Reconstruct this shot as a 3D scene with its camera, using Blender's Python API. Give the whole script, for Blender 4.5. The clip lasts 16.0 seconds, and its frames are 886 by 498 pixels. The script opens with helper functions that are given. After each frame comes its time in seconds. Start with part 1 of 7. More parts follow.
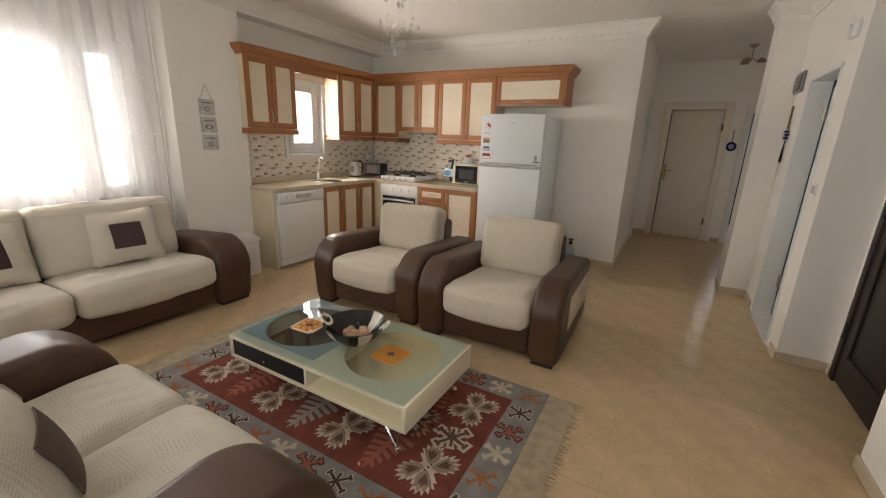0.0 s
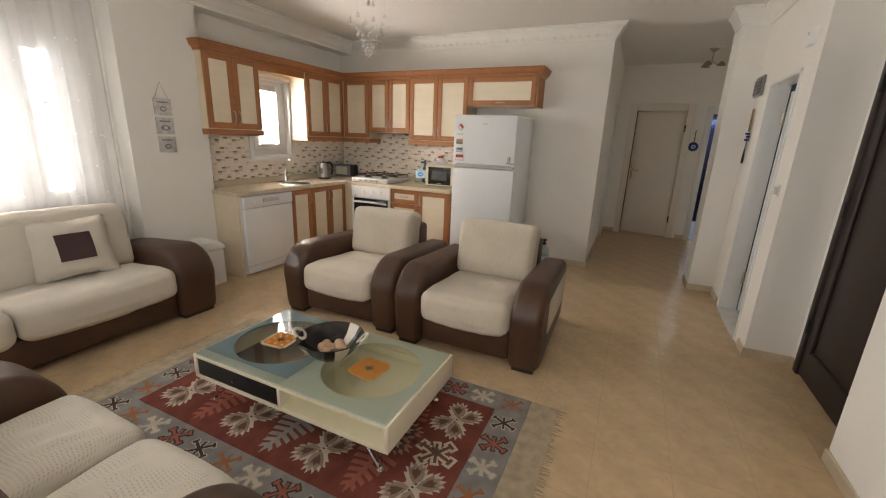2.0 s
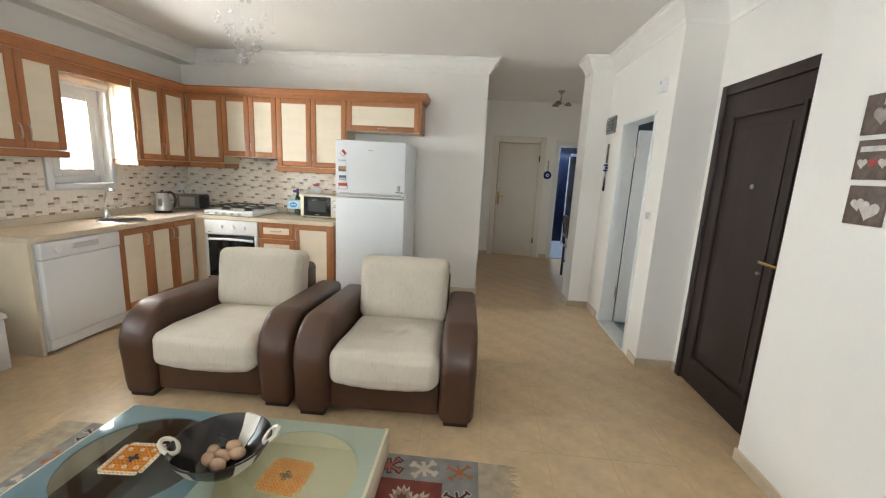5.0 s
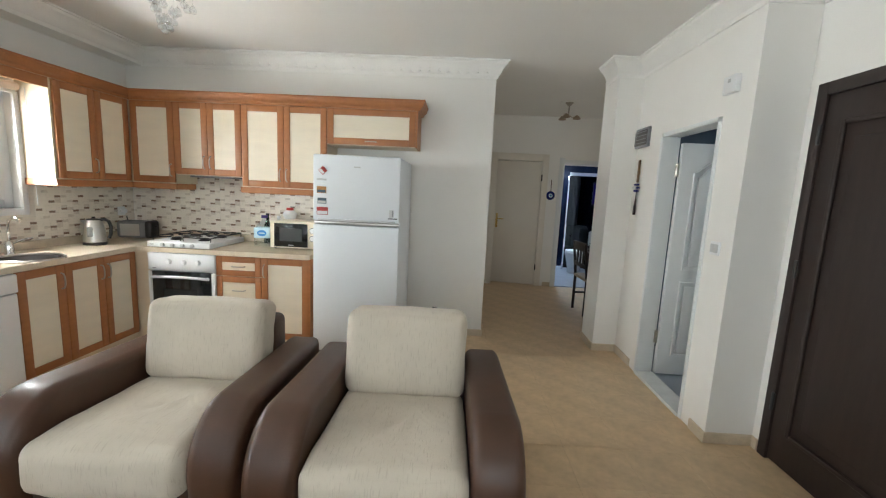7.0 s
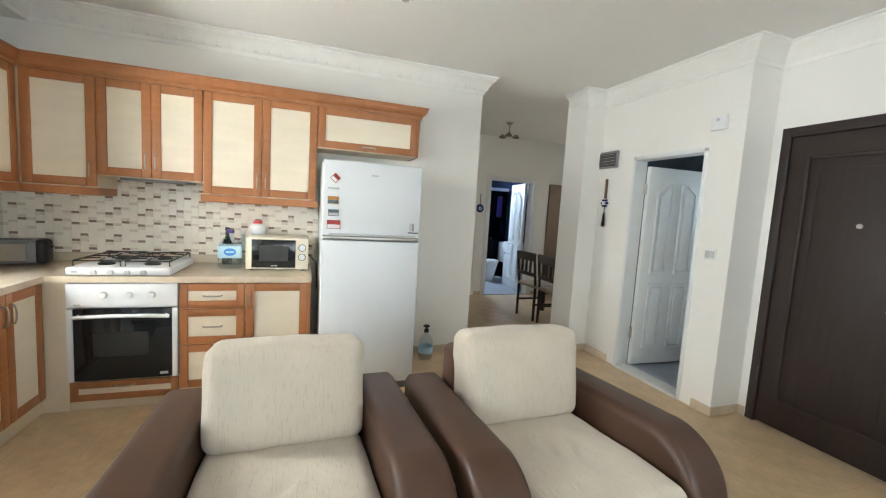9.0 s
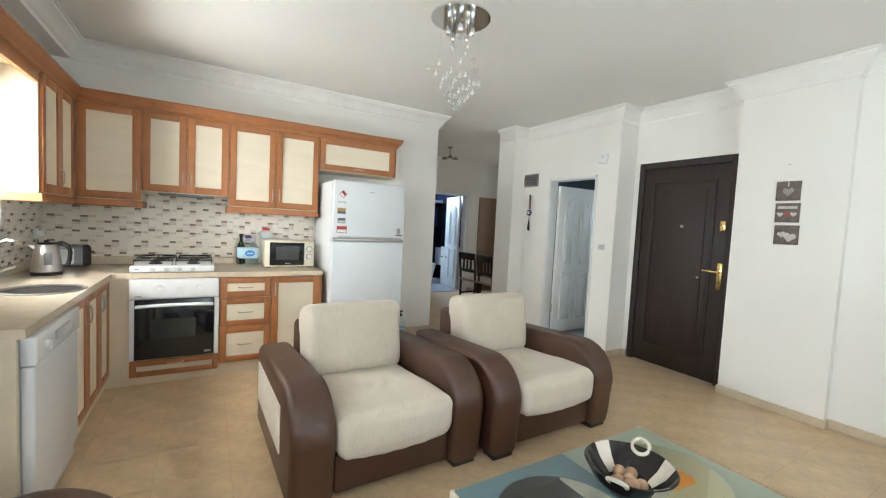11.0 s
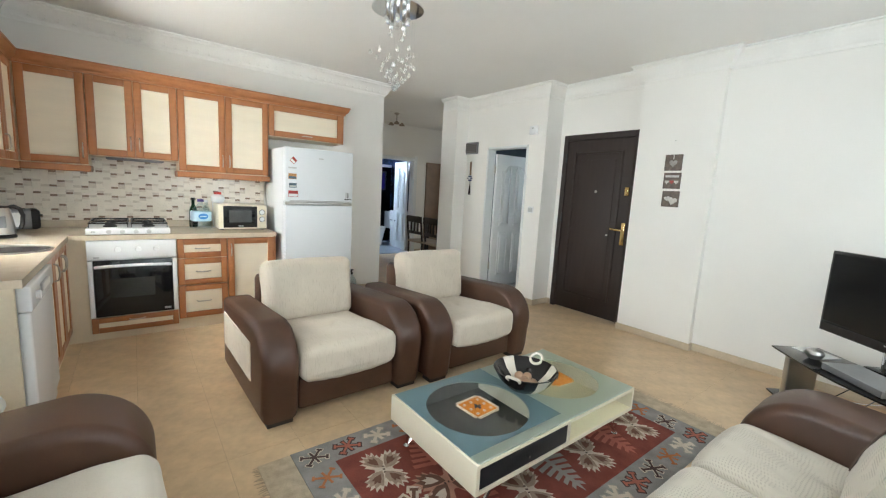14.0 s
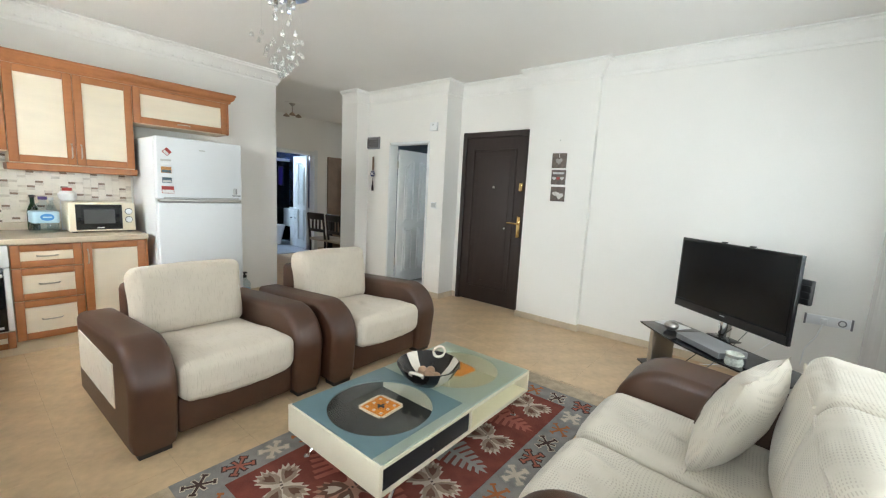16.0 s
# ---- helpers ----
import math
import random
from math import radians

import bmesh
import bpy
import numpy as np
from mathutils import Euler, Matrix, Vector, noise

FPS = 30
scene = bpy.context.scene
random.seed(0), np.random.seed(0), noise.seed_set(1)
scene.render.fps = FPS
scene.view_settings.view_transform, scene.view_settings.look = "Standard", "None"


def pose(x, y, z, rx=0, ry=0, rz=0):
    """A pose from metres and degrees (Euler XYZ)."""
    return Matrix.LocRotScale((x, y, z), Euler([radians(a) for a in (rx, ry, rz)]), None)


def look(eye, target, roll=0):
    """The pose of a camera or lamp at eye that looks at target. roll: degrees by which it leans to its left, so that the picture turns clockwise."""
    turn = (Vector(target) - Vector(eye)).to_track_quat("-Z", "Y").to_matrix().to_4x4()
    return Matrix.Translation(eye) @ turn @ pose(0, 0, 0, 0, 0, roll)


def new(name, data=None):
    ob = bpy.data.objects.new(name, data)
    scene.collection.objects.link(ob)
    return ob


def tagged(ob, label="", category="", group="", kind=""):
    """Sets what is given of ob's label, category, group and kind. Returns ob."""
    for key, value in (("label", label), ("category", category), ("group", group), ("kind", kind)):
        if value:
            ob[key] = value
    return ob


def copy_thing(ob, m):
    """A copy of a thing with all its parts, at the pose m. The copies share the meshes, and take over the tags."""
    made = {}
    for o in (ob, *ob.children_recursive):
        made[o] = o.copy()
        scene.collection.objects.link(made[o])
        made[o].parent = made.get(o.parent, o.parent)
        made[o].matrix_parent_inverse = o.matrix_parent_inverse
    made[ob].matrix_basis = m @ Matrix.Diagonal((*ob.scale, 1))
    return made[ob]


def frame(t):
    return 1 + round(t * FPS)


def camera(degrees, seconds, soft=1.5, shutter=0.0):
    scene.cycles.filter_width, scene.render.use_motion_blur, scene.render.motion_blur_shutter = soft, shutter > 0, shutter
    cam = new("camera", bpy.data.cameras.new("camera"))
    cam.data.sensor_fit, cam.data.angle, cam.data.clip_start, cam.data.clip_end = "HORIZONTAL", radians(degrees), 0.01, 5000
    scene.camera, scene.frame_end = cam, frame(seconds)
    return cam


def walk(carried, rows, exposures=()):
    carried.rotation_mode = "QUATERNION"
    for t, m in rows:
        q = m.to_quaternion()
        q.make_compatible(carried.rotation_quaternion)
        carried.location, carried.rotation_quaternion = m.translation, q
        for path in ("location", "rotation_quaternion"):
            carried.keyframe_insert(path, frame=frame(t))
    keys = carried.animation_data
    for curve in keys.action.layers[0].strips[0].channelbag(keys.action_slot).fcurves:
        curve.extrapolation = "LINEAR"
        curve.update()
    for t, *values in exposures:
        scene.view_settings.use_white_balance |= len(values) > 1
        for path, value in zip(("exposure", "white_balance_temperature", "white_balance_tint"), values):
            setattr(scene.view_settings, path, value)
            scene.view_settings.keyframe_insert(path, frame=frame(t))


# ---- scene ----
cam = camera(95.7, 16, soft=1.2)
PATH = [
    (0, (0.008, 0.139, 1.392), (-0.924, 1.828, 0.863), 2.2),
    (0.5, (-0.003, 0.14, 1.384), (-0.907, 1.845, 0.856), 2.2),
    (1, (-0.007, 0.15, 1.384), (-0.893, 1.863, 0.856), 2.2),
    (1.5, (-0.009, 0.163, 1.397), (-0.88, 1.883, 0.868), 2.2),
    (2, (-0.065, 0.189, 1.42), (-0.868, 1.942, 0.889), 2.2),
    (2.5, (-0.175, 0.23, 1.423), (-0.83, 2.044, 0.894), 2.3),
    (3, (-0.327, 0.263, 1.439), (-0.714, 2.159, 0.934), 2.5),
    (3.5, (-0.413, 0.277, 1.411), (-0.714, 2.214, 1.015), 2.4),
    (4, (-0.458, 0.273, 1.415), (-0.752, 2.217, 1.046), 2.4),
    (4.2, (-0.466, 0.287, 1.42), (-0.73, 2.234, 1.049), 2.5),
    (6.5, (-0.624, 0.933, 1.422), (-0.689, 2.895, 1.035), 2.7),
    (7, (-0.723, 1.153, 1.426), (-0.787, 3.132, 1.142), 2.7),
    (7.5, (-0.903, 1.271, 1.404), (-0.976, 3.253, 1.15), 2.8),
    (8, (-1.224, 1.353, 1.401), (-1.118, 3.336, 1.159), 3.1),
    (8.5, (-1.569, 1.492, 1.374), (-1.201, 3.443, 1.139), 3.2),
    (9, (-1.968, 1.46, 1.369), (-1.321, 3.343, 1.178), 3.4),
    (11.3, (-2.884, 0.639, 1.311), (-1.854, 2.349, 1.191), 3.0),
    (11.5, (-2.901, 0.582, 1.314), (-1.862, 2.287, 1.192), 3.1),
    (12, (-2.888, 0.517, 1.317), (-1.832, 2.212, 1.192), 3.1),
    (12.5, (-2.95, 0.438, 1.322), (-1.859, 2.109, 1.196), 3.1),
    (13, (-2.976, 0.361, 1.305), (-1.824, 1.99, 1.162), 3.1),
    (13.5, (-2.994, 0.35, 1.304), (-1.783, 1.926, 1.082), 3.1),
    (14, (-3.012, 0.345, 1.325), (-1.797, 1.909, 1.043), 3.1),
    (14.5, (-2.998, 0.325, 1.338), (-1.745, 1.858, 1.052), 3.1),
    (15, (-2.981, 0.322, 1.327), (-1.61, 1.751, 1.045), 3.0),
    (15.5, (-2.961, 0.321, 1.321), (-1.486, 1.642, 1.042), 3.1),
    (16, (-2.955, 0.326, 1.328), (-1.419, 1.576, 1.049), 3.0),
]
walk(cam, [(t, look(eye, target, roll)) for t, eye, target, roll in PATH],
     exposures=[(0, -1.0, 7450, 14), (2, -0.9, 7400, 14), (3, -0.36, 6950, 11), (3.5, -0.24, 6850, 10), (6.5, -0.54, 6300, 5), (7.5, -0.55, 6300, 5), (9, -0.24, 6300, 4), (12.5, -0.36, 6250, 4), (16, -0.26, 6250, 4)])

# ---- world and daylight ----
CEIL = 2.62
world = bpy.data.worlds.new("daylight")
scene.world = world
world.use_nodes = True
wn = world.node_tree.nodes
sky = wn.new("ShaderNodeTexSky")
sky.sky_type = "NISHITA"
sky.sun_disc = False
sky.sun_elevation = radians(58)
sky.sun_rotation = radians(-75)
world.node_tree.links.new(sky.outputs[0], wn["Background"].inputs[0])
wn["Background"].inputs[1].default_value = 0.12


def lamp(name, kind, m, energy, color=(1, 1, 1), size=(1, 1), angle=0.01):
    data = bpy.data.lights.new(name, kind)
    data.energy, data.color = energy, color
    if kind == "AREA":
        data.shape, data.size, data.size_y = "RECTANGLE", size[0], size[1]
    else:
        data.angle = angle
    ob = new(name, data)
    ob.matrix_world = m
    return ob


lamp("sun", "SUN", look((-6.0, 4.4, 5.5), (-3.4, 3.7, 1.2)), 5.0, (1.0, 0.95, 0.86), angle=radians(0.5))
lamp("sky_west_window", "AREA", look((-4.40, 1.0, 1.30), (0, 1.7, 1.5)), 230, (0.90, 0.95, 1.0), (1.9, 1.3))
lamp("sky_kitchen_window", "AREA", look((-4.20, 3.70, 1.60), (-2.0, 4.6, 1.0)), 205, (1.0, 0.985, 0.96), (0.55, 0.9))
lamp("sky_south_window", "AREA", look((-0.95, -0.84, 1.35), (-3.7, 4.0, 1.7)), 76, (0.92, 0.96, 1.0), (2.3, 1.4))
# stands for the washroom's bluish daylight; its window is unseen, the place invented
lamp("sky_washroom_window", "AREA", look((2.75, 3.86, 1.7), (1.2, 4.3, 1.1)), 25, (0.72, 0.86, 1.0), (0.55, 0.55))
# fill light added to lift the hall; no source is known there
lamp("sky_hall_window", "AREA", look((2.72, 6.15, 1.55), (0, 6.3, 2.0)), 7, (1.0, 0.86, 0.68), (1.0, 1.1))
# bluish fill added inside the bathroom, at a wall without any opening
lamp("sky_bath_window", "AREA", look((1.0, 9.45, 1.9), (1.5, 7.8, 0.2)), 140, (0.66, 0.80, 1.0), (0.4, 0.4))

# ---- materials ----
MATS = {}


def surf(name, color, rough=0.6, metal=0.0, var=0.06, scale=6.0, fine=90.0, bump=0.05, rand=0.0, spec=0.5, coat=0.0, stretch=(1, 1, 1)):
    """A painted, polished or woven surface with cloudy and fine variation and a fine relief."""
    if name in MATS:
        return MATS[name]
    m = bpy.data.materials.new(name)
    m.use_nodes = True
    n, l = m.node_tree.nodes, m.node_tree.links
    b = n["Principled BSDF"]
    b.inputs["Roughness"].default_value = rough
    b.inputs["Metallic"].default_value = metal
    b.inputs["Specular IOR Level"].default_value = spec
    b.inputs["Coat Weight"].default_value = coat
    tc = n.new("ShaderNodeTexCoord")
    mp = n.new("ShaderNodeMapping")
    mp.inputs["Scale"].default_value = stretch
    l.new(tc.outputs["Object"], mp.inputs[0])
    n1 = n.new("ShaderNodeTexNoise")
    n1.inputs["Scale"].default_value, n1.inputs["Detail"].default_value = scale, 5
    n2 = n.new("ShaderNodeTexNoise")
    n2.inputs["Scale"].default_value, n2.inputs["Detail"].default_value = fine, 3
    l.new(mp.outputs[0], n1.inputs["Vector"])
    l.new(mp.outputs[0], n2.inputs["Vector"])
    add = n.new("ShaderNodeMath")
    add.operation = "ADD"
    l.new(n1.outputs["Fac"], add.inputs[0])
    half = n.new("ShaderNodeMath")
    half.operation = "MULTIPLY"
    half.inputs[1].default_value = 0.5
    l.new(n2.outputs["Fac"], half.inputs[0])
    l.new(half.outputs[0], add.inputs[1])
    src = add.outputs[0]
    if rand:
        info = n.new("ShaderNodeObjectInfo")
        r = n.new("ShaderNodeMath")
        r.operation, r.inputs[1].default_value = "MULTIPLY", rand
        l.new(info.outputs["Random"], r.inputs[0])
        a2 = n.new("ShaderNodeMath")
        l.new(src, a2.inputs[0])
        l.new(r.outputs[0], a2.inputs[1])
        src = a2.outputs[0]
    mr = n.new("ShaderNodeMapRange")
    mr.inputs["From Min"].default_value, mr.inputs["From Max"].default_value = 0.35, 1.15 + rand
    mr.inputs["To Min"].default_value, mr.inputs["To Max"].default_value = 1 - 2 * var, 1 + var
    l.new(src, mr.inputs["Value"])
    mul = n.new("ShaderNodeMix")
    mul.data_type, mul.blend_type = "RGBA", "MULTIPLY"
    mul.inputs[0].default_value = 1.0
    mul.inputs[6].default_value = (*color, 1)
    l.new(mr.outputs[0], mul.inputs[7])
    l.new(mul.outputs[2], b.inputs["Base Color"])
    if bump:
        bp = n.new("ShaderNodeBump")
        bp.inputs["Strength"].default_value, bp.inputs["Distance"].default_value = bump, 0.01
        l.new(n2.outputs["Fac"], bp.inputs["Height"])
        l.new(bp.outputs[0], b.inputs["Normal"])
    MATS[name] = m
    return m


def woven(name, color, dark, stretch, cut=0.56, share=0.5, depth=0.35, rows=0):
    """Woven upholstery: broken slubs stretched along the weave over a soft mottling."""
    m = surf(name, color, 0.95, var=0.05, scale=5, fine=250, bump=0, spec=0.15)
    n, l = m.node_tree.nodes, m.node_tree.links
    b = n["Principled BSDF"]
    b.inputs["Sheen Weight"].default_value = 0.2
    tc = n["Texture Coordinate"]
    mp = n.new("ShaderNodeMapping")
    mp.inputs["Scale"].default_value = stretch
    l.new(tc.outputs["Object"], mp.inputs[0])
    slub = n.new("ShaderNodeTexNoise")
    slub.inputs["Scale"].default_value, slub.inputs["Detail"].default_value = 1.0, 2.0
    l.new(mp.outputs[0], slub.inputs["Vector"])
    rr = n.new("ShaderNodeMapRange")
    rr.inputs["From Min"].default_value, rr.inputs["From Max"].default_value = cut, cut + 0.10
    rr.inputs["To Min"].default_value, rr.inputs["To Max"].default_value = 0.0, share
    l.new(slub.outputs["Fac"], rr.inputs["Value"])
    fac = rr.outputs[0]
    if rows:
        line = n.new("ShaderNodeMapping")
        line.inputs["Scale"].default_value = (0.0, 1.0, 1.0)
        l.new(tc.outputs["Object"], line.inputs[0])
        wv = n.new("ShaderNodeTexWave")
        wv.bands_direction = "DIAGONAL"
        wv.inputs["Scale"].default_value, wv.inputs["Distortion"].default_value = rows, 0.6
        l.new(line.outputs[0], wv.inputs["Vector"])
        th = n.new("ShaderNodeMapRange")
        th.inputs["From Min"].default_value, th.inputs["From Max"].default_value = 0.55, 0.8
        l.new(wv.outputs["Fac"], th.inputs["Value"])
        mk = n.new("ShaderNodeMath")
        mk.operation = "MULTIPLY"
        l.new(fac, mk.inputs[0])
        l.new(th.outputs[0], mk.inputs[1])
        cross = n.new("ShaderNodeTexWave")
        cross.bands_direction = "X"
        cross.inputs["Scale"].default_value, cross.inputs["Distortion"].default_value = 24, 1.2
        l.new(tc.outputs["Object"], cross.inputs["Vector"])
        t2 = n.new("ShaderNodeMapRange")
        t2.inputs["From Min"].default_value, t2.inputs["From Max"].default_value = 0.3, 0.5
        l.new(cross.outputs["Fac"], t2.inputs["Value"])
        m3 = n.new("ShaderNodeMath")
        m3.operation = "MULTIPLY"
        l.new(mk.outputs[0], m3.inputs[0])
        l.new(t2.outputs[0], m3.inputs[1])
        fac = m3.outputs[0]
    mx = n.new("ShaderNodeMix")
    mx.data_type = "RGBA"
    mx.inputs[7].default_value = (*dark, 1)
    old = b.inputs["Base Color"].links[0].from_socket
    l.new(old, mx.inputs[6])
    l.new(fac, mx.inputs[0])
    l.new(mx.outputs[2], b.inputs["Base Color"])
    bp = n.new("ShaderNodeBump")
    bp.invert = True
    bp.inputs["Strength"].default_value, bp.inputs["Distance"].default_value = depth, 0.004
    l.new(fac, bp.inputs["Height"])
    sag = n.new("ShaderNodeTexNoise")
    sag.inputs["Scale"].default_value, sag.inputs["Detail"].default_value, sag.inputs["Distortion"].default_value = 5.0, 2.0, 0.8
    l.new(tc.outputs["Object"], sag.inputs["Vector"])
    b2 = n.new("ShaderNodeBump")
    b2.inputs["Strength"].default_value, b2.inputs["Distance"].default_value = 0.35, 0.03
    l.new(sag.outputs["Fac"], b2.inputs["Height"])
    l.new(b2.outputs[0], bp.inputs["Normal"])
    l.new(bp.outputs[0], b.inputs["Normal"])
    return m


def wood(name, color, rough=0.35, grain=(1, 1, 14), var=0.18, coat=0.15):
    return surf(name, color, rough, var=var, scale=3.0, fine=30.0, bump=0.04, stretch=grain, coat=coat)


def glassy(name, color=(1, 1, 1), rough=0.0, gloss=0.045):
    """Thin clear pane: mostly see-through with a gloss over it."""
    m = bpy.data.materials.new(name)
    m.use_nodes = True
    n, l = m.node_tree.nodes, m.node_tree.links
    n.remove(n["Principled BSDF"])
    t = n.new("ShaderNodeBsdfTransparent")
    t.inputs[0].default_value = (*color, 1)
    g = n.new("ShaderNodeBsdfGlossy")
    g.inputs["Roughness"].default_value = rough
    lw = n.new("ShaderNodeLayerWeight")
    pw = n.new("ShaderNodeMath")
    pw.operation, pw.inputs[1].default_value = "POWER", 4.0
    l.new(lw.outputs["Facing"], pw.inputs[0])
    fr = n.new("ShaderNodeMath")
    fr.operation, fr.inputs[1].default_value, fr.inputs[2].default_value = "MULTIPLY_ADD", 0.55, gloss
    l.new(pw.outputs[0], fr.inputs[0])
    mx = n.new("ShaderNodeMixShader")
    l.new(fr.outputs[0], mx.inputs[0])
    l.new(t.outputs[0], mx.inputs[1])
    l.new(g.outputs[0], mx.inputs[2])
    l.new(mx.outputs[0], n["Material Output"].inputs[0])
    return m


def frosted(name, color, share=0.4):
    """Sandblasted glass: a glossy skin over a body that lets scattered light through."""
    m = surf(name, color, 0.07, var=0.02, bump=0.0, coat=0.4)
    n, l = m.node_tree.nodes, m.node_tree.links
    tl = n.new("ShaderNodeBsdfTranslucent")
    tl.inputs[0].default_value = (0.80, 0.86, 0.80, 1)
    mx = n.new("ShaderNodeMixShader")
    mx.inputs[0].default_value = share
    l.new(n["Principled BSDF"].outputs[0], mx.inputs[1])
    l.new(tl.outputs[0], mx.inputs[2])
    l.new(mx.outputs[0], n["Material Output"].inputs[0])
    return m


def sheer(name, color=(0.92, 0.92, 0.92), open_share=0.45):
    m = bpy.data.materials.new(name)
    m.use_nodes = True
    n, l = m.node_tree.nodes, m.node_tree.links
    n.remove(n["Principled BSDF"])
    t = n.new("ShaderNodeBsdfTransparent")
    tl = n.new("ShaderNodeBsdfTranslucent")
    d = n.new("ShaderNodeBsdfDiffuse")
    for s in (tl, d):
        s.inputs[0].default_value = (*color, 1)
    m1 = n.new("ShaderNodeMixShader")
    m1.inputs[0].default_value = 0.75
    l.new(tl.outputs[0], m1.inputs[1])
    l.new(d.outputs[0], m1.inputs[2])
    tc = n.new("ShaderNodeTexCoord")
    nz = n.new("ShaderNodeTexNoise")
    nz.inputs["Scale"].default_value = 9
    l.new(tc.outputs["Object"], nz.inputs["Vector"])
    mr = n.new("ShaderNodeMapRange")
    mr.inputs["To Min"].default_value, mr.inputs["To Max"].default_value = 1 - open_share - 0.03, 1 - open_share + 0.03
    l.new(nz.outputs["Fac"], mr.inputs["Value"])
    m2 = n.new("ShaderNodeMixShader")
    l.new(mr.outputs[0], m2.inputs[0])
    l.new(t.outputs[0], m2.inputs[1])
    l.new(m1.outputs[0], m2.inputs[2])
    l.new(m2.outputs[0], n["Material Output"].inputs[0])
    return m


def glow(name, color, strength):
    m = bpy.data.materials.new(name)
    m.use_nodes = True
    b = m.node_tree.nodes["Principled BSDF"]
    b.inputs["Base Color"].default_value = (*color, 1)
    b.inputs["Emission Color"].default_value = (*color, 1)
    b.inputs["Emission Strength"].default_value = strength
    return m


PAINT = surf("wall_paint", (0.87, 0.845, 0.80), 0.85, var=0.025, scale=1.5, fine=160, bump=0.06, spec=0.25)
CEILP = surf("ceiling_paint", (0.88, 0.86, 0.825), 0.9, var=0.025, scale=1.2, fine=140, bump=0.05, spec=0.2)
PLASTER = surf("white_plaster", (0.88, 0.86, 0.82), 0.75, var=0.03, scale=4, fine=70, bump=0.12)
TILE = surf("beige_floor_tile", (0.64, 0.46, 0.275), 0.35, var=0.15, scale=7, fine=26, bump=0.02, rand=0.03)
GROUT = surf("floor_grout", (0.42, 0.31, 0.195), 0.8, var=0.1)
SKIRT = surf("skirting_tile", (0.62, 0.51, 0.37), 0.3, var=0.12, scale=8)
LEATHER = surf("brown_leather", (0.070, 0.030, 0.0155), 0.42, var=0.15, scale=9, fine=320, bump=0.10, coat=0.1)
FOOT = surf("black_plastic", (0.015, 0.012, 0.011), 0.5, var=0.1)
CREAM_F = woven("cream_chenille", (0.62, 0.545, 0.445), (0.33, 0.26, 0.18), (190, 20, 20), 0.575, 0.22, 0.6)
SOFA_F = woven("sofa_cream_cloth", (0.66, 0.60, 0.51), (0.45, 0.38, 0.30), (330, 330, 330), 0.56, 0.3, 0.25)
DOT_F = woven("dotted_cream_weave", (0.62, 0.56, 0.465), (0.23, 0.18, 0.13), (9, 9, 9), 0.40, 0.32, 0.35, 62)
TAUPE = surf("taupe_patch", (0.105, 0.070, 0.052), 0.8, var=0.1, fine=300, bump=0.2)
PLUM = surf("dark_brown_patch", (0.075, 0.04, 0.042), 0.9, var=0.1, fine=300, bump=0.2)
WOOD = wood("cherry_wood_laminate", (0.375, 0.146, 0.050), 0.40, (1, 1, 14), 0.09, 0.04)
WOOD_H = wood("cherry_wood_across", (0.375, 0.146, 0.050), 0.40, (6, 6, 1), 0.09, 0.04)
LINEN = surf("cream_linen_panel", (0.80, 0.71, 0.56), 0.55, var=0.05, scale=3, fine=220, bump=0.05, stretch=(1, 1, 5))
CARC = surf("beige_carcass", (0.72, 0.61, 0.45), 0.5, var=0.05)
STONE = surf("beige_worktop", (0.68, 0.57, 0.43), 0.13, var=0.08, scale=14, fine=260, bump=0.0)
ENAMEL = surf("white_enamel", (0.80, 0.80, 0.80), 0.25, var=0.02, scale=2, fine=40, bump=0.0)
FRIDGE = surf("white_fridge_lacquer", (0.76, 0.78, 0.80), 0.30, var=0.02, scale=2, fine=220, bump=0.03)
STEEL = surf("brushed_steel", (0.55, 0.53, 0.50), 0.28, 1.0, var=0.06, fine=200, bump=0.03)
CHROME = surf("chrome", (0.82, 0.82, 0.82), 0.06, 1.0, var=0.02, bump=0.0)
BRASS = surf("brass", (0.72, 0.52, 0.22), 0.22, 1.0, var=0.06, bump=0.0)
HANDLE = surf("satin_nickel", (0.48, 0.44, 0.38), 0.3, 1.0, var=0.05, bump=0.0)
BLACKM = surf("black_lacquered_board", (0.013, 0.013, 0.015), 0.5, var=0.1)
BLACKG = surf("black_glass", (0.012, 0.013, 0.015), 0.06, var=0.05, bump=0.0)
IRON = surf("black_iron", (0.02, 0.02, 0.021), 0.5, var=0.15, bump=0.1)
DARKD = wood("wenge_door", (0.028, 0.016, 0.013), 0.58, (9, 9, 1), 0.2, 0.0)
WHITED = surf("white_door_paint", (0.78, 0.79, 0.78), 0.35, var=0.02, scale=3, bump=0.02)
PVC = surf("white_pvc", (0.82, 0.82, 0.82), 0.3, var=0.02, bump=0.0)
CREAMT = surf("cream_table_lacquer", (0.82, 0.74, 0.58), 0.28, var=0.03, bump=0.0)
FROST = frosted("frosted_glass_pale", (0.44, 0.48, 0.40), 0.55)
FROSTB = frosted("frosted_glass_blue", (0.15, 0.24, 0.27), 0.30)
CLEART = glassy("clear_table_glass", (0.95, 0.97, 0.95), 0.0, 0.06)
GLASS = glassy("window_glass", (0.97, 0.98, 0.98))
BOTTLE = glassy("clear_plastic", (0.88, 0.93, 0.95), 0.05)
GREENG = glassy("green_bottle_glass", (0.10, 0.24, 0.14), 0.02)
CRYSTAL = glassy("crystal", (0.93, 0.94, 0.94), 0.02, 0.22)
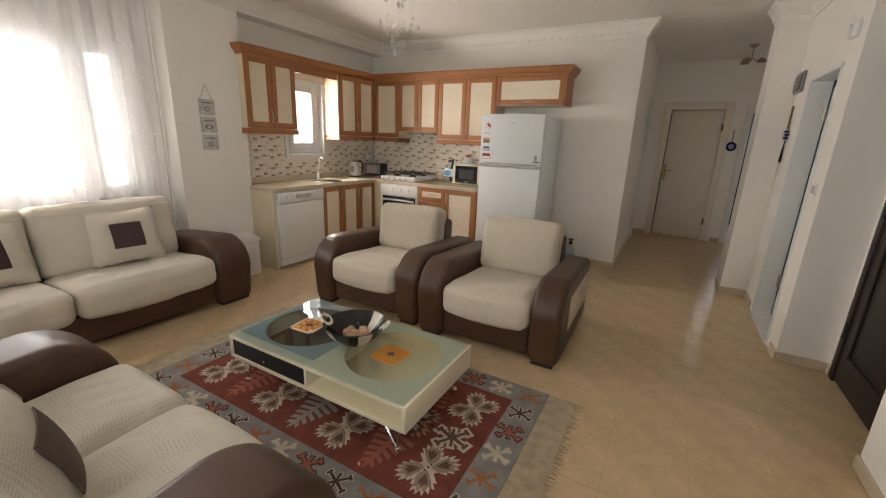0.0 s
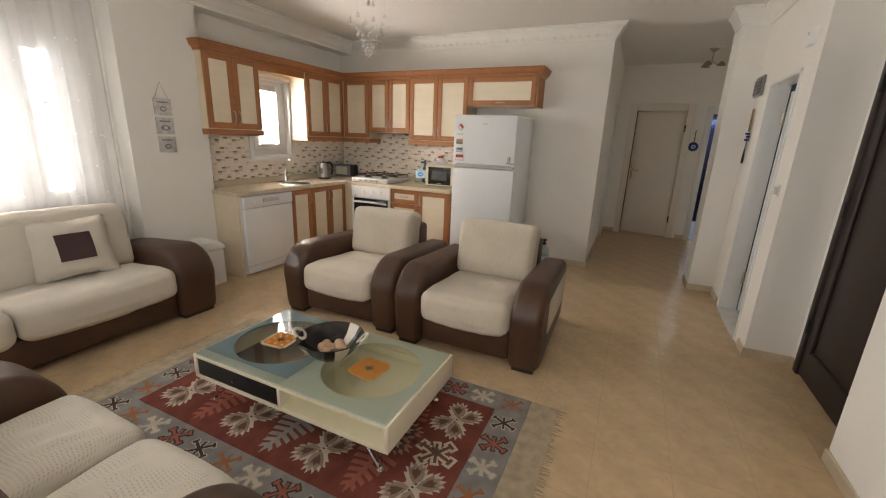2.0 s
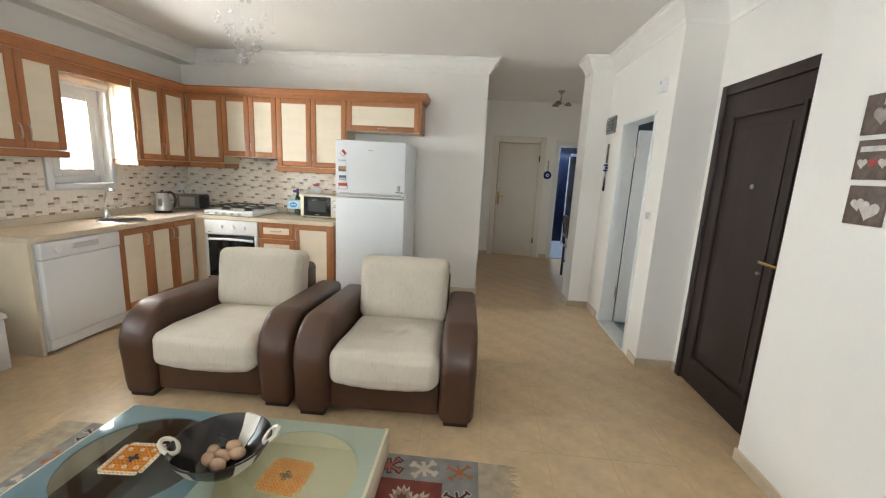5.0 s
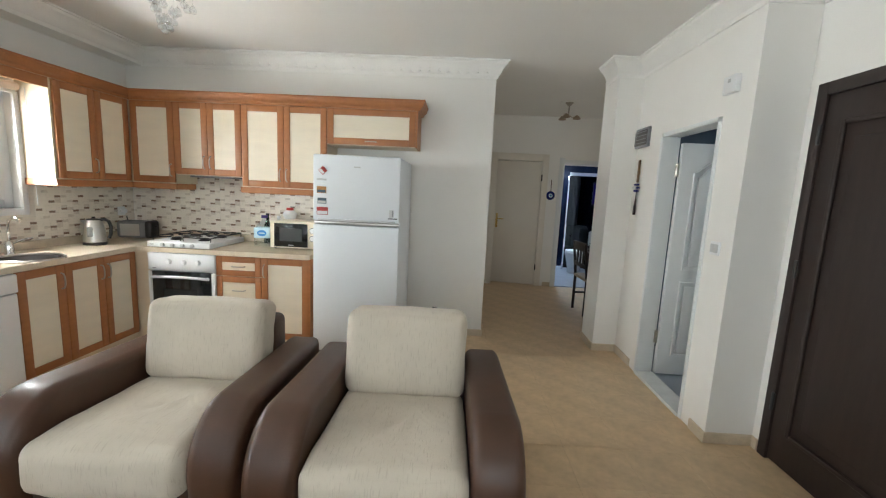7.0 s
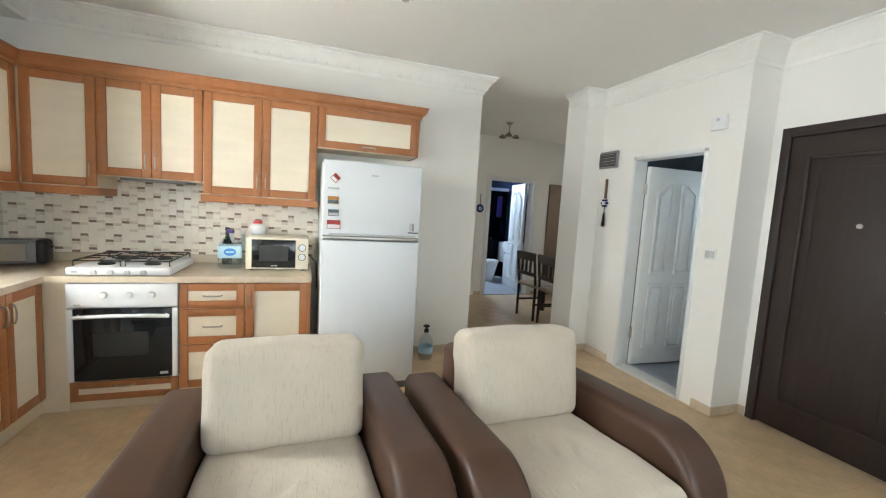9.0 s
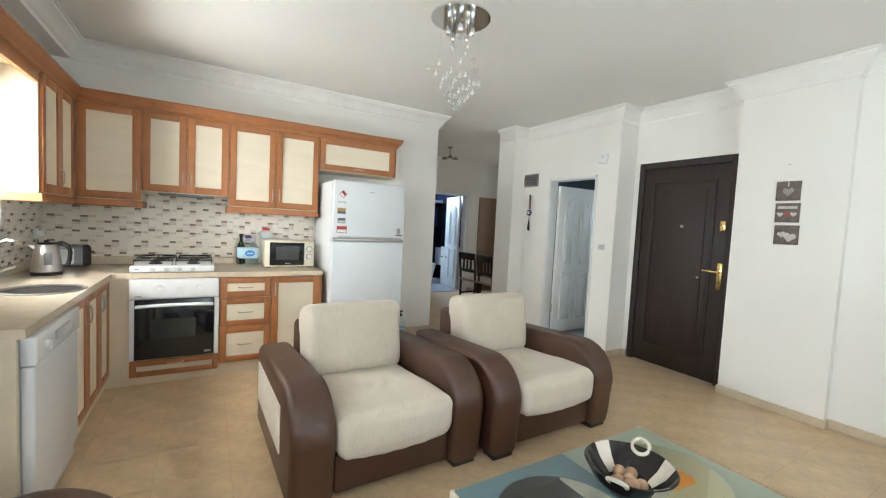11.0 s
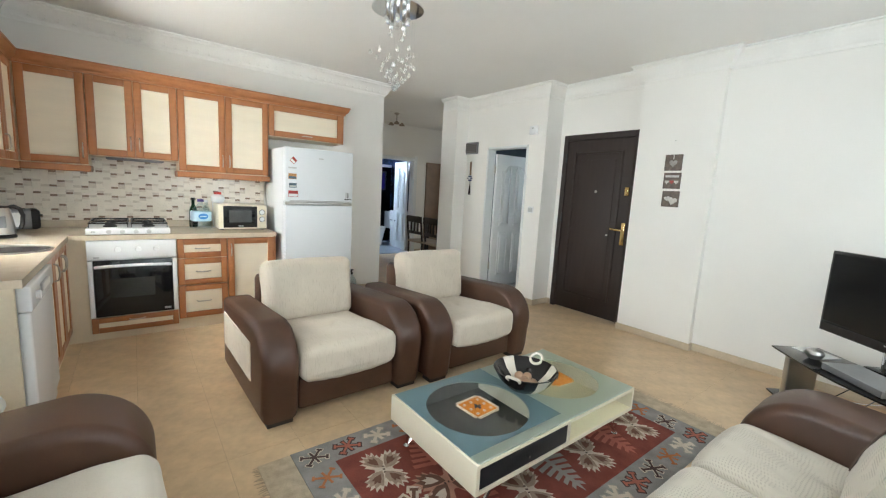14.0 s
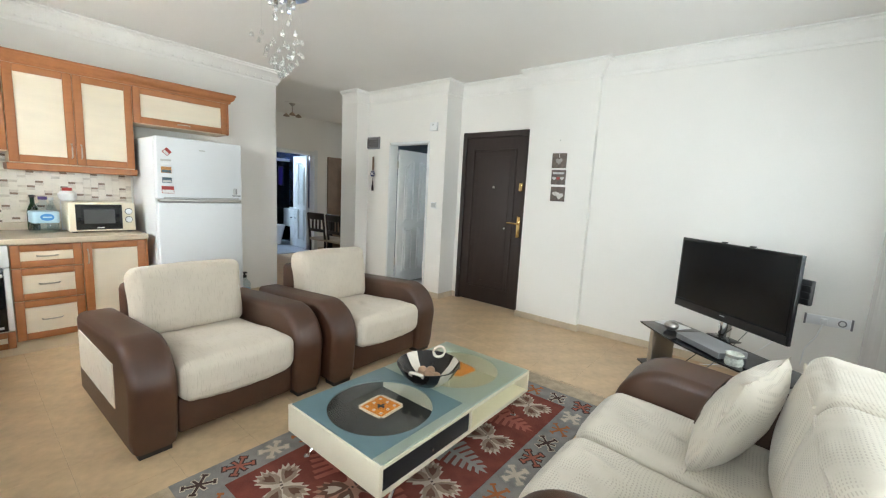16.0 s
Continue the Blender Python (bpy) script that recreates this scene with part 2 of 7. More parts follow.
SMOKE = glassy("smoked_glass", (0.10, 0.12, 0.12), 0.0)
VOILE = sheer("white_voile", (0.93, 0.92, 0.91), 0.54)
NAVY = surf("navy_wall_tile", (0.018, 0.028, 0.065), 0.15, var=0.3, scale=4, bump=0.0)
BLUEF = surf("grey_blue_floor_tile", (0.32, 0.35, 0.40), 0.3, var=0.12, scale=6)
CHAIRW = wood("dark_walnut", (0.020, 0.010, 0.007), 0.4)
RUGRED = surf("rug_wool_red", (0.225, 0.064, 0.048), 0.95, var=0.2, scale=12, fine=260, bump=0.5, spec=0.1)
RUGGREY = surf("rug_wool_grey", (0.29, 0.275, 0.26), 0.95, var=0.2, scale=12, fine=260, bump=0.5, spec=0.1)
RUGCREAM = surf("rug_wool_cream", (0.60, 0.51, 0.41), 0.95, var=0.15, scale=14, fine=260, bump=0.5, spec=0.1)
RUGORANGE = surf("rug_wool_orange", (0.44, 0.16, 0.065), 0.95, var=0.15, scale=14, fine=260, bump=0.5, spec=0.1)
RUGDARK = surf("rug_wool_dark", (0.085, 0.052, 0.046), 0.95, var=0.15, scale=14, fine=260, bump=0.5, spec=0.1)
RUGROSE = surf("rug_wool_rose", (0.40, 0.135, 0.095), 0.95, var=0.15, scale=14, fine=260, bump=0.5, spec=0.1)
RUGPALE = surf("rug_wool_pale_grey", (0.33, 0.31, 0.28), 0.95, var=0.15, scale=14, fine=260, bump=0.5, spec=0.1)
RUGGREY2 = surf("rug_wool_stone", (0.27, 0.25, 0.23), 0.95, var=0.15, scale=14, fine=260, bump=0.5, spec=0.1)
RUGTAUPE = surf("rug_wool_taupe", (0.33, 0.25, 0.19), 0.95, var=0.2, scale=30, fine=260, bump=0.5, spec=0.1)
RUGBRN = surf("rug_wool_brown", (0.16, 0.085, 0.06), 0.95, var=0.15, scale=14, fine=260, bump=0.5, spec=0.1)
RUGPINK = surf("rug_wool_pink", (0.45, 0.24, 0.17), 0.95, var=0.15, scale=14, fine=260, bump=0.5, spec=0.1)
FRINGE = surf("rug_fringe", (0.50, 0.40, 0.28), 0.95, var=0.2, scale=20, fine=300, bump=0.5)
MARI = surf("marigold_yarn", (0.72, 0.36, 0.08), 0.9, var=0.15, fine=400, bump=0.3)
ORANGE = surf("orange_yarn", (0.70, 0.24, 0.02), 0.9, var=0.15, fine=400, bump=0.3)
WHITEY = surf("white_yarn", (0.74, 0.62, 0.46), 0.9, var=0.1, fine=400, bump=0.3)
GREY = surf("grey_plastic", (0.20, 0.20, 0.21), 0.45, var=0.06)
PALEGREY = surf("pale_grey_plastic", (0.55, 0.55, 0.54), 0.45, var=0.05)
BROWNT = surf("brown_mosaic", (0.33, 0.235, 0.175), 0.16, var=0.2, scale=60, rand=0.35)
CREAMM = surf("cream_mosaic", (0.89, 0.815, 0.71), 0.12, var=0.05, scale=16, fine=60, bump=0.01)
TAN = surf("tan_mosaic", (0.77, 0.68, 0.575), 0.14, var=0.14, scale=20)
TGROUT = surf("tile_grout", (0.86, 0.80, 0.71), 0.7, var=0.05)
BLUE = surf("label_blue", (0.05, 0.25, 0.62), 0.4, var=0.05)
CYAN = surf("label_pale_blue", (0.50, 0.71, 0.83), 0.4, var=0.05)
REDP = surf("red_plastic", (0.55, 0.05, 0.04), 0.35, var=0.08)
PURPLE = surf("purple_cap", (0.07, 0.04, 0.20), 0.4, var=0.05)
COBALT = surf("cobalt_glass", (0.012, 0.02, 0.14), 0.1, var=0.1)
EGG = surf("stone_egg", (0.50, 0.31, 0.19), 0.5, var=0.15, scale=25)
PHOTO = surf("sepia_print", (0.16, 0.12, 0.10), 0.5, var=0.35, scale=18, fine=60)
PHOTOB = surf("grey_print", (0.62, 0.60, 0.58), 0.6, var=0.2, scale=30, fine=90)
DOWN = surf("brown_far_door", (0.25, 0.165, 0.11), 0.45, var=0.15)


# ---- builders ----
def box(bm, x0, x1, y0, y1, z0, z1, bevel=0.0, seg=2):
    vs = [bm.verts.new((x, y, z)) for x in (x0, x1) for y in (y0, y1) for z in (z0, z1)]
    fs = [bm.faces.new([vs[i] for i in q]) for q in
          ((0, 1, 3, 2), (4, 6, 7, 5), (0, 4, 5, 1), (2, 3, 7, 6), (0, 2, 6, 4), (1, 5, 7, 3))]
    if bevel:
        es = list({e for f in fs for e in f.edges})
        bmesh.ops.bevel(bm, geom=es, offset=bevel, segments=seg, profile=0.5, affect="EDGES")
    return bm


def boxed(x0, x1, y0, y1, z0, z1, bevel=0.0, seg=2):
    return box(bmesh.new(), x0, x1, y0, y1, z0, z1, bevel, seg)


def rod(bm, a, b, r, r2=None, sides=12):
    a, b = Vector(a), Vector(b)
    m = Matrix.Translation((a + b) / 2) @ (b - a).to_track_quat("Z", "Y").to_matrix().to_4x4()
    bmesh.ops.create_cone(bm, cap_ends=True, segments=sides, radius1=r, radius2=r if r2 is None else r2, depth=(b - a).length, matrix=m)
    return bm


def lathe(bm, prof, sides=24, centre=(0, 0, 0)):
    """Turns (radius, height) pairs round the z axis."""
    rings = []
    for r, z in prof:
        if r < 1e-5:
            rings.append([bm.verts.new((centre[0], centre[1], centre[2] + z))])
        else:
            rings.append([bm.verts.new((centre[0] + r * math.cos(2 * math.pi * i / sides), centre[1] + r * math.sin(2 * math.pi * i / sides), centre[2] + z)) for i in range(sides)])
    for p, q in zip(rings, rings[1:]):
        for i in range(sides):
            j = (i + 1) % sides
            c = [p[i % len(p)], p[j % len(p)], q[j % len(q)], q[i % len(q)]]
            c = list(dict.fromkeys(c))
            if len(c) > 2:
                bm.faces.new(c)
    return bm


def ring(bm, centre, R, r, axis="z", n=18, k=8):
    rows = []
    for i in range(n):
        a = 2 * math.pi * i / n
        row = []
        for j in range(k):
            b = 2 * math.pi * j / k
            p = ((R + r * math.cos(b)) * math.cos(a), (R + r * math.cos(b)) * math.sin(a), r * math.sin(b))
            p = {"z": p, "x": (p[2], p[0], p[1]), "y": (p[0], p[2], p[1])}[axis]
            row.append(bm.verts.new(Vector(centre) + Vector(p)))
        rows.append(row)
    for i in range(n):
        for j in range(k):
            bm.faces.new((rows[i][j], rows[(i + 1) % n][j], rows[(i + 1) % n][(j + 1) % k], rows[i][(j + 1) % k]))
    return bm


def slab(bm, pts, axis, a, b, bevel=0.0, seg=3):
    """A flat outline (two coordinates) pushed along an axis from a to b."""
    def at(p, v):
        return {"x": (v, p[0], p[1]), "y": (p[0], v, p[1]), "z": (p[0], p[1], v)}[axis]
    lo, hi = [bm.verts.new(at(p, a)) for p in pts], [bm.verts.new(at(p, b)) for p in pts]
    f0, f1 = bm.faces.new(lo), bm.faces.new(hi[::-1])
    k = len(pts)
    for i in range(k):
        bm.faces.new((lo[i], hi[i], hi[(i + 1) % k], lo[(i + 1) % k]))
    if bevel:
        bmesh.ops.bevel(bm, geom=list(f0.edges) + list(f1.edges), offset=bevel, segments=seg, profile=0.5, affect="EDGES")
    return bm


def tube(bm, pts, r, sides=8):
    pts = [Vector(p) for p in pts]
    rows = []
    for i, p in enumerate(pts):
        d = (pts[min(i + 1, len(pts) - 1)] - pts[max(i - 1, 0)]).normalized()
        u = d.cross(Vector((0.13, 0.31, 0.94))).normalized()
        v = d.cross(u)
        rows.append([bm.verts.new(p + r * (math.cos(2 * math.pi * k / sides) * u + math.sin(2 * math.pi * k / sides) * v)) for k in range(sides)])
    for a, b in zip(rows, rows[1:]):
        for k in range(sides):
            bm.faces.new((a[k], a[(k + 1) % sides], b[(k + 1) % sides], b[k]))
    bm.faces.new(rows[0][::-1])
    bm.faces.new(rows[-1])
    return bm


def cushion(bm, x0, x1, y0, y1, z0, z1, r=0.06, puff=(0.0, 0.0, 0.02), n=12, seed=0, rough=0.004):
    """A stuffed block: rounded edges, bulging faces and slight lumps."""
    c = Vector(((x0 + x1) / 2, (y0 + y1) / 2, (z0 + z1) / 2))
    h = Vector(((x1 - x0) / 2, (y1 - y0) / 2, (z1 - z0) / 2))
    tmp = bmesh.new()
    bmesh.ops.create_cube(tmp, size=2)
    bmesh.ops.subdivide_edges(tmp, edges=tmp.edges[:], cuts=n, use_grid_fill=True)
    lift = {}
    for v in tmp.verts:
        u = [max(-1.0, min(1.0, math.copysign(abs(w) ** 0.8, w))) for w in v.co]
        p = Vector([u[i] * h[i] for i in range(3)])
        core = Vector([max(-(h[i] - r), min(h[i] - r, p[i])) for i in range(3)])
        d = p - core
        if d.length > 1e-6:
            p = core + d.normalized() * min(r, d.length if d.length < r else r)
        for i in range(3):
            a, b = [j for j in range(3) if j != i]
            p[i] += puff[i] * (v.co[i]) * (1 - v.co[a] ** 2) * (1 - v.co[b] ** 2)
        q = c + p
        q += rough * noise.noise_vector((q + Vector((seed, 0, 0))) * 7) * 1.0
        lift[v] = bm.verts.new(q)
    for f in tmp.faces:
        bm.faces.new([lift[v] for v in f.verts])
    tmp.free()
    return bm


def part(name, bm, material, parent=None, label="", smooth=True, m=None):
    me = bpy.data.meshes.new(name)
    bmesh.ops.recalc_face_normals(bm, faces=bm.faces[:])
    bm.to_mesh(me)
    bm.free()
    me.materials.append(material)
    if smooth:
        for p in me.polygons:
            p.use_smooth = True
        me.set_sharp_from_angle(angle=radians(35))
    ob = new(name, me)
    if parent:
        ob.parent = parent
    if m is not None:
        ob.matrix_basis = m
    if label:
        ob["label"] = label
    return ob


def thing(name, m, label, category, group="", kind=""):
    ob = new(name)
    ob.empty_display_size = 0.1
    ob.matrix_basis = m
    return tagged(ob, label, category, group, kind)


def struct(name, bm, material, label, category, smooth=False):
    return tagged(part(name, bm, material, None, smooth=smooth), label, category, "", "structure")


def wall_boxes(axis, p0, p1, a0, a1, z0, z1, holes):
    """A wall p0..p1 thick across, a0..a1 long, with rectangular holes (b0, b1, c0, c1)."""
    bm = bmesh.new()

    def put(b0, b1, c0, c1):
        if b1 - b0 > 1e-4 and c1 - c0 > 1e-4:
            if axis == "x":
                box(bm, p0, p1, b0, b1, c0, c1)
            else:
                box(bm, b0, b1, p0, p1, c0, c1)
    at = a0
    for b0, b1, c0, c1 in sorted(holes):
        put(at, b0, z0, z1)
        put(b0, b1, z0, c0)
        put(b0, b1, c1, z1)
        at = b1
    put(at, a1, z0, z1)
    return bm


def sweep(bm, prof, path):
    """Runs a profile (offset to the left of the way, height) along a level path with mitred corners."""
    pts = [Vector(p) for p in path]
    rows = []
    for i, p in enumerate(pts):
        d0 = (p - pts[i - 1]).normalized() if i else (pts[1] - p).normalized()
        d1 = (pts[i + 1] - p).normalized() if i < len(pts) - 1 else d0
        n0, n1 = Vector((-d0.y, d0.x)), Vector((-d1.y, d1.x))
        mit = (n0 + n1) / max(0.3, 1 + n0.dot(n1))
        rows.append([bm.verts.new((p.x + mit.x * o, p.y + mit.y * o, z)) for o, z in prof])
    k = len(prof)
    for a, b in zip(rows, rows[1:]):
        for j in range(k):
            bm.faces.new((a[j], a[(j + 1) % k], b[(j + 1) % k], b[j]))
    bm.faces.new(rows[0])
    bm.faces.new(rows[-1][::-1])
    return bm


# ---- structure ----
struct("floor", boxed(-4.17, 2.65, -0.62, 9.6, -0.12, -0.0010), GROUT, "beige glazed ceramic tile floor with thin joints", "floor")
struct("ceiling", boxed(-4.17, 2.65, -0.62, 9.6, CEIL, CEIL + 0.12), CEILP, "white painted flat plaster ceiling", "ceiling")
WIN = (0.15, 1.93, 0.82, 2.03)
KWIN = (3.47, 4.01, 1.16, 1.99)
SWIN = (-2.75, 0.60, 0.85, 2.15)
struct("wall_west", wall_boxes("x", -4.17, -3.95, -0.62, 5.05, 0, CEIL, [WIN, KWIN]), PAINT, "white painted wall with two windows", "wall")
struct("wall_north", boxed(-4.17, -0.43, 5.05, 5.25, 0, CEIL), PAINT, "white painted kitchen wall", "wall")
struct("wall_south", wall_boxes("y", -0.58, -0.36, -3.95, 1.03, 0, CEIL, [SWIN]), PAINT, "white painted wall with a wide window", "wall")
struct("wall_east", boxed(1.03, 1.31, -0.62, 1.73, 0, CEIL), PAINT, "white painted wall behind the television", "wall")
struct("wall_pier", boxed(0.965, 1.31, 1.73, 2.42, 0, CEIL), PAINT, "white painted shallow pier beside the entrance door", "wall")
struct("wall_entrance", wall_boxes("x", 1.11, 1.31, 2.42, 3.45, 0, CEIL, [(2.462, 3.39, 0, 2.06)]), PAINT, "white painted wall round the entrance door", "wall")
struct("wall_return", boxed(0.83, 2.45, 3.45, 3.57, 0, CEIL), PAINT, "white painted return wall", "wall")
struct("wall_washroom", wall_boxes("x", 0.83, 0.95, 3.57, 5.06, 0, CEIL, [(3.70, 4.42, 0, 1.95)]), PAINT, "white painted wall with a doorway", "wall")
struct("wall_column", boxed(0.615, 0.83, 4.85, 5.18, 0, CEIL), PAINT, "white painted column at the hall", "wall")
struct("wall_washroom_north", boxed(0.83, 2.45, 5.06, 5.18, 0, CEIL), PAINT, "white painted partition wall", "wall")
struct("wall_hall_west", boxed(-0.63, -0.43, 5.25, 7.5, 0, CEIL), PAINT, "white painted hall wall", "wall")
struct("wall_hall_north", wall_boxes("y", 7.5, 7.65, -0.63, 2.45, 0, CEIL, [(-0.18, 0.58, 0, 1.99), (0.88, 1.66, 0, 1.92)]), PAINT, "white painted wall with two doorways at the end of the hall", "wall")
# both openings are out of view, added to let the side lamps in
struct("wall_far_east", wall_boxes("x", 2.45, 2.65, 3.45, 9.6, 0, CEIL, [(3.62, 4.12, 1.4, 2.0), (5.6, 6.7, 0.95, 2.15)]), PAINT, "white painted hall wall with unseen openings added for light", "wall")
struct("wall_far_north", boxed(-0.63, 2.45, 9.45, 9.6, 0, CEIL), NAVY, "dark tiled wall closing the bathroom", "wall")
struct("wall_bath_west", boxed(0.68, 0.78, 7.65, 9.45, 0, CEIL), NAVY, "dark navy tiled bathroom wall", "wall")
struct("wall_bedroom_west", boxed(-0.83, -0.63, 7.5, 9.6, 0, CEIL), PAINT, "white painted wall", "wall")
struct("wall_plaque_pier", boxed(-3.95, -3.78, 2.15, 2.83, 0, CEIL), PAINT, "white painted pier between window and kitchen", "wall")
struct("beam", boxed(-3.95, -3.78, 2.83, 5.05, 2.47, CEIL), PAINT, "white painted ceiling beam over the wall cabinets", "beam")

COVE = [(0, CEIL - 0.15), (0.010, CEIL - 0.15), (0.016, CEIL - 0.125), (0.030, CEIL - 0.115), (0.042, CEIL - 0.085), (0.066, CEIL - 0.052),
        (0.088, CEIL - 0.036), (0.092, CEIL - 0.018), (0.105, CEIL - 0.014), (0.105, CEIL - 0.002), (0, CEIL - 0.002)]
ROOM = [(-0.43, 5.16), (-0.43, 5.05), (-3.78, 5.05), (-3.78, 2.15), (-3.95, 2.15), (-3.95, -0.36), (1.03, -0.36), (1.03, 1.73), (0.965, 1.73), (0.965, 2.42),
        (1.11, 2.42), (1.11, 3.45), (0.83, 3.45), (0.83, 4.85), (0.615, 4.85), (0.615, 5.10)]
cornice = struct("cornice", sweep(bmesh.new(), COVE, ROOM), PLASTER, "white moulded plaster cornice round the ceiling", "cornice", True)
# raised leaves of the moulded kitchen run
leaf = bmesh.new()
for i in range(36):
    u = -0.52 - i * 0.088
    w = 0.022
    for k, (dz, dy) in enumerate(((-0.108, 0.020), (-0.085, 0.031), (-0.064, 0.044))):
        s = w * (1 - 0.28 * k)
        lathe(leaf, [(0, -0.012), (s * 0.7, -0.007), (s * 1.0, 0.0), (s * 0.7, 0.007), (0, 0.012)], 10, (u, 5.05 - dy, CEIL + dz))
lv = part("relief", leaf, PLASTER, cornice)
lv["kind"] = "stuff"

BASE = [(0, 0.002), (0.011, 0.002), (0.011, 0.062), (0.008, 0.068), (0, 0.068)]
for run in ([(-0.43, 7.5), (-0.43, 5.05), (-1.16, 5.05)], [(-3.78, 2.74), (-3.78, 2.15), (-3.95, 2.15), (-3.95, -0.36), (1.03, -0.36), (1.03, 1.73), (0.965, 1.73), (0.965, 2.42), (1.11, 2.42), (1.11, 2.455)],
            [(1.11, 3.40), (1.11, 3.45), (0.83, 3.45), (0.83, 3.60)], [(0.83, 4.52), (0.83, 4.85), (0.615, 4.85), (0.615, 5.18), (2.45, 5.18), (2.45, 7.5), (2.42, 7.5)],
            [(1.90, 7.5), (1.76, 7.5)], [(0.83, 7.5), (0.68, 7.5)], [(-0.24, 7.5), (-0.43, 7.5)]):
    struct("baseboard", sweep(bmesh.new(), BASE, run), SKIRT, "beige ceramic skirting tile along the wall", "baseboard", False)


# ---- seating ----
def arm_outline(depth, h, r=0.24, foot=0.035):
    """Side view of an arm: flat top, big round front, slanting in to the foot. y runs to the back."""
    pts = [(depth, 0.03), (depth, h - 0.05)]
    for i in range(16):
        a = math.pi / 2 * i / 15
        pts.append((r - r * math.sin(a), h - r + r * math.cos(a)))
    pts += [(0.012, h - r - 0.10), (foot * 0.6, 0.10), (foot, 0.03)]
    return pts


def rounded_slab(bm, pts, x0, x1, r, seg=4):
    """An outline in y and z pushed along x, with its two rims rounded by r."""
    k = len(pts)
    c = [Vector(p) for p in pts]
    nrm = []
    for i in range(k):
        d0, d1 = (c[i] - c[i - 1]).normalized(), (c[(i + 1) % k] - c[i]).normalized()
        n0, n1 = Vector((-d0.y, d0.x)), Vector((-d1.y, d1.x))
        nrm.append((n0 + n1) / max(0.5, 1 + n0.dot(n1)))
    mid = sum(c, Vector((0, 0))) / k
    if sum((c[i] + 0.01 * nrm[i] - mid).length - (c[i] - mid).length for i in range(k)) > 0:
        nrm = [-v for v in nrm]
    rows = [(x0 + r * (1 - math.cos(math.pi / 2 * j / seg)), r * (1 - math.sin(math.pi / 2 * j / seg))) for j in range(seg + 1)]
    rows += [(x0 + x1 - x, d) for x, d in rows[::-1]]
    loops = [[bm.verts.new((x, p.x + d * v.x, p.y + d * v.y)) for p, v in zip(c, nrm)] for x, d in rows]
    for u, w in zip(loops, loops[1:]):
        for i in range(k):
            bm.faces.new((u[i], w[i], w[(i + 1) % k], u[(i + 1) % k]))
    bm.faces.new(loops[0])
    bm.faces.new(loops[-1][::-1])
    return bm


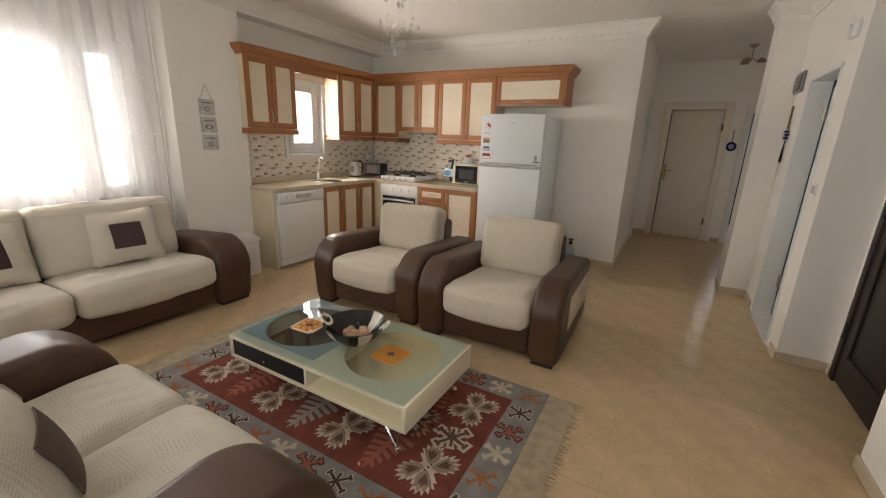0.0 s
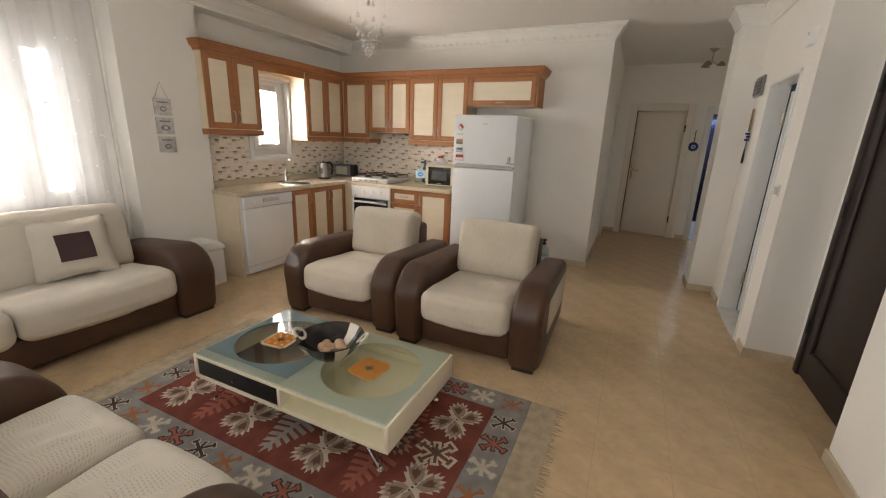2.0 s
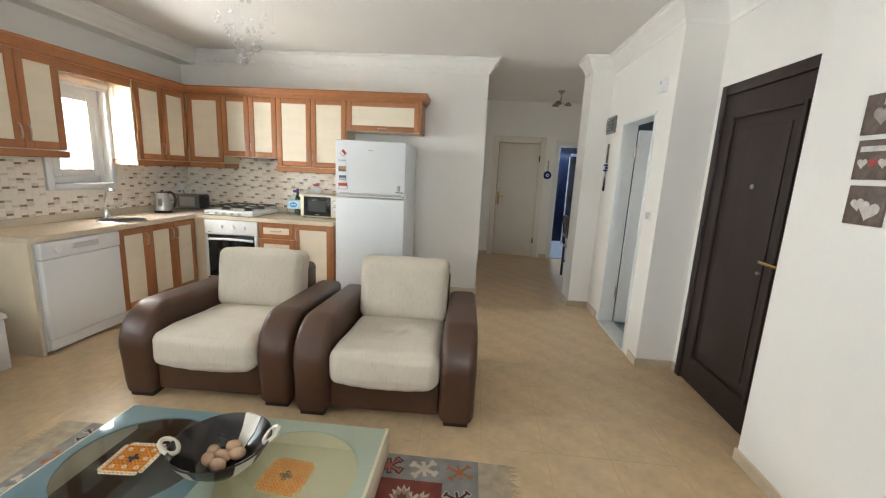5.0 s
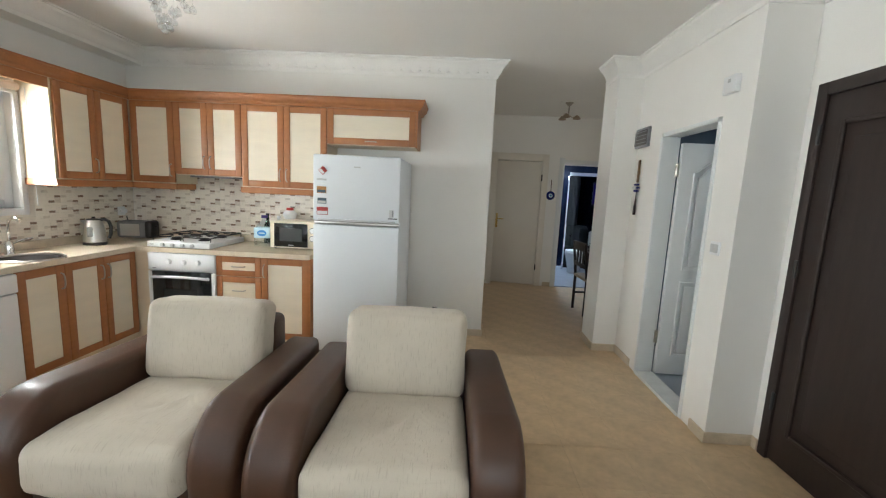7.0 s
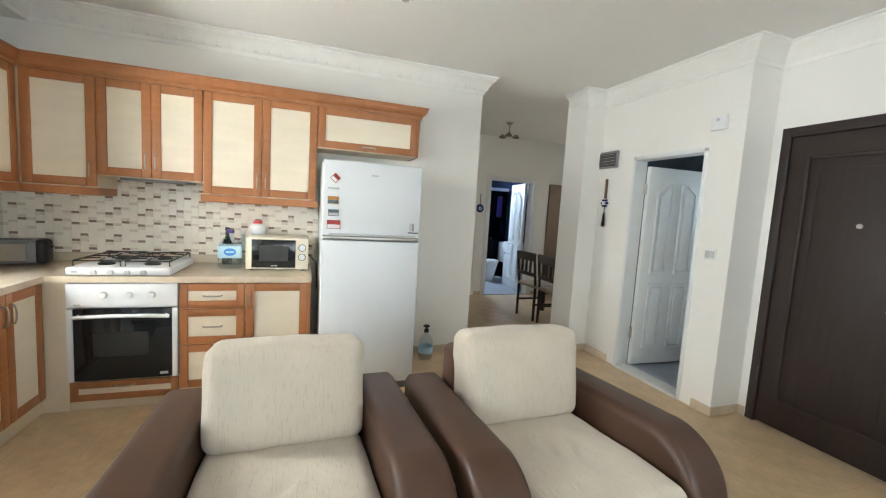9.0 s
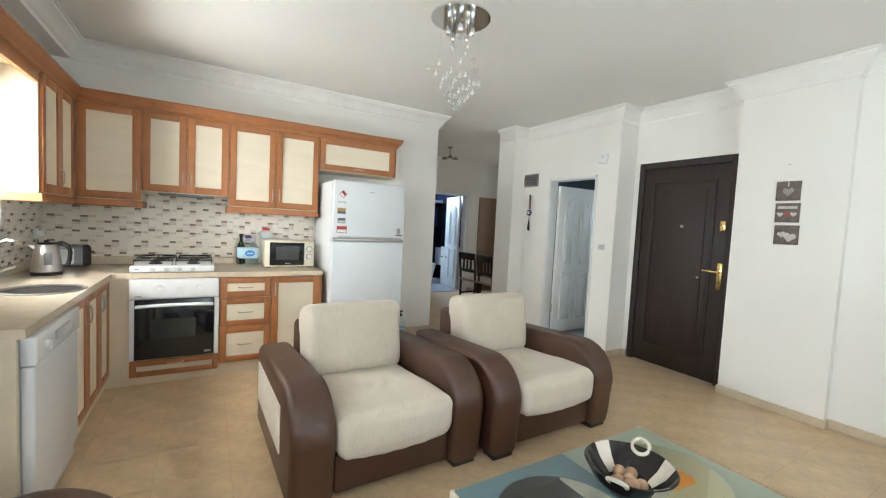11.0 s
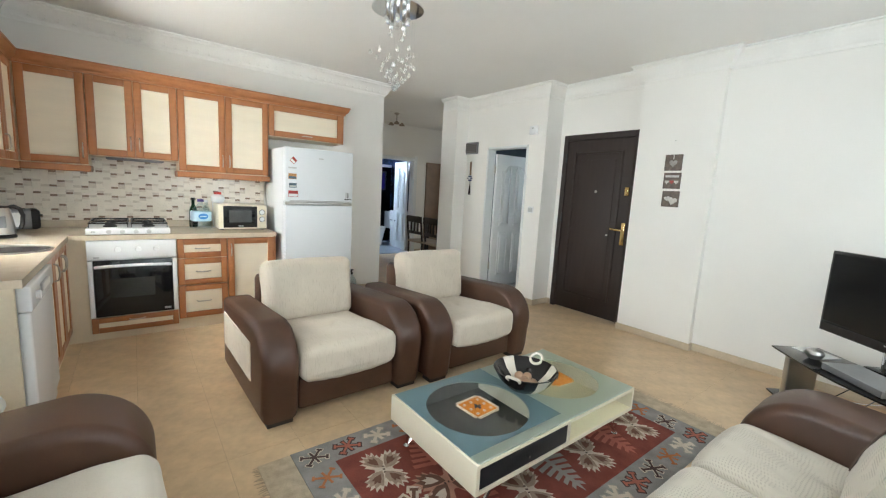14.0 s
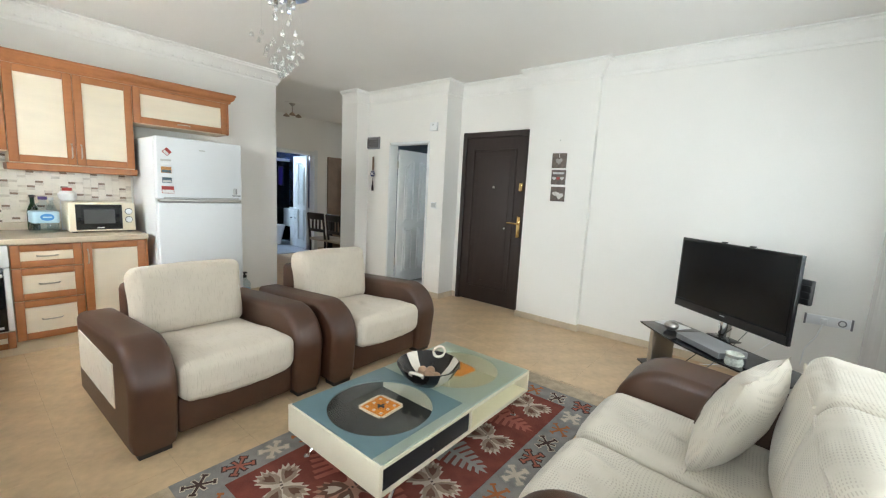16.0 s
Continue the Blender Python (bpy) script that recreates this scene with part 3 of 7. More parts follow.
def seating(name, w, depth, seats, aw, h, seat_z, back_z, cloth, label, category, m, group="", panels=True, seat_r=0.06, seat_cloth=None, sink=0.035):
    """Faces -y; its front is at y 0, its middle at x 0."""
    t = thing(name, m, label, category, group)
    inner = w / 2 - aw
    for s in (-1, 1):
        x0, x1 = (-w / 2, -inner) if s < 0 else (inner, w / 2)
        part("arm", rounded_slab(bmesh.new(), arm_outline(depth, h), x0, x1, 0.045, 5), LEATHER, t, "dark brown leather arm with a rounded front")
        if panels:
            xo = s * w / 2
            part("side_panel", boxed(xo - 0.006, xo + 0.006, 0.25, depth - 0.08, 0.20, h - 0.13, 0.005), cloth, t, "cream fabric side panel")
        part("foot", boxed(x0 + 0.03, x1 - 0.03, 0.045, 0.14, 0, 0.04, 0.005), FOOT, t, "black plastic foot")
        part("foot", boxed(x0 + 0.03, x1 - 0.03, depth - 0.12, depth - 0.03, 0, 0.04, 0.005), FOOT, t, "black plastic foot")
    part("base", boxed(-inner + 0.002, inner - 0.002, 0.055, depth - 0.05, 0.05, seat_z - 0.19, 0.02), LEATHER, t, "dark brown leather skirt")
    part("back_frame", boxed(-inner + 0.002, inner - 0.002, depth - 0.20, depth - 0.01, 0.25, back_z - 0.10, 0.04, 4), LEATHER, t, "dark brown leather back")
    sw = 2 * inner / seats
    for i in range(seats):
        a, b = -inner + i * sw + 0.004, -inner + (i + 1) * sw - 0.004
        bm = cushion(bmesh.new(), a, b, -0.005, depth - 0.26, seat_z - 0.21, seat_z, seat_r, (0.0, 0.012, 0.016), 44 if seats == 1 else 30, i * 3.1)
        mid = (a + b) / 2
        for v in bm.verts:
            # a pinched tuck in the middle, soft hollows round it, and a hem that hangs lowest in the middle
            if v.co.z > seat_z - 0.10:
                px, py = v.co.x - mid - 0.02, v.co.y - depth * 0.36
                run, off = px * 0.5 + py * 0.87, px * 0.87 - py * 0.5
                e = math.exp(-(run / 0.055) ** 2)
                v.co.z += e * (0.013 * math.exp(-((off - 0.020) / 0.020) ** 2) - 0.016 * math.exp(-((off + 0.016) / 0.020) ** 2))
                v.co.z -= 0.016 * math.exp(-((px / 0.16) ** 2 + (py / 0.14) ** 2))
                v.co.z += 0.005 * noise.noise(Vector((v.co.x * 9 + i * 5, v.co.y * 5, m.translation.x * 7)))
                if seats > 1:
                    for k in range(4):
                        fx, fy = v.co.x - mid + 0.16 - k * 0.09, v.co.y - 0.14 - 0.05 * (k % 2)
                        along_f, across_f = fx * 0.42 + fy * 0.91, fx * 0.91 - fy * 0.42
                        v.co.z += math.exp(-(along_f / 0.10) ** 2) * (0.006 * math.exp(-(across_f / 0.018) ** 2) - 0.006 * math.exp(-((across_f - 0.030) / 0.020) ** 2))
            elif v.co.y < 0.03:
                v.co.z -= 0.022 * (1 - ((v.co.x - mid) / ((b - a) / 2)) ** 2) * (v.co.z < seat_z - 0.17)
                v.co.y -= 0.004 * math.sin(v.co.x * 60 + i) * max(0.0, seat_z - 0.10 - v.co.z) * 5
        for v in bm.verts:
            v.co.z -= sink * max(0.0, v.co.y - 0.15) / (depth - 0.41) * (v.co.z > seat_z - 0.12)
        part("seat_cushion", bm, seat_cloth or cloth, t, "cream woven seat cushion")
        bm = cushion(bmesh.new(), a + 0.002, b - 0.002, -0.11, 0.11, -0.02 - sink, back_z - seat_z + 0.02, 0.055, (0.0, 0.035, 0.006), 24, 9 + i * 3.1, 0.007)
        bmesh.ops.transform(bm, matrix=pose(0, depth - 0.27, seat_z, -9), verts=bm.verts[:])
        back = part("back_cushion", bm, cloth, t, "cream woven back cushion")
        if seats > 1:
            top, half = back_z - seat_z - 0.045, (b - a) / 2 - 0.03
            bm = tube(bmesh.new(), [((a + b) / 2 + half * u / 10, -0.118 - 0.028 * (1 - (u / 10) ** 2) * (1 - 0.75), top) for u in range(-10, 11)], 0.0055, 6)
            bmesh.ops.transform(bm, matrix=pose(0, depth - 0.27, seat_z, -9), verts=bm.verts[:])
            part("welt", bm, cloth, back)
    return t


def throw_pillow(m, patch, cloth, label):
    """A stuffed square pillow; patch is the cloth of the square sewn on its front."""
    t = thing("throw_pillow", m, label, "pillow", "throw pillows")

    def shape(wx, wz, ty, y_off=0.0):
        bm = bmesh.new()
        n = 16
        for side in (-1, 1):
            g = [[None] * (n + 1) for _ in range(n + 1)]
            for i in range(n + 1):
                for j in range(n + 1):
                    u, v = 2 * i / n - 1, 2 * j / n - 1
                    pin = 1 - 0.10 * (1 - abs(u * v)) * max(abs(u), abs(v)) ** 2
                    th = ty * ((1 - u * u) * (1 - v * v)) ** 0.45
                    g[i][j] = bm.verts.new((u * wx * pin, side * th + 0.006 * noise.noise(Vector((u * 3, v * 3, side))), wz + v * wz * pin))
            for i in range(n):
                for j in range(n):
                    bm.faces.new((g[i][j], g[i + 1][j], g[i + 1][j + 1], g[i][j + 1]))
        bmesh.ops.remove_doubles(bm, verts=bm.verts[:], dist=0.0005)
        return bm
    part("cover", shape(0.225, 0.205, 0.085), cloth, t)
    if patch:
        bm = bmesh.new()
        n = 8
        g = [[bm.verts.new(((2 * i / n - 1) * 0.095, -0.009 - 0.085 * ((1 - ((2 * i / n - 1) * 0.45) ** 2) * (1 - ((2 * j / n - 1) * 0.45) ** 2)) ** 0.45, 0.20 + (2 * j / n - 1) * 0.09)) for j in range(n + 1)] for i in range(n + 1)]
        for i in range(n):
            for j in range(n):
                bm.faces.new((g[i][j], g[i + 1][j], g[i + 1][j + 1], g[i][j + 1]))
        geo = bmesh.ops.extrude_face_region(bm, geom=bm.faces[:])
        bmesh.ops.translate(bm, vec=(0, 0.005, 0), verts=[v for v in geo["geom"] if isinstance(v, bmesh.types.BMVert)])
        part("patch", bm, patch, t, "dark brown square fabric patch")
    return t


CHAIR = "armchair with dark brown leather arms and cream chenille cushions"
seating("armchair", 1.03, 1.01, 1, 0.20, 0.56, 0.43, 0.785, CREAM_F, CHAIR, "armchair", pose(-0.940, 2.415, 0, 0, 0, 1), "armchairs", seat_cloth=CREAM_F, sink=0.045)
seating("armchair", 1.03, 1.01, 1, 0.20, 0.56, 0.43, 0.772, CREAM_F, CHAIR, "armchair", pose(-2.005, 2.445, 0, 0, 0, 1.5), "armchairs", seat_cloth=CREAM_F, sink=0.045)
seating("loveseat", 1.57, 1.0, 2, 0.30, 0.565, 0.43, 0.80, DOT_F, "two-seat sofa with dark leather arms and dotted cream cushions", "sofa", pose(-1.45, 0.83, 0, 0, 0, 180), panels=False)
seating("sofa", 2.36, 0.86, 2, 0.30, 0.545, 0.43, 0.84, SOFA_F, "long sofa with dark leather arms and cream cushions below the window", "sofa", pose(-2.985, 1.03, 0, 0, 0, 90), panels=False)
throw_pillow(pose(-3.37, 1.50, 0.42, -20, 0, 84), PLUM, SOFA_F, "cream cushion with a dark brown square patch")
throw_pillow(pose(-3.37, 0.78, 0.42, -20, 0, 98), PLUM, SOFA_F, "cream cushion with a dark brown square patch")
throw_pillow(pose(-1.20, 0.395, 0.405, -19, 0, 165), TAUPE, DOT_F, "dotted cream cushion with a brown patch leaning on the loveseat")
throw_pillow(pose(-1.80, 0.43, 0.375, -46, 0, 150), TAUPE, DOT_F, "dotted cream cushion with a brown patch leaning on the loveseat")


# ---- rug ----
rug = thing("rug", pose(-1.425, 1.615, 0), "flat-woven kilim rug with red field and grey border", "rug")
RX, RY = 1.03, 0.58
part("border_weave", boxed(-RX, RX, -RY, RY, 0.001, 0.007), RUGGREY, rug, "grey woven border", False)
part("field", boxed(-RX + 0.165, RX - 0.165, -RY + 0.165, RY - 0.165, 0.001, 0.0095), RUGRED, rug, "dark red woven field", False)


def flower_outline(s):
    """Four broad serrated petals, two up and two down, joined in a wide waist."""
    right = [(0.046, 0.0), (0.052, 0.012), (0.096, 0.034), (0.082, 0.046), (0.114, 0.066), (0.092, 0.074), (0.114, 0.102), (0.088, 0.100), (0.098, 0.132),
             (0.070, 0.116), (0.070, 0.152), (0.048, 0.126), (0.040, 0.154), (0.024, 0.116), (0.014, 0.126)]
    pts = right + [(0.0, 0.094)] + [(-x, y) for x, y in right[::-1]]
    pts = pts + [(-x, -y) for x, y in right[1:]] + [(0.0, -0.094)] + [(x, -y) for x, y in right[1:][::-1]]
    return [(x * s, y * s) for x, y in pts]


def fern_outline(s):
    """A stem with broad slanting barbs, wide at the foot and pointed at the tip."""
    right = []
    for k in range(6):
        y = 0.005 + k * 0.042
        w = 0.115 * (1 - k / 7.5)
        right += [(0.012, y), (w, y + 0.020), (w, y + 0.046), (0.012, y + 0.026)]
    pts = [(0.012, 0.0)] + right + [(0.0, 0.290)] + [(-x, y) for x, y in right[::-1]] + [(-0.012, 0.0)]
    return [(x * s, (y - 0.14) * s) for x, y in pts]


def star_outline(s, fat=0.0):
    """A saltire of four hooked arms with two short upright ones."""
    pts = []
    for k in range(6):
        a = (0.62, 1.571, 2.52, 3.76, 4.712, 5.66)[k]
        upright = k in (1, 4)
        ro, w, hook = (0.052, 0.0065, 0.0) if upright else (0.078, 0.0070, 0.017)
        ro, w = ro + fat, w + fat
        arm = [(0.013 + fat, -w), (ro, -w), (ro, w)] if upright else [(0.013 + fat, -w), (ro - 0.014 - 2 * fat, -w), (ro - 0.014 - 2 * fat, -hook - fat), (ro, -hook - fat), (ro, hook + fat), (ro - 0.014 - 2 * fat, hook + fat), (ro - 0.014 - 2 * fat, w)]
        for r, t in arm:
            pts.append((r * math.cos(a) - t * math.sin(a), r * math.sin(a) + t * math.cos(a)))
    return [(x * s, y * s) for x, y in pts]


def lobe_outline(s):
    """A petal's inner leaf, toothed outside and narrowing towards the waist."""
    return [(x * s, y * s) for x, y in ((0.004, -0.058), (0.030, -0.034), (0.036, -0.004), (0.030, 0.004), (0.036, 0.028), (0.020, 0.022), (0.018, 0.044), (0.002, 0.026), (-0.010, 0.044), (-0.018, 0.018), (-0.034, 0.020), (-0.026, -0.006), (-0.014, -0.034))]


def core_outline(s):
    return [(x * s, y * s) for x, y in ((0.002, -0.036), (0.016, -0.014), (0.020, 0.010), (0.010, 0.006), (0.004, 0.024), (-0.004, 0.008), (-0.016, 0.012), (-0.012, -0.012))]


MESHES = {}


def motif(name, outline, key, x, y, turn, mat, z):
    """One woven shape of the rug, a hair proud of its ground."""
    k = (name, key, mat.name, z)
    if k not in MESHES:
        ob = part(name, slab(bmesh.new(), outline, "z", 0.003, z), mat, rug, "", False)
        MESHES[k] = ob.data
    else:
        ob = new(name, MESHES[k])
        ob.parent = rug
    ob.matrix_basis = pose(x, y, 0, 0, 0, turn)


def flower(x, y, turn, ground, inner, s=1.0):
    motif("flower", flower_outline(s), s, x, y, turn, ground, 0.0106)
    c, d = math.cos(radians(turn)), math.sin(radians(turn))
    for u, v, w in ((0.050, 0.074, -34), (-0.050, 0.074, 34), (0.050, -0.074, 214), (-0.050, -0.074, 146)):
        u, v = u * s, v * s
        motif("lobe", lobe_outline(1.3 * s), s, x + u * c - v * d, y + u * d + v * c, turn + w, inner[0], 0.0114)
        motif("core", core_outline(1.3 * s), s, x + u * c - v * d, y + u * d + v * c, turn + w, inner[1], 0.0120)
    for v in (-0.020, 0.0, 0.020):
        motif("bead", [(-0.006, -0.004), (0.006, -0.004), (0.006, 0.004), (-0.006, 0.004)], s, x - v * d, y + v * c, turn, RUGDARK, 0.0114)


for i in range(4):
    x = -0.70 + i * 0.472
    flower(x, -0.235, -16, RUGCREAM, (RUGTAUPE, RUGBRN), 0.90)
    flower(x, 0.235, -16, RUGCREAM, (RUGTAUPE, RUGBRN), 0.90)
for i in range(3):
    x = -0.464 + i * 0.472
    c1, c2 = ((RUGROSE, RUGPINK), (RUGPALE, RUGPALE), (RUGROSE, RUGPINK))[i]
    motif("fern", fern_outline(0.92), 1, x, -0.255, 176, c1, 0.0106)
    motif("fern", fern_outline(0.92), 1, x, 0.255, -4, c1, 0.0106)
    flower(x - 0.03, 0.0, 90, c2, (RUGBRN, RUGCREAM), 1.05)
    for k in range(5):
        motif("link", [(-0.012, -0.010), (0.012, -0.010), (0.012, 0.010), (-0.012, 0.010)], 1, x + 0.115 + k * 0.034, 0.0, 0, RUGDARK, 0.0106)
for x in (-0.70, 0.72):
    motif("star_ground", star_outline(1.15, 0.012), 9, x, -0.02, 20, RUGCREAM, 0.0106)
    motif("star", star_outline(1.15), 9, x, -0.02, 20, RUGBRN, 0.0114)
# border stars: dark on cream, thin orange, broad pale, red on dark, round and round
COLS = ((RUGCREAM, RUGDARK, 0.005), (RUGGREY2, RUGORANGE, 0.001), (RUGPALE, RUGCREAM, 0.011), (RUGDARK, RUGROSE, 0.008))
ring_spots = [(-0.94 + i * 0.1709, -0.495) for i in range(12)] + [(0.94, -0.33 + i * 0.165) for i in range(5)]
ring_spots += [(0.94 - i * 0.1709, 0.495) for i in range(12)] + [(-0.94, 0.33 - i * 0.165) for i in range(5)]
for i, (x, y) in enumerate(ring_spots):
    g, c, fat = COLS[i % 4]
    motif("star_ground", star_outline(0.86, fat), fat, x, y, 12, g, 0.0082)
    motif("star", star_outline(0.86, 0.004 if i % 4 == 2 else 0.0), i % 4 == 2, x, y, 12, c, 0.0090)
for side in (-1, 1):
    bm = bmesh.new()
    box(bm, side * (RX + 0.001) if side > 0 else -RX - 0.15, RX + 0.15 if side > 0 else -RX - 0.001, -RY, RY, 0.001, 0.005)
    part("end_band", bm, FRINGE, rug, "plain cream woven end band", False)
    bm = bmesh.new()
    for i in range(95):
        y = -RY + (i + 0.5) * 2 * RY / 95 + random.uniform(-0.004, 0.004)
        x0 = side * (RX + 0.148)
        x1 = x0 + side * random.uniform(0.02, 0.045)
        rod(bm, (x0, y, 0.004), (x1, y + random.uniform(-0.012, 0.012), 0.003), 0.0022, 0.0012, 5)
    f = part("fringe", bm, FRINGE, rug, "knotted cream fringe")
    f["kind"] = "stuff"


# ---- coffee table ----
tb = thing("coffee_table", pose(-1.41, 1.672, 0), "low cream coffee table with frosted glass top and black drawer", "table")
TX, TY, TZ0, TZ = 0.60, 0.325, 0.155, 0.285
part("end_panel", boxed(-TX, -TX + 0.02, -TY, TY, TZ0, TZ + 0.004, 0.002), CREAMT, tb)
part("end_panel", boxed(TX - 0.02, TX, -TY, TY, TZ0, TZ + 0.004, 0.002), CREAMT, tb)
part("bottom_panel", boxed(-TX + 0.02, TX - 0.02, -TY, TY, TZ0, TZ0 + 0.016), CREAMT, tb, smooth=False)
part("back_panel", boxed(-TX + 0.02, TX - 0.02, TY - 0.016, TY, TZ0 + 0.016, TZ - 0.008), CREAMT, tb, smooth=False)
part("niche_floor", boxed(0.006, TX - 0.02, -TY + 0.004, TY - 0.016, TZ0 + 0.016, TZ0 + 0.020), surf("honey_cream_lacquer", (0.86, 0.76, 0.52), 0.3, var=0.03), tb, "honey-cream open niche", False)
part("niche_back", boxed(0.006, TX - 0.02, TY - 0.020, TY - 0.016, TZ0 + 0.020, TZ - 0.008), MATS["honey_cream_lacquer"], tb, "", False)
part("drawer_floor", boxed(-TX + 0.02, -0.01, -TY + 0.024, TY - 0.016, TZ0 + 0.016, TZ0 + 0.020), BLACKM, tb, "black drawer inside", False)
part("drawer_back", boxed(-TX + 0.02, -0.01, TY - 0.020, TY - 0.016, TZ0 + 0.020, TZ - 0.008), BLACKM, tb, "", False)
part("divider", boxed(-0.01, 0.006, -TY, TY - 0.016, TZ0 + 0.016, TZ - 0.010), CREAMT, tb, smooth=False)
drawer = part("drawer", boxed(-TX + 0.025, -0.014, -TY + 0.004, -TY + 0.024, TZ0 + 0.020, TZ - 0.016, 0.002), BLACKM, tb, "black drawer front")
part("knob", rod(bmesh.new(), (-0.30, -TY + 0.006, 0.22), (-0.30, -TY - 0.012, 0.22), 0.006), CHROME, drawer, "small chrome knob")
part("front_edge", boxed(-TX + 0.02, TX - 0.02, -TY, -TY + 0.016, TZ - 0.014, TZ - 0.001), CREAMT, tb, smooth=False)


def disc(cx, cy, r, z0, z1, clip=None, sides=64):
    return slab(bmesh.new(), [(cx + r * math.cos(2 * math.pi * i / sides), cy + r * math.sin(2 * math.pi * i / sides)) for i in range(sides)], "z", z0, z1)


def pierced(x0, x1, y0, y1, cx, cy, r, z0, z1):
    """A flat plate with one round hole."""
    bm = bmesh.new()
    angles = [2 * math.pi * i / 72 for i in range(72)] + [math.atan2(y - cy, x - cx) % (2 * math.pi) for x in (x0, x1) for y in (y0, y1)]
    rows = []
    for a in sorted(angles):
        c, d = math.cos(a), math.sin(a)
        k = min(((x1 if c > 0 else x0) - cx) / c if abs(c) > 1e-6 else 9, ((y1 if d > 0 else y0) - cy) / d if abs(d) > 1e-6 else 9)
        rows.append([bm.verts.new((cx + q * c, cy + q * d, z)) for q, z in ((r, z0), (k, z0), (k, z1), (r, z1))])
    for i, p in enumerate(rows):
        q = rows[(i + 1) % len(rows)]
        for j in range(4):
            bm.faces.new((p[j], p[(j + 1) % 4], q[(j + 1) % 4], q[j]))
    return bm


part("glass_top", pierced(0.0, TX - 0.012, -TY + 0.006, TY - 0.014, 0.295, 0.005, 0.25, TZ, TZ + 0.008), FROST, tb, "pale frosted glass half", False)
part("glass_top", pierced(-TX + 0.012, -0.002, -TY + 0.056, TY - 0.014, -0.30, 0.005, 0.252, TZ, TZ + 0.008), FROSTB, tb, "blue-grey frosted glass half", False)
part("glass_top", boxed(-TX + 0.012, -0.002, -TY + 0.006, -TY + 0.055, TZ, TZ + 0.008), FROST, tb, "pale frosted glass rim", False)
part("clear_circle", disc(-0.30, 0.005, 0.2515, TZ + 0.001, TZ + 0.0078), CLEART, tb, "clear round pane over the dark drawer", False).visible_shadow = False
part("clear_circle", disc(0.295, 0.005, 0.2495, TZ + 0.001, TZ + 0.0078), CLEART, tb, "clear round pane over the cream niche", False).visible_shadow = False
for sx in (-1, 1):
    for sy in (-1, 1):
        bm = bmesh.new()
        x, y = sx * (TX - 0.10), sy * (TY - 0.07)
        tube(bm, [(x - sx * 0.10, y, TZ0), (x + sx * 0.03, y + sy * 0.02, 0.012), (x + sx * 0.02, y, TZ0)], 0.0105, 8)
        lathe(bm, [(0, 0.0), (0.016, 0.0), (0.016, 0.012), (0, 0.012)], 12, (x + sx * 0.03, y + sy * 0.02, 0.0))
        part("leg", bm, CHROME, tb, "bent chrome wire leg")


def doily(m, a, b, label, dense):
    t = thing("doily", m, label, "doily", "crocheted doilies")
    bms = [bmesh.new(), bmesh.new(), bmesh.new()]
    for i in range(11):
        for j in range(11):
            p, q = abs(i - 5), abs(j - 5)
            if p == 5 and q == 5:
                continue
            k = 2 if p + q < 2 else 0 if (p % 3 == 0 and q % 3 == 0 or max(p, q) == 5 if dense else (i + j) % 2 and (p % 3 == 2 or q % 3 == 2)) else 1
            ring(bms[k], ((i - 5) * 0.0152, (j - 5) * 0.0152, 0.003), 0.0066, 0.0022, "z", 10, 5)
    part("border", bms[0], b, t)
    part("mesh_work", bms[1], a, t)
    part("centre_ring", bms[2], IRON, t)
    return t


ZT = TZ + 0.0082
doily(pose(-1.72, 1.665, ZT, 0, 0, 4), ORANGE, WHITEY, "orange and cream crocheted doily on the coffee table", True)
doily(pose(-1.12, 1.66, ZT, 0, 0, -6), ORANGE, MARI, "orange crocheted doily on the coffee table", False)

bowl = thing("fruit_bowl", pose(-1.37, 1.675, ZT, 0, 0, 20), "black lacquer bowl with cream bands and ring handles", "bowl")
prof = [(0.055, 0.0), (0.092, 0.013), (0.142, 0.060), (0.173, 0.112), (0.167, 0.114), (0.136, 0.066), (0.088, 0.024), (0.0, 0.016)]
part("shell", lathe(bmesh.new(), [(0, 0.0)] + prof, 40), surf("black_lacquer", (0.018, 0.013, 0.012), 0.18, var=0.4, scale=18, bump=0.05), bowl)
for a in (1.02, 4.1, 5.4):
    bm = bmesh.new()
    for q in range(2):
        rows = []
        for r, z in (prof[:4] if q else [(r - 0.0015, z + 0.0015) for r, z in prof[4:7]]):
            rows.append([bm.verts.new(((r + (0.0015 if q else 0)) * math.cos(a + d * 0.045), (r + (0.0015 if q else 0)) * math.sin(a + d * 0.045), z)) for d in range(-5, 6)])
        for p, s in zip(rows, rows[1:]):
            for i in range(10):
                bm.faces.new((p[i], p[i + 1], s[i + 1], s[i]))
    part("band", bm, surf("bone_inlay", (0.68, 0.62, 0.52), 0.35, var=0.1, scale=20), bowl, "cream inlaid band")
for a in (0.0, math.pi):
    bm = ring(bmesh.new(), (0, 0, 0), 0.034, 0.008, "x", 24, 8)
    bmesh.ops.transform(bm, matrix=pose(0.170 * math.cos(a), 0.170 * math.sin(a), 0.112, 0, 50 if a == 0 else -50, 0), verts=bm.verts[:])
    part("ring_handle", bm, MATS["bone_inlay"], bowl, "cream ring handle")
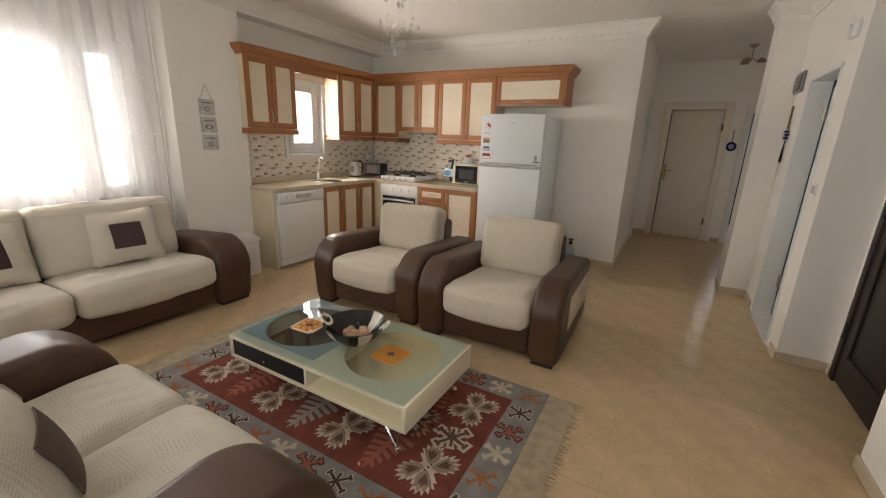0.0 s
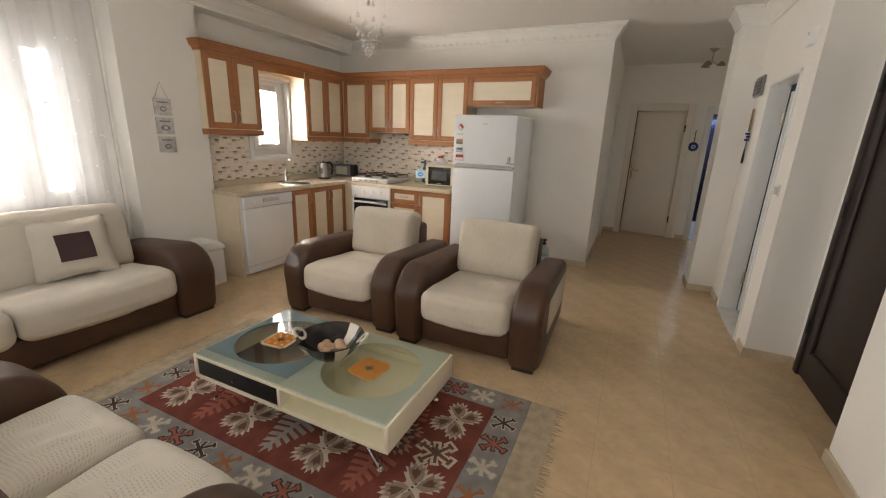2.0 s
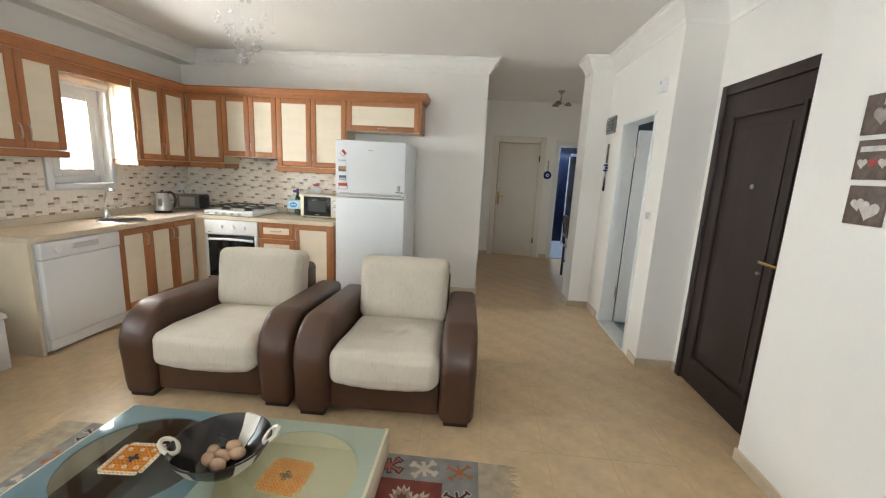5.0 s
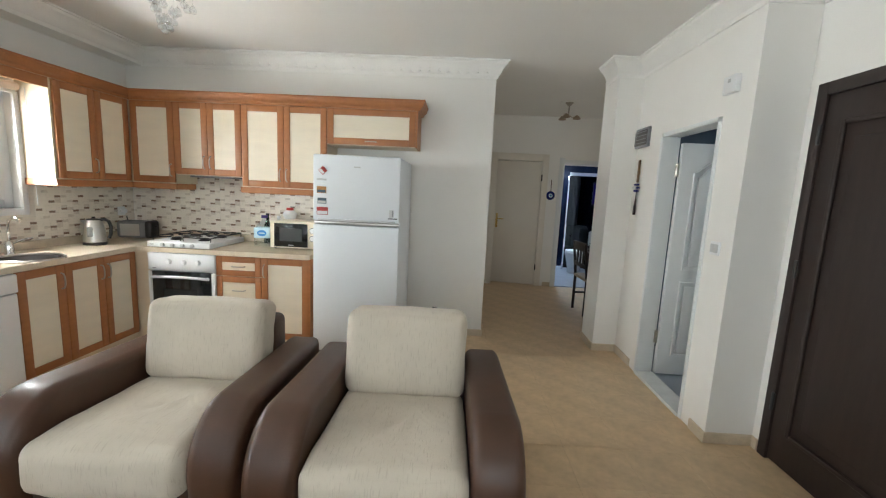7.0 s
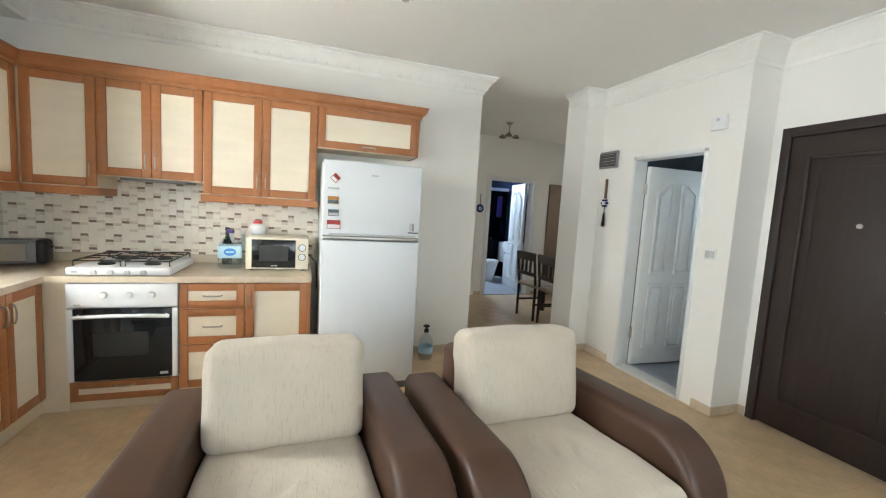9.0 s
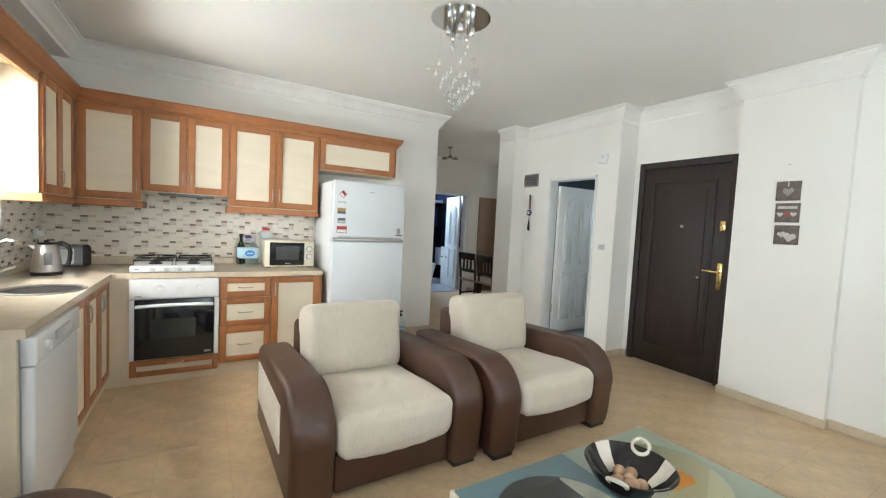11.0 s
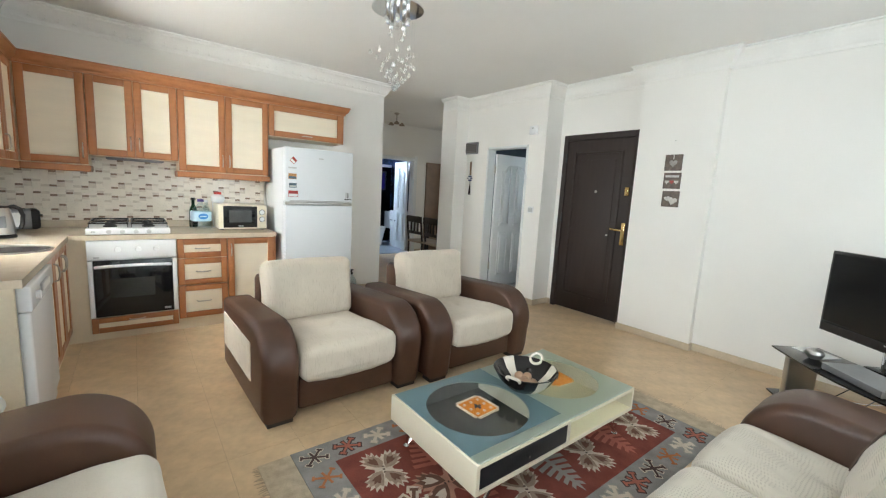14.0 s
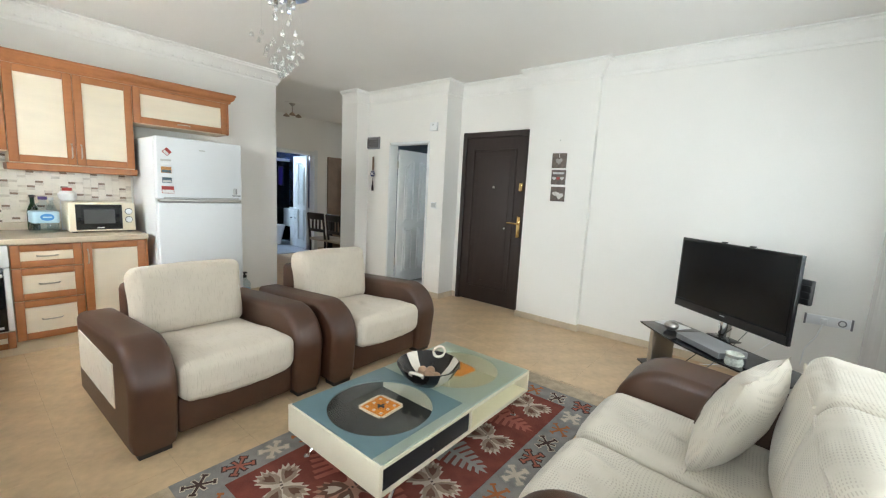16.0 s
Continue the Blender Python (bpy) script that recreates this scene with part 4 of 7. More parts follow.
for x, y, z in ((0.0, 0.0, 0.045), (0.045, 0.02, 0.047), (-0.045, 0.015, 0.046), (0.01, -0.048, 0.047), (0.012, 0.052, 0.048), (-0.03, -0.035, 0.055)):
    bm = bmesh.new()
    bmesh.ops.create_uvsphere(bm, u_segments=16, v_segments=10, radius=0.024)
    bmesh.ops.scale(bm, vec=(1.25, 1, 0.95), verts=bm.verts[:])
    w = Matrix.Translation((-1.37, 1.675, ZT)) @ pose(x, y, z, 10, 8, 900 * x)
    tagged(part("wooden_egg", bm, EGG, None, m=w), "pale brown egg lying in the bowl", "egg", "eggs in the bowl")


# ---- kitchen ----
def bow_handle(bm, a, b, out, r=0.005):
    """A shallow bowed pull between two points, standing out along a vector."""
    a, b, o = Vector(a), Vector(b), Vector(out)
    return tube(bm, [a, a + o * 0.7 + (b - a) * 0.06] + [a + (b - a) * f + o * (0.85 + 0.15 * math.sin(math.pi * f)) for f in (0.25, 0.5, 0.75)] + [b + o * 0.7 - (b - a) * 0.06, b], r, 8)


def door_front(t, u0, u1, z0, z1, face, along, handle="", fw=0.055, name="door"):
    """A framed cabinet front with a cream panel. along 'x' faces -y at y=face; along 'y' faces +x at x=face."""
    def b(u_0, u_1, z_0, z_1, d0, d1, bev=0.0):
        if along == "x":
            return boxed(u_0, u_1, face - d1, face - d0, z_0, z_1, bev)
        return boxed(face + d0, face + d1, u_0, u_1, z_0, z_1, bev)
    g = 0.0015
    u0, u1, z0, z1 = u0 + g, u1 - g, z0 + g, z1 - g
    d = part(name, b(u0 + fw - 0.01, u1 - fw + 0.01, z0 + fw - 0.01, z1 - fw + 0.01, 0.002, 0.012), LINEN, t, "cream linen-textured panel in a cherry frame", False)
    part("stile", b(u0, u0 + fw, z0, z1, 0.0, 0.020, 0.004), WOOD, d)
    part("stile", b(u1 - fw, u1, z0, z1, 0.0, 0.020, 0.004), WOOD, d)
    part("rail", b(u0 + fw, u1 - fw, z0, z0 + fw, 0.0, 0.0195, 0.004), WOOD_H, d)
    part("rail", b(u0 + fw, u1 - fw, z1 - fw, z1, 0.0, 0.0195, 0.004), WOOD_H, d)
    if handle:
        def P(u, z, o=0.019):
            return (u, face - o, z) if along == "x" else (face + o, u, z)
        o = (0, -0.028, 0) if along == "x" else (0.028, 0, 0)
        if handle == "h":
            c = (u0 + u1) / 2
            zc = (z0 + z1) / 2
            a, e = P(c - 0.055, zc, 0.012), P(c + 0.055, zc, 0.012)
        elif handle == "hb":
            c, zc = (u0 + u1) / 2, z0 + 0.028
            a, e = P(c - 0.05, zc), P(c + 0.05, zc)
        elif handle == "ht":
            c, zc = (u0 + u1) / 2, z1 - 0.028
            a, e = P(c - 0.05, zc), P(c + 0.05, zc)
        else:
            u = u0 + fw / 2 if handle[0] == "l" else u1 - fw / 2
            zc = z0 + 0.11 if handle[1] == "b" else z1 - 0.11
            a, e = P(u, zc - 0.055), P(u, zc + 0.055)
        part("pull", bow_handle(bmesh.new(), a, e, o), HANDLE, d, "bowed satin metal pull")
    return d


def cabinet(name, x0, x1, y0, y1, z0, z1, label):
    t = thing(name, pose(0, 0, 0), label, "cabinet", "kitchen cabinets")
    part("carcass", boxed(x0, x1, y0, y1, z0, z1), CARC, t, "", False)
    return t


YU, YL, XU, XL = 4.75, 4.42, -3.70, -3.445
UP = "cherry-framed wall cabinet with cream panel doors"
LO = "cherry-framed base cabinet with cream panel doors"
# wall cabinets on the kitchen wall
c = cabinet("wall_cabinet", XU, -3.285, YU, 5.05, 1.385, 2.13, UP)
door_front(c, XU + 0.025, -3.285, 1.39, 2.10, YU, "x", "rb")
c = cabinet("wall_cabinet", -3.283, -2.672, YU, 5.05, 1.465, 2.13, "cherry-framed wall cabinet over the cooker hood")
door_front(c, -3.283, -2.978, 1.47, 2.10, YU, "x", "rb")
door_front(c, -2.978, -2.672, 1.47, 2.10, YU, "x", "lb")
c = cabinet("wall_cabinet", -2.670, -1.905, YU, 5.05, 1.385, 2.13, UP)
door_front(c, -2.670, -2.290, 1.39, 2.10, YU, "x", "rb")
door_front(c, -2.290, -1.905, 1.39, 2.10, YU, "x", "lb")
c = cabinet("wall_cabinet", -1.903, -1.125, YU, 5.05, 1.79, 2.13, "cherry-framed flap cabinet over the refrigerator")
door_front(c, -1.903, -1.125, 1.795, 2.10, YU, "x", "hb")
part("end_panel", boxed(-1.125, -1.108, YU - 0.02, 5.05, 1.79, 2.13), WOOD, c, "cherry end panel", False)
# wall cabinets beside the kitchen window
c = cabinet("wall_cabinet", -3.95, XU, 2.835, 3.385, 1.43, 2.13, UP)
door_front(c, 2.785, 3.085, 1.435, 2.10, XU, "y", "rb")
door_front(c, 3.085, 3.385, 1.435, 2.10, XU, "y", "lb")
part("side_panel", boxed(-3.775, XU - 0.001, 2.785, 2.835, 1.43, 2.13), CARC, c, "cream side panel", False)
c = cabinet("wall_cabinet", -3.95, XU, 4.045, 4.745, 1.385, 2.13, UP)
door_front(c, 4.06, 4.395, 1.39, 2.10, XU, "y", "rb")
door_front(c, 4.395, 4.725, 1.39, 2.10, XU, "y", "")
# light rails below, crown above
LR = [(0.022, 0), (0.0, 0), (0.0, -0.052), (0.017, -0.052), (0.022, -0.046)]
for z, run in ((1.383, [(-2.672, 5.05), (-2.672, YU - 0.008), (-1.905, YU - 0.008), (-1.905, 5.05)]), (1.383, [(-3.285, 5.0), (-3.285, YU - 0.008), (XU + 0.008, YU - 0.008), (XU + 0.008, 4.045), (-3.94, 4.045)]),
               (1.428, [(-3.93, 3.385), (XU + 0.008, 3.385), (XU + 0.008, 2.785), (-3.775, 2.785)])):
    bm = bmesh.new()
    sweep(bm, [(o - 0.010, z + h) for o, h in LR], [(x, y) for x, y in (run[::-1] if len(run) == 4 and run[0][0] == -2.672 else run)])
    tagged(part("light_rail", bm, WOOD_H, None, smooth=False), "cherry light rail under the wall cabinets", "trim", "", "structure")
CR = [(0.0, 2.10), (0.018, 2.10), (0.022, 2.118), (0.040, 2.132), (0.050, 2.150), (0.054, 2.168), (0.060, 2.172), (0.060, 2.186), (0.0, 2.186)]
bm = sweep(bmesh.new(), CR, [(-1.108, 5.05), (-1.108, YU - 0.006), (XU + 0.006, YU - 0.006), (XU + 0.006, 2.785), (-3.775, 2.785)])
tagged(part("crown_moulding", bm, WOOD_H, None, smooth=False), "cherry crown moulding on top of the wall cabinets", "trim", "", "structure")
tagged(part("window_bridge", boxed(XU - 0.018, XU + 0.005, 3.387, 4.043, 2.03, 2.12), WOOD_H, None, smooth=False), "cherry board bridging the kitchen window", "trim", "", "structure")
tagged(part("bridge_top", boxed(-3.95, XU - 0.02, 3.387, 4.043, 2.105, 2.13), CARC, None, smooth=False), "cream board above the kitchen window", "trim", "", "structure")
part("hood", boxed(0, 0.40, 0.03, 0.28, 0.014, 0.03, 0.004), GREY, thing("cooker_hood", pose(-3.18, YU + 0.0, 1.434), "slim grey cooker hood under the wall cabinet", "cooker hood"))

# base cabinets
c = cabinet("base_cabinet", -2.735, -2.350, YL, 5.03, 0.095, 0.81, "cherry base cabinet with three cream drawers")
for z0, z1, h in ((0.635, 0.805, "h"), (0.395, 0.633, "h"), (0.10, 0.393, "h")):
    door_front(c, -2.735, -2.350, z0, z1, YL, "x", h, 0.050, "drawer")
c = cabinet("base_cabinet", -2.348, -1.930, YL, 5.03, 0.095, 0.81, LO)
door_front(c, -2.348, -1.945, 0.10, 0.805, YL, "x", "lt")
part("end_panel", boxed(-1.945, -1.928, YL - 0.02, 5.03, 0.095, 0.81), WOOD, c, "cherry end panel", False)
c = cabinet("base_cabinet", -3.335, -2.738, YL, 5.03, 0.095, 0.185, "cherry base drawer under the oven")
door_front(c, -3.315, -2.738, 0.06, 0.185, YL, "x", "ht", 0.042, "drawer")
c = cabinet("base_cabinet", -3.95, XL, 3.475, 4.40, 0.095, 0.68, LO)
part("top_rail", boxed(XL - 0.02, XL, 3.475, 4.40, 0.68, 0.81), CARC, c, "", False)
for a, b, h in ((3.475, 3.785, "rt"), (3.785, 4.095, "rt"), (4.095, 4.40, "lt")):
    door_front(c, a, b, 0.10, 0.805, XL, "y", h)
tagged(part("filler", boxed(XL - 0.02, -3.318, YL - 0.004, YL + 0.02, 0.0, 0.81), CARC, None, smooth=False), "cream corner filler strip", "trim", "", "structure")
tagged(part("end_panel", boxed(-3.775, XL + 0.004, 2.805, 2.83, 0.0, 0.81), CARC, None, smooth=False), "cream end panel of the base cabinets", "panel", "", "structure")
tagged(part("plinth", sweep(bmesh.new(), [(0, 0.001), (-0.012, 0.001), (-0.012, 0.094), (0, 0.094)], [(-1.93, YL + 0.004), (XL - 0.012, YL + 0.004), (XL - 0.012, 3.47)]), CARC, None, smooth=False), "cream plinth under the base cabinets", "trim", "", "structure")

wt = thing("worktop", pose(0, 0, 0), "L-shaped beige stone-look worktop", "worktop")
hole = [(-3.60 - 0.175 * math.cos(2 * math.pi * i / 40), 3.72 - 0.175 * math.sin(2 * math.pi * i / 40)) for i in range(41)]
hole[0], hole[40] = (-3.775, 3.7203), (-3.775, 3.7197)
bm = slab(bmesh.new(), [(-3.948, 2.81), (XL + 0.035, 2.79), (XL + 0.035, YL - 0.035), (-1.925, YL - 0.035), (-1.925, 5.048), (-3.948, 5.048), (-3.948, 3.7203)] + [(x, 2 * 3.72 - y) for x, y in hole[1:40]][::1] + [(-3.948, 3.7197)], "z", 0.812, 0.85)
part("top", bm, STONE, wt)
part("upstand", sweep(bmesh.new(), [(0, 0.851), (0.016, 0.851), (0.016, 0.905), (0.010, 0.912), (0, 0.912)], [(-1.925, 5.042), (-3.942, 5.042), (-3.942, 2.83)]), STONE, wt, "beige upstand", False)


BROWN_TILE = {}


def mosaic(name, along, a0, a1, z0, z1, face, first, hole=None):
    """Printed tiles of four by ten small glazed pieces, each with four brown ones and their paler neighbours."""
    pw, ph, g = 0.05, 0.02, 0.0009
    data = {"cream": ([], []), "tan": ([], [])}
    if along == "x":
        base = struct(name, boxed(a0, a1, face - 0.0005, face + 0.003, z0, z1), TGROUT, "cream mosaic splashback with scattered brown tiles", "splashback")
    else:
        base = struct(name, wall_boxes("x", face - 0.003, face + 0.0005, a0, a1, z0, z1, [(hole[0], hole[1], hole[2], z1)] if hole else []), TGROUT, "cream mosaic splashback with scattered brown tiles", "splashback")
    if along not in BROWN_TILE:
        u, v, d = pw / 2 - 0.002, ph / 2 - 0.0015, 0.0045
        BROWN_TILE[along] = part("brown_tile", boxed(-u, u, -d, 0, -v, v, 0.0012, 1) if along == "x" else boxed(0, d, -u, u, -v, v, 0.0012, 1), BROWNT, base, "", False).data
        bpy.data.objects.remove(base.children[0])
    rnd = random.Random(7)
    i0, i1 = math.floor((a0 - first) / pw) - 1, math.ceil((a1 - first) / pw) + 1
    j0, j1 = math.floor((z0 - 1.122) / ph) - 1, math.ceil((z1 - 1.122) / ph) + 1
    marks, pale = {(0, 0), (0, 6), (1, 4), (2, 9)}, {(1, 0), (0, 1), (1, 6), (0, 7), (2, 4), (1, 5), (3, 9), (2, 8), (3, 2), (3, 6)}
    for i in range(i0, i1):
        for j in range(j0, j1):
            u, v = first + i * pw, 1.122 + j * ph
            p0, p1, q0, q1 = max(u - pw / 2, a0), min(u + pw / 2, a1), max(v - ph / 2, z0), min(v + ph / 2, z1)
            if p1 - p0 < 0.006 or q1 - q0 < 0.004 or hole and p1 > hole[0] and p0 < hole[1] and q1 > hole[2]:
                continue
            cell = (i % 4, (-j) % 10)
            whole = p1 - p0 > pw - 1e-4 and q1 - q0 > ph - 1e-4
            if cell in marks and whole:
                ob = new("brown_tile", BROWN_TILE[along])
                ob.parent = base
                ob.matrix_basis = pose(u, face, v) if along == "x" else pose(face, u, v)
                continue
            vs, fs = data["tan" if cell in pale and rnd.random() < 0.72 else "cream"]
            k = len(vs)
            d1 = 0.0034 + rnd.random() * 0.0006
            q = [(p0 + g / 2, q0 + g / 2), (p1 - g / 2, q0 + g / 2), (p1 - g / 2, q1 - g / 2), (p0 + g / 2, q1 - g / 2)]
            for d in (0.0, d1):
                for a, b in q:
                    vs.append((a, face - d, b) if along == "x" else (face + d, a, b))
            fs += [(k + 4, k + 5, k + 6, k + 7), (k, k + 1, k + 5, k + 4), (k + 1, k + 2, k + 6, k + 5), (k + 2, k + 3, k + 7, k + 6), (k + 3, k, k + 4, k + 7)]
    for k, mat in (("cream", CREAMM), ("tan", TAN)):
        me = bpy.data.meshes.new("mosaic_tiles")
        me.from_pydata(data[k][0], [], data[k][1])
        me.materials.append(mat)
        ob = new("mosaic_tiles", me)
        ob.parent = base
        tagged(ob, k + " glazed mosaic tiles", "", "", "stuff")


mosaic("splashback_north", "x", -3.94, -1.875, 0.912, 1.47, 5.045, -3.141)
mosaic("splashback_west", "y", 2.835, 5.04, 0.912, 1.43, -3.945, 3.03, (KWIN[0] - 0.06, KWIN[1] + 0.06, KWIN[2] - 0.05))


def window(name, along, a0, a1, z0, z1, plane, inward, mullions=(), label="", sash=0.05):
    """PVC window in a wall opening: frame, sashes, panes and a sill. inward: +1 or -1 along the wall's normal."""
    t = thing(name, pose(0, 0, 0), label, "window", "", "structure")

    def b(u0, u1, z_0, z_1, d0, d1, bev=0.004):
        p, q = sorted((plane + inward * d0, plane + inward * d1))
        return boxed(p, q, u0, u1, z_0, z_1, bev) if along == "y" else boxed(u0, u1, p, q, z_0, z_1, bev)
    fw = 0.06
    for x in (b(a0, a0 + fw, z0, z1, -0.12, -0.05), b(a1 - fw, a1, z0, z1, -0.12, -0.05)):
        part("window_frame", x, PVC, t)
    for x in (b(a0 + fw, a1 - fw, z0, z0 + fw, -0.12, -0.052), b(a0 + fw, a1 - fw, z1 - fw, z1, -0.12, -0.052)):
        part("window_frame", x, PVC, t)
    edges = [a0 + fw] + [m for m in mullions] + [a1 - fw]
    for m in mullions:
        part("mullion", b(m - 0.045, m + 0.045, z0 + fw, z1 - fw, -0.12, -0.045), PVC, t)
    for i, (p, q) in enumerate(zip(edges, edges[1:])):
        p, q = p + (0.045 if i else 0), q - (0.045 if q != edges[-1] else 0)
        for u0, u1, w0, w1 in ((p, p + sash, z0 + fw, z1 - fw), (q - sash, q, z0 + fw, z1 - fw), (p + sash, q - sash, z0 + fw, z0 + fw + sash), (p + sash, q - sash, z1 - fw - sash, z1 - fw)):
            part("sash", b(u0 + 0.001, u1 - 0.001, w0 + 0.001, w1 - 0.001, -0.112, -0.04), PVC, t, "white sash frame")
        pane = part("pane", b(p + sash - 0.005, q - sash + 0.005, z0 + fw + sash - 0.005, z1 - fw - sash + 0.005, -0.09, -0.084, 0), GLASS, t, "clear window pane", False)
        pane.visible_shadow = False
    part("window_sill", b(a0 - 0.02, a1 + 0.02, z0 - 0.03, z0, -0.12, 0.02), PVC, t, "white sill")
    return t


window("window_1", "y", *WIN, -3.95, 1, (0.86, 1.575), "wide white-framed window overlooking bright daylight")
k = window("window_2", "y", *KWIN, -3.95, 1, (), "small white-framed kitchen window", 0.065)
for x0, x1, z0, z1 in ((KWIN[0] - 0.055, KWIN[0], KWIN[2] - 0.05, KWIN[3]), (KWIN[1], KWIN[1] + 0.035, KWIN[2] - 0.05, KWIN[3]), (KWIN[0], KWIN[1], KWIN[2] - 0.05, KWIN[2] - 0.001)):
    part("casing", boxed(-3.951, -3.925, x0, x1, z0, z1, 0.004), PVC, k)
window("window_3", "x", *SWIN, -0.36, 1, (-1.85, -0.95), "wide white-framed window behind the loveseat")
bl = thing("roller_blind", pose(-3.90, 3.74, 2.0), "rolled-up cream roller blind over the kitchen window", "blind")
part("roll", rod(bmesh.new(), (0, -0.27, 0.02), (0, 0.27, 0.02), 0.028, sides=18), surf("cream_blind_cloth", (0.82, 0.76, 0.66), 0.8, var=0.06), bl)
part("bottom_rail", boxed(-0.008, 0.008, -0.26, 0.26, -0.03, -0.008, 0.003), PVC, bl)
tube_bm = tube(bmesh.new(), [(0.03, 0.30, 0.02), (0.035, 0.305, -0.4), (0.04, 0.31, -0.82)], 0.0025, 5)
part("cord", tube_bm, PVC, bl, "white pull cord")


def curtain(name, along, a0, a1, z0, z1, at, amp, waves, label, seed=1):
    rnd = random.Random(seed)
    ph = [rnd.uniform(0, 6.28) for _ in range(4)]
    bm = bmesh.new()
    n, rows = waves * 10, 10
    g = []
    for j in range(rows + 1):
        v = j / rows
        row = []
        for i in range(n + 1):
            u = i / n
            d = amp * (0.45 + 0.55 * v) * (math.sin(u * waves * 6.283 + ph[0] + 0.6 * math.sin(3 * u * 6.28 + ph[1])) + 0.35 * math.sin(u * waves * 2.3 * 6.28 + ph[2] + v * 0.7))
            uu = a0 + (a1 - a0) * u + 0.012 * math.sin(9 * u * 6.28 + ph[3]) * v
            row.append(bm.verts.new((at + d, uu, z1 + (z0 - z1) * v) if along == "y" else (uu, at + d, z1 + (z0 - z1) * v)))
        g.append(row)
    for j in range(rows):
        for i in range(n):
            bm.faces.new((g[j][i], g[j][i + 1], g[j + 1][i + 1], g[j + 1][i]))
    t = thing(name, pose(0, 0, 0), label, "curtain", "sheer curtains")
    spots = [g[rnd.choice((2, 3, 4, 5, 6, 7))][rnd.randrange(2, n - 2)].co.copy() for _ in range(90)]
    part("cloth", bm, VOILE, t)
    bm = bmesh.new()
    for p in spots:
        a, b = rnd.uniform(0.004, 0.009), rnd.uniform(0.006, 0.012)
        dz = rnd.uniform(-0.02, 0.02)
        if along == "y":
            slab(bm, [(p.y - a, p.z + dz), (p.y, p.z + dz - b), (p.y + a, p.z + dz), (p.y, p.z + dz + b)], "x", p.x + 0.002, p.x + 0.0035)
        else:
            slab(bm, [(p.x - a, p.z + dz), (p.x, p.z + dz - b), (p.x + a, p.z + dz), (p.x, p.z + dz + b)], "y", p.y + 0.002, p.y + 0.0035)
    part("embroidery", bm, PALEGREY, t, "small grey stitched leaves", False)["kind"] = "stuff"
    if along == "y":
        part("rail", boxed(at - 0.03, at + 0.03, a0 - 0.02, a1 + 0.02, z1, z1 + 0.03, 0.004), PVC, t, "white curtain rail")
    else:
        part("rail", boxed(a0 - 0.02, a1 + 0.02, at - 0.03, at + 0.03, z1, z1 + 0.03, 0.004), PVC, t, "white curtain rail")
    return t


# unseen window, placed so that its lamp lights the open washroom leaf
window("window_5", "y", 3.62, 4.12, 1.4, 2.0, 2.45, -1, (), "small white-framed washroom window, assumed and out of view")
curtain("sheer_curtain", "y", -0.30, 2.08, 0.25, 2.46, -3.87, 0.022, 17, "white sheer curtain with small leaf marks before the window", 3)
curtain("sheer_curtain", "x", -3.0, 1.00, 0.10, 2.46, -0.275, 0.022, 24, "white sheer curtain behind the loveseat", 5)


# ---- appliances ----
fr = thing("refrigerator", pose(-1.525, 4.33, 0), "tall white two-door refrigerator with small magnets", "refrigerator")
part("body", boxed(-0.345, 0.345, 0.045, 0.66, 0.03, 1.665, 0.008), FRIDGE, fr)
lo = part("door", boxed(-0.345, 0.345, -0.03, 0.04, 0.07, 1.125, 0.012, 3), FRIDGE, fr)
up = part("freezer_door", boxed(-0.345, 0.345, -0.03, 0.04, 1.155, 1.67, 0.012, 3), FRIDGE, fr)
part("handle", boxed(-0.335, 0.335, -0.040, 0.02, 1.128, 1.152, 0.006), STEEL, up, "slim metal grip along the door's edge")
part("handle_lip", boxed(-0.30, 0.31, -0.047, -0.03, 1.155, 1.170, 0.004), PALEGREY, up)
part("plinth", boxed(-0.33, 0.33, 0.02, 0.05, 0.0, 0.065), GREY, fr, "grey plinth", False)
part("badge", boxed(-0.02, 0.03, -0.0325, -0.029, 1.575, 1.585), PALEGREY, up, "small grey badge", False)
part("energy_sticker", boxed(0.265, 0.30, -0.0325, -0.029, 1.20, 1.26), PALEGREY, up, "grey sticker", False)
part("sticker_bar", boxed(0.255, 0.33, -0.0325, -0.029, 1.188, 1.196), IRON, up, "", False)


def magnet(x, z, w, h, mat, turn=0, stripe=None):
    t = thing("fridge_magnet", pose(-1.525 + x, 4.2995, z, 0, turn, 0), "small printed magnet on the refrigerator door", "magnet", "fridge magnets")
    part("plate", boxed(-w / 2, w / 2, -0.004, 0.0, -h / 2, h / 2, 0.001), mat, t)
    if stripe:
        part("print", boxed(-w / 2 + 0.004, w / 2 - 0.004, -0.0052, -0.004, -h / 2 + 0.004, 0.0), stripe, t, "", False)


CRED = surf("magnet_red", (0.50, 0.06, 0.05), 0.5, var=0.3, scale=40)
CORA = surf("magnet_orange", (0.60, 0.30, 0.10), 0.5, var=0.3, scale=40)
CDRK = surf("magnet_sea", (0.10, 0.16, 0.20), 0.5, var=0.3, scale=40)
magnet(-0.265, 1.545, 0.050, 0.050, CRED, 45, PVC)
magnet(-0.275, 1.475, 0.075, 0.014, PALEGREY)
magnet(-0.275, 1.445, 0.075, 0.014, PVC)
magnet(-0.275, 1.395, 0.075, 0.052, CORA, 0, CDRK)
magnet(-0.272, 1.310, 0.070, 0.045, CDRK, 0, PALEGREY)
magnet(-0.268, 1.230, 0.090, 0.060, CRED, 0, PVC)
magnet(0.29, 1.232, 0.010, 0.050, GREY)

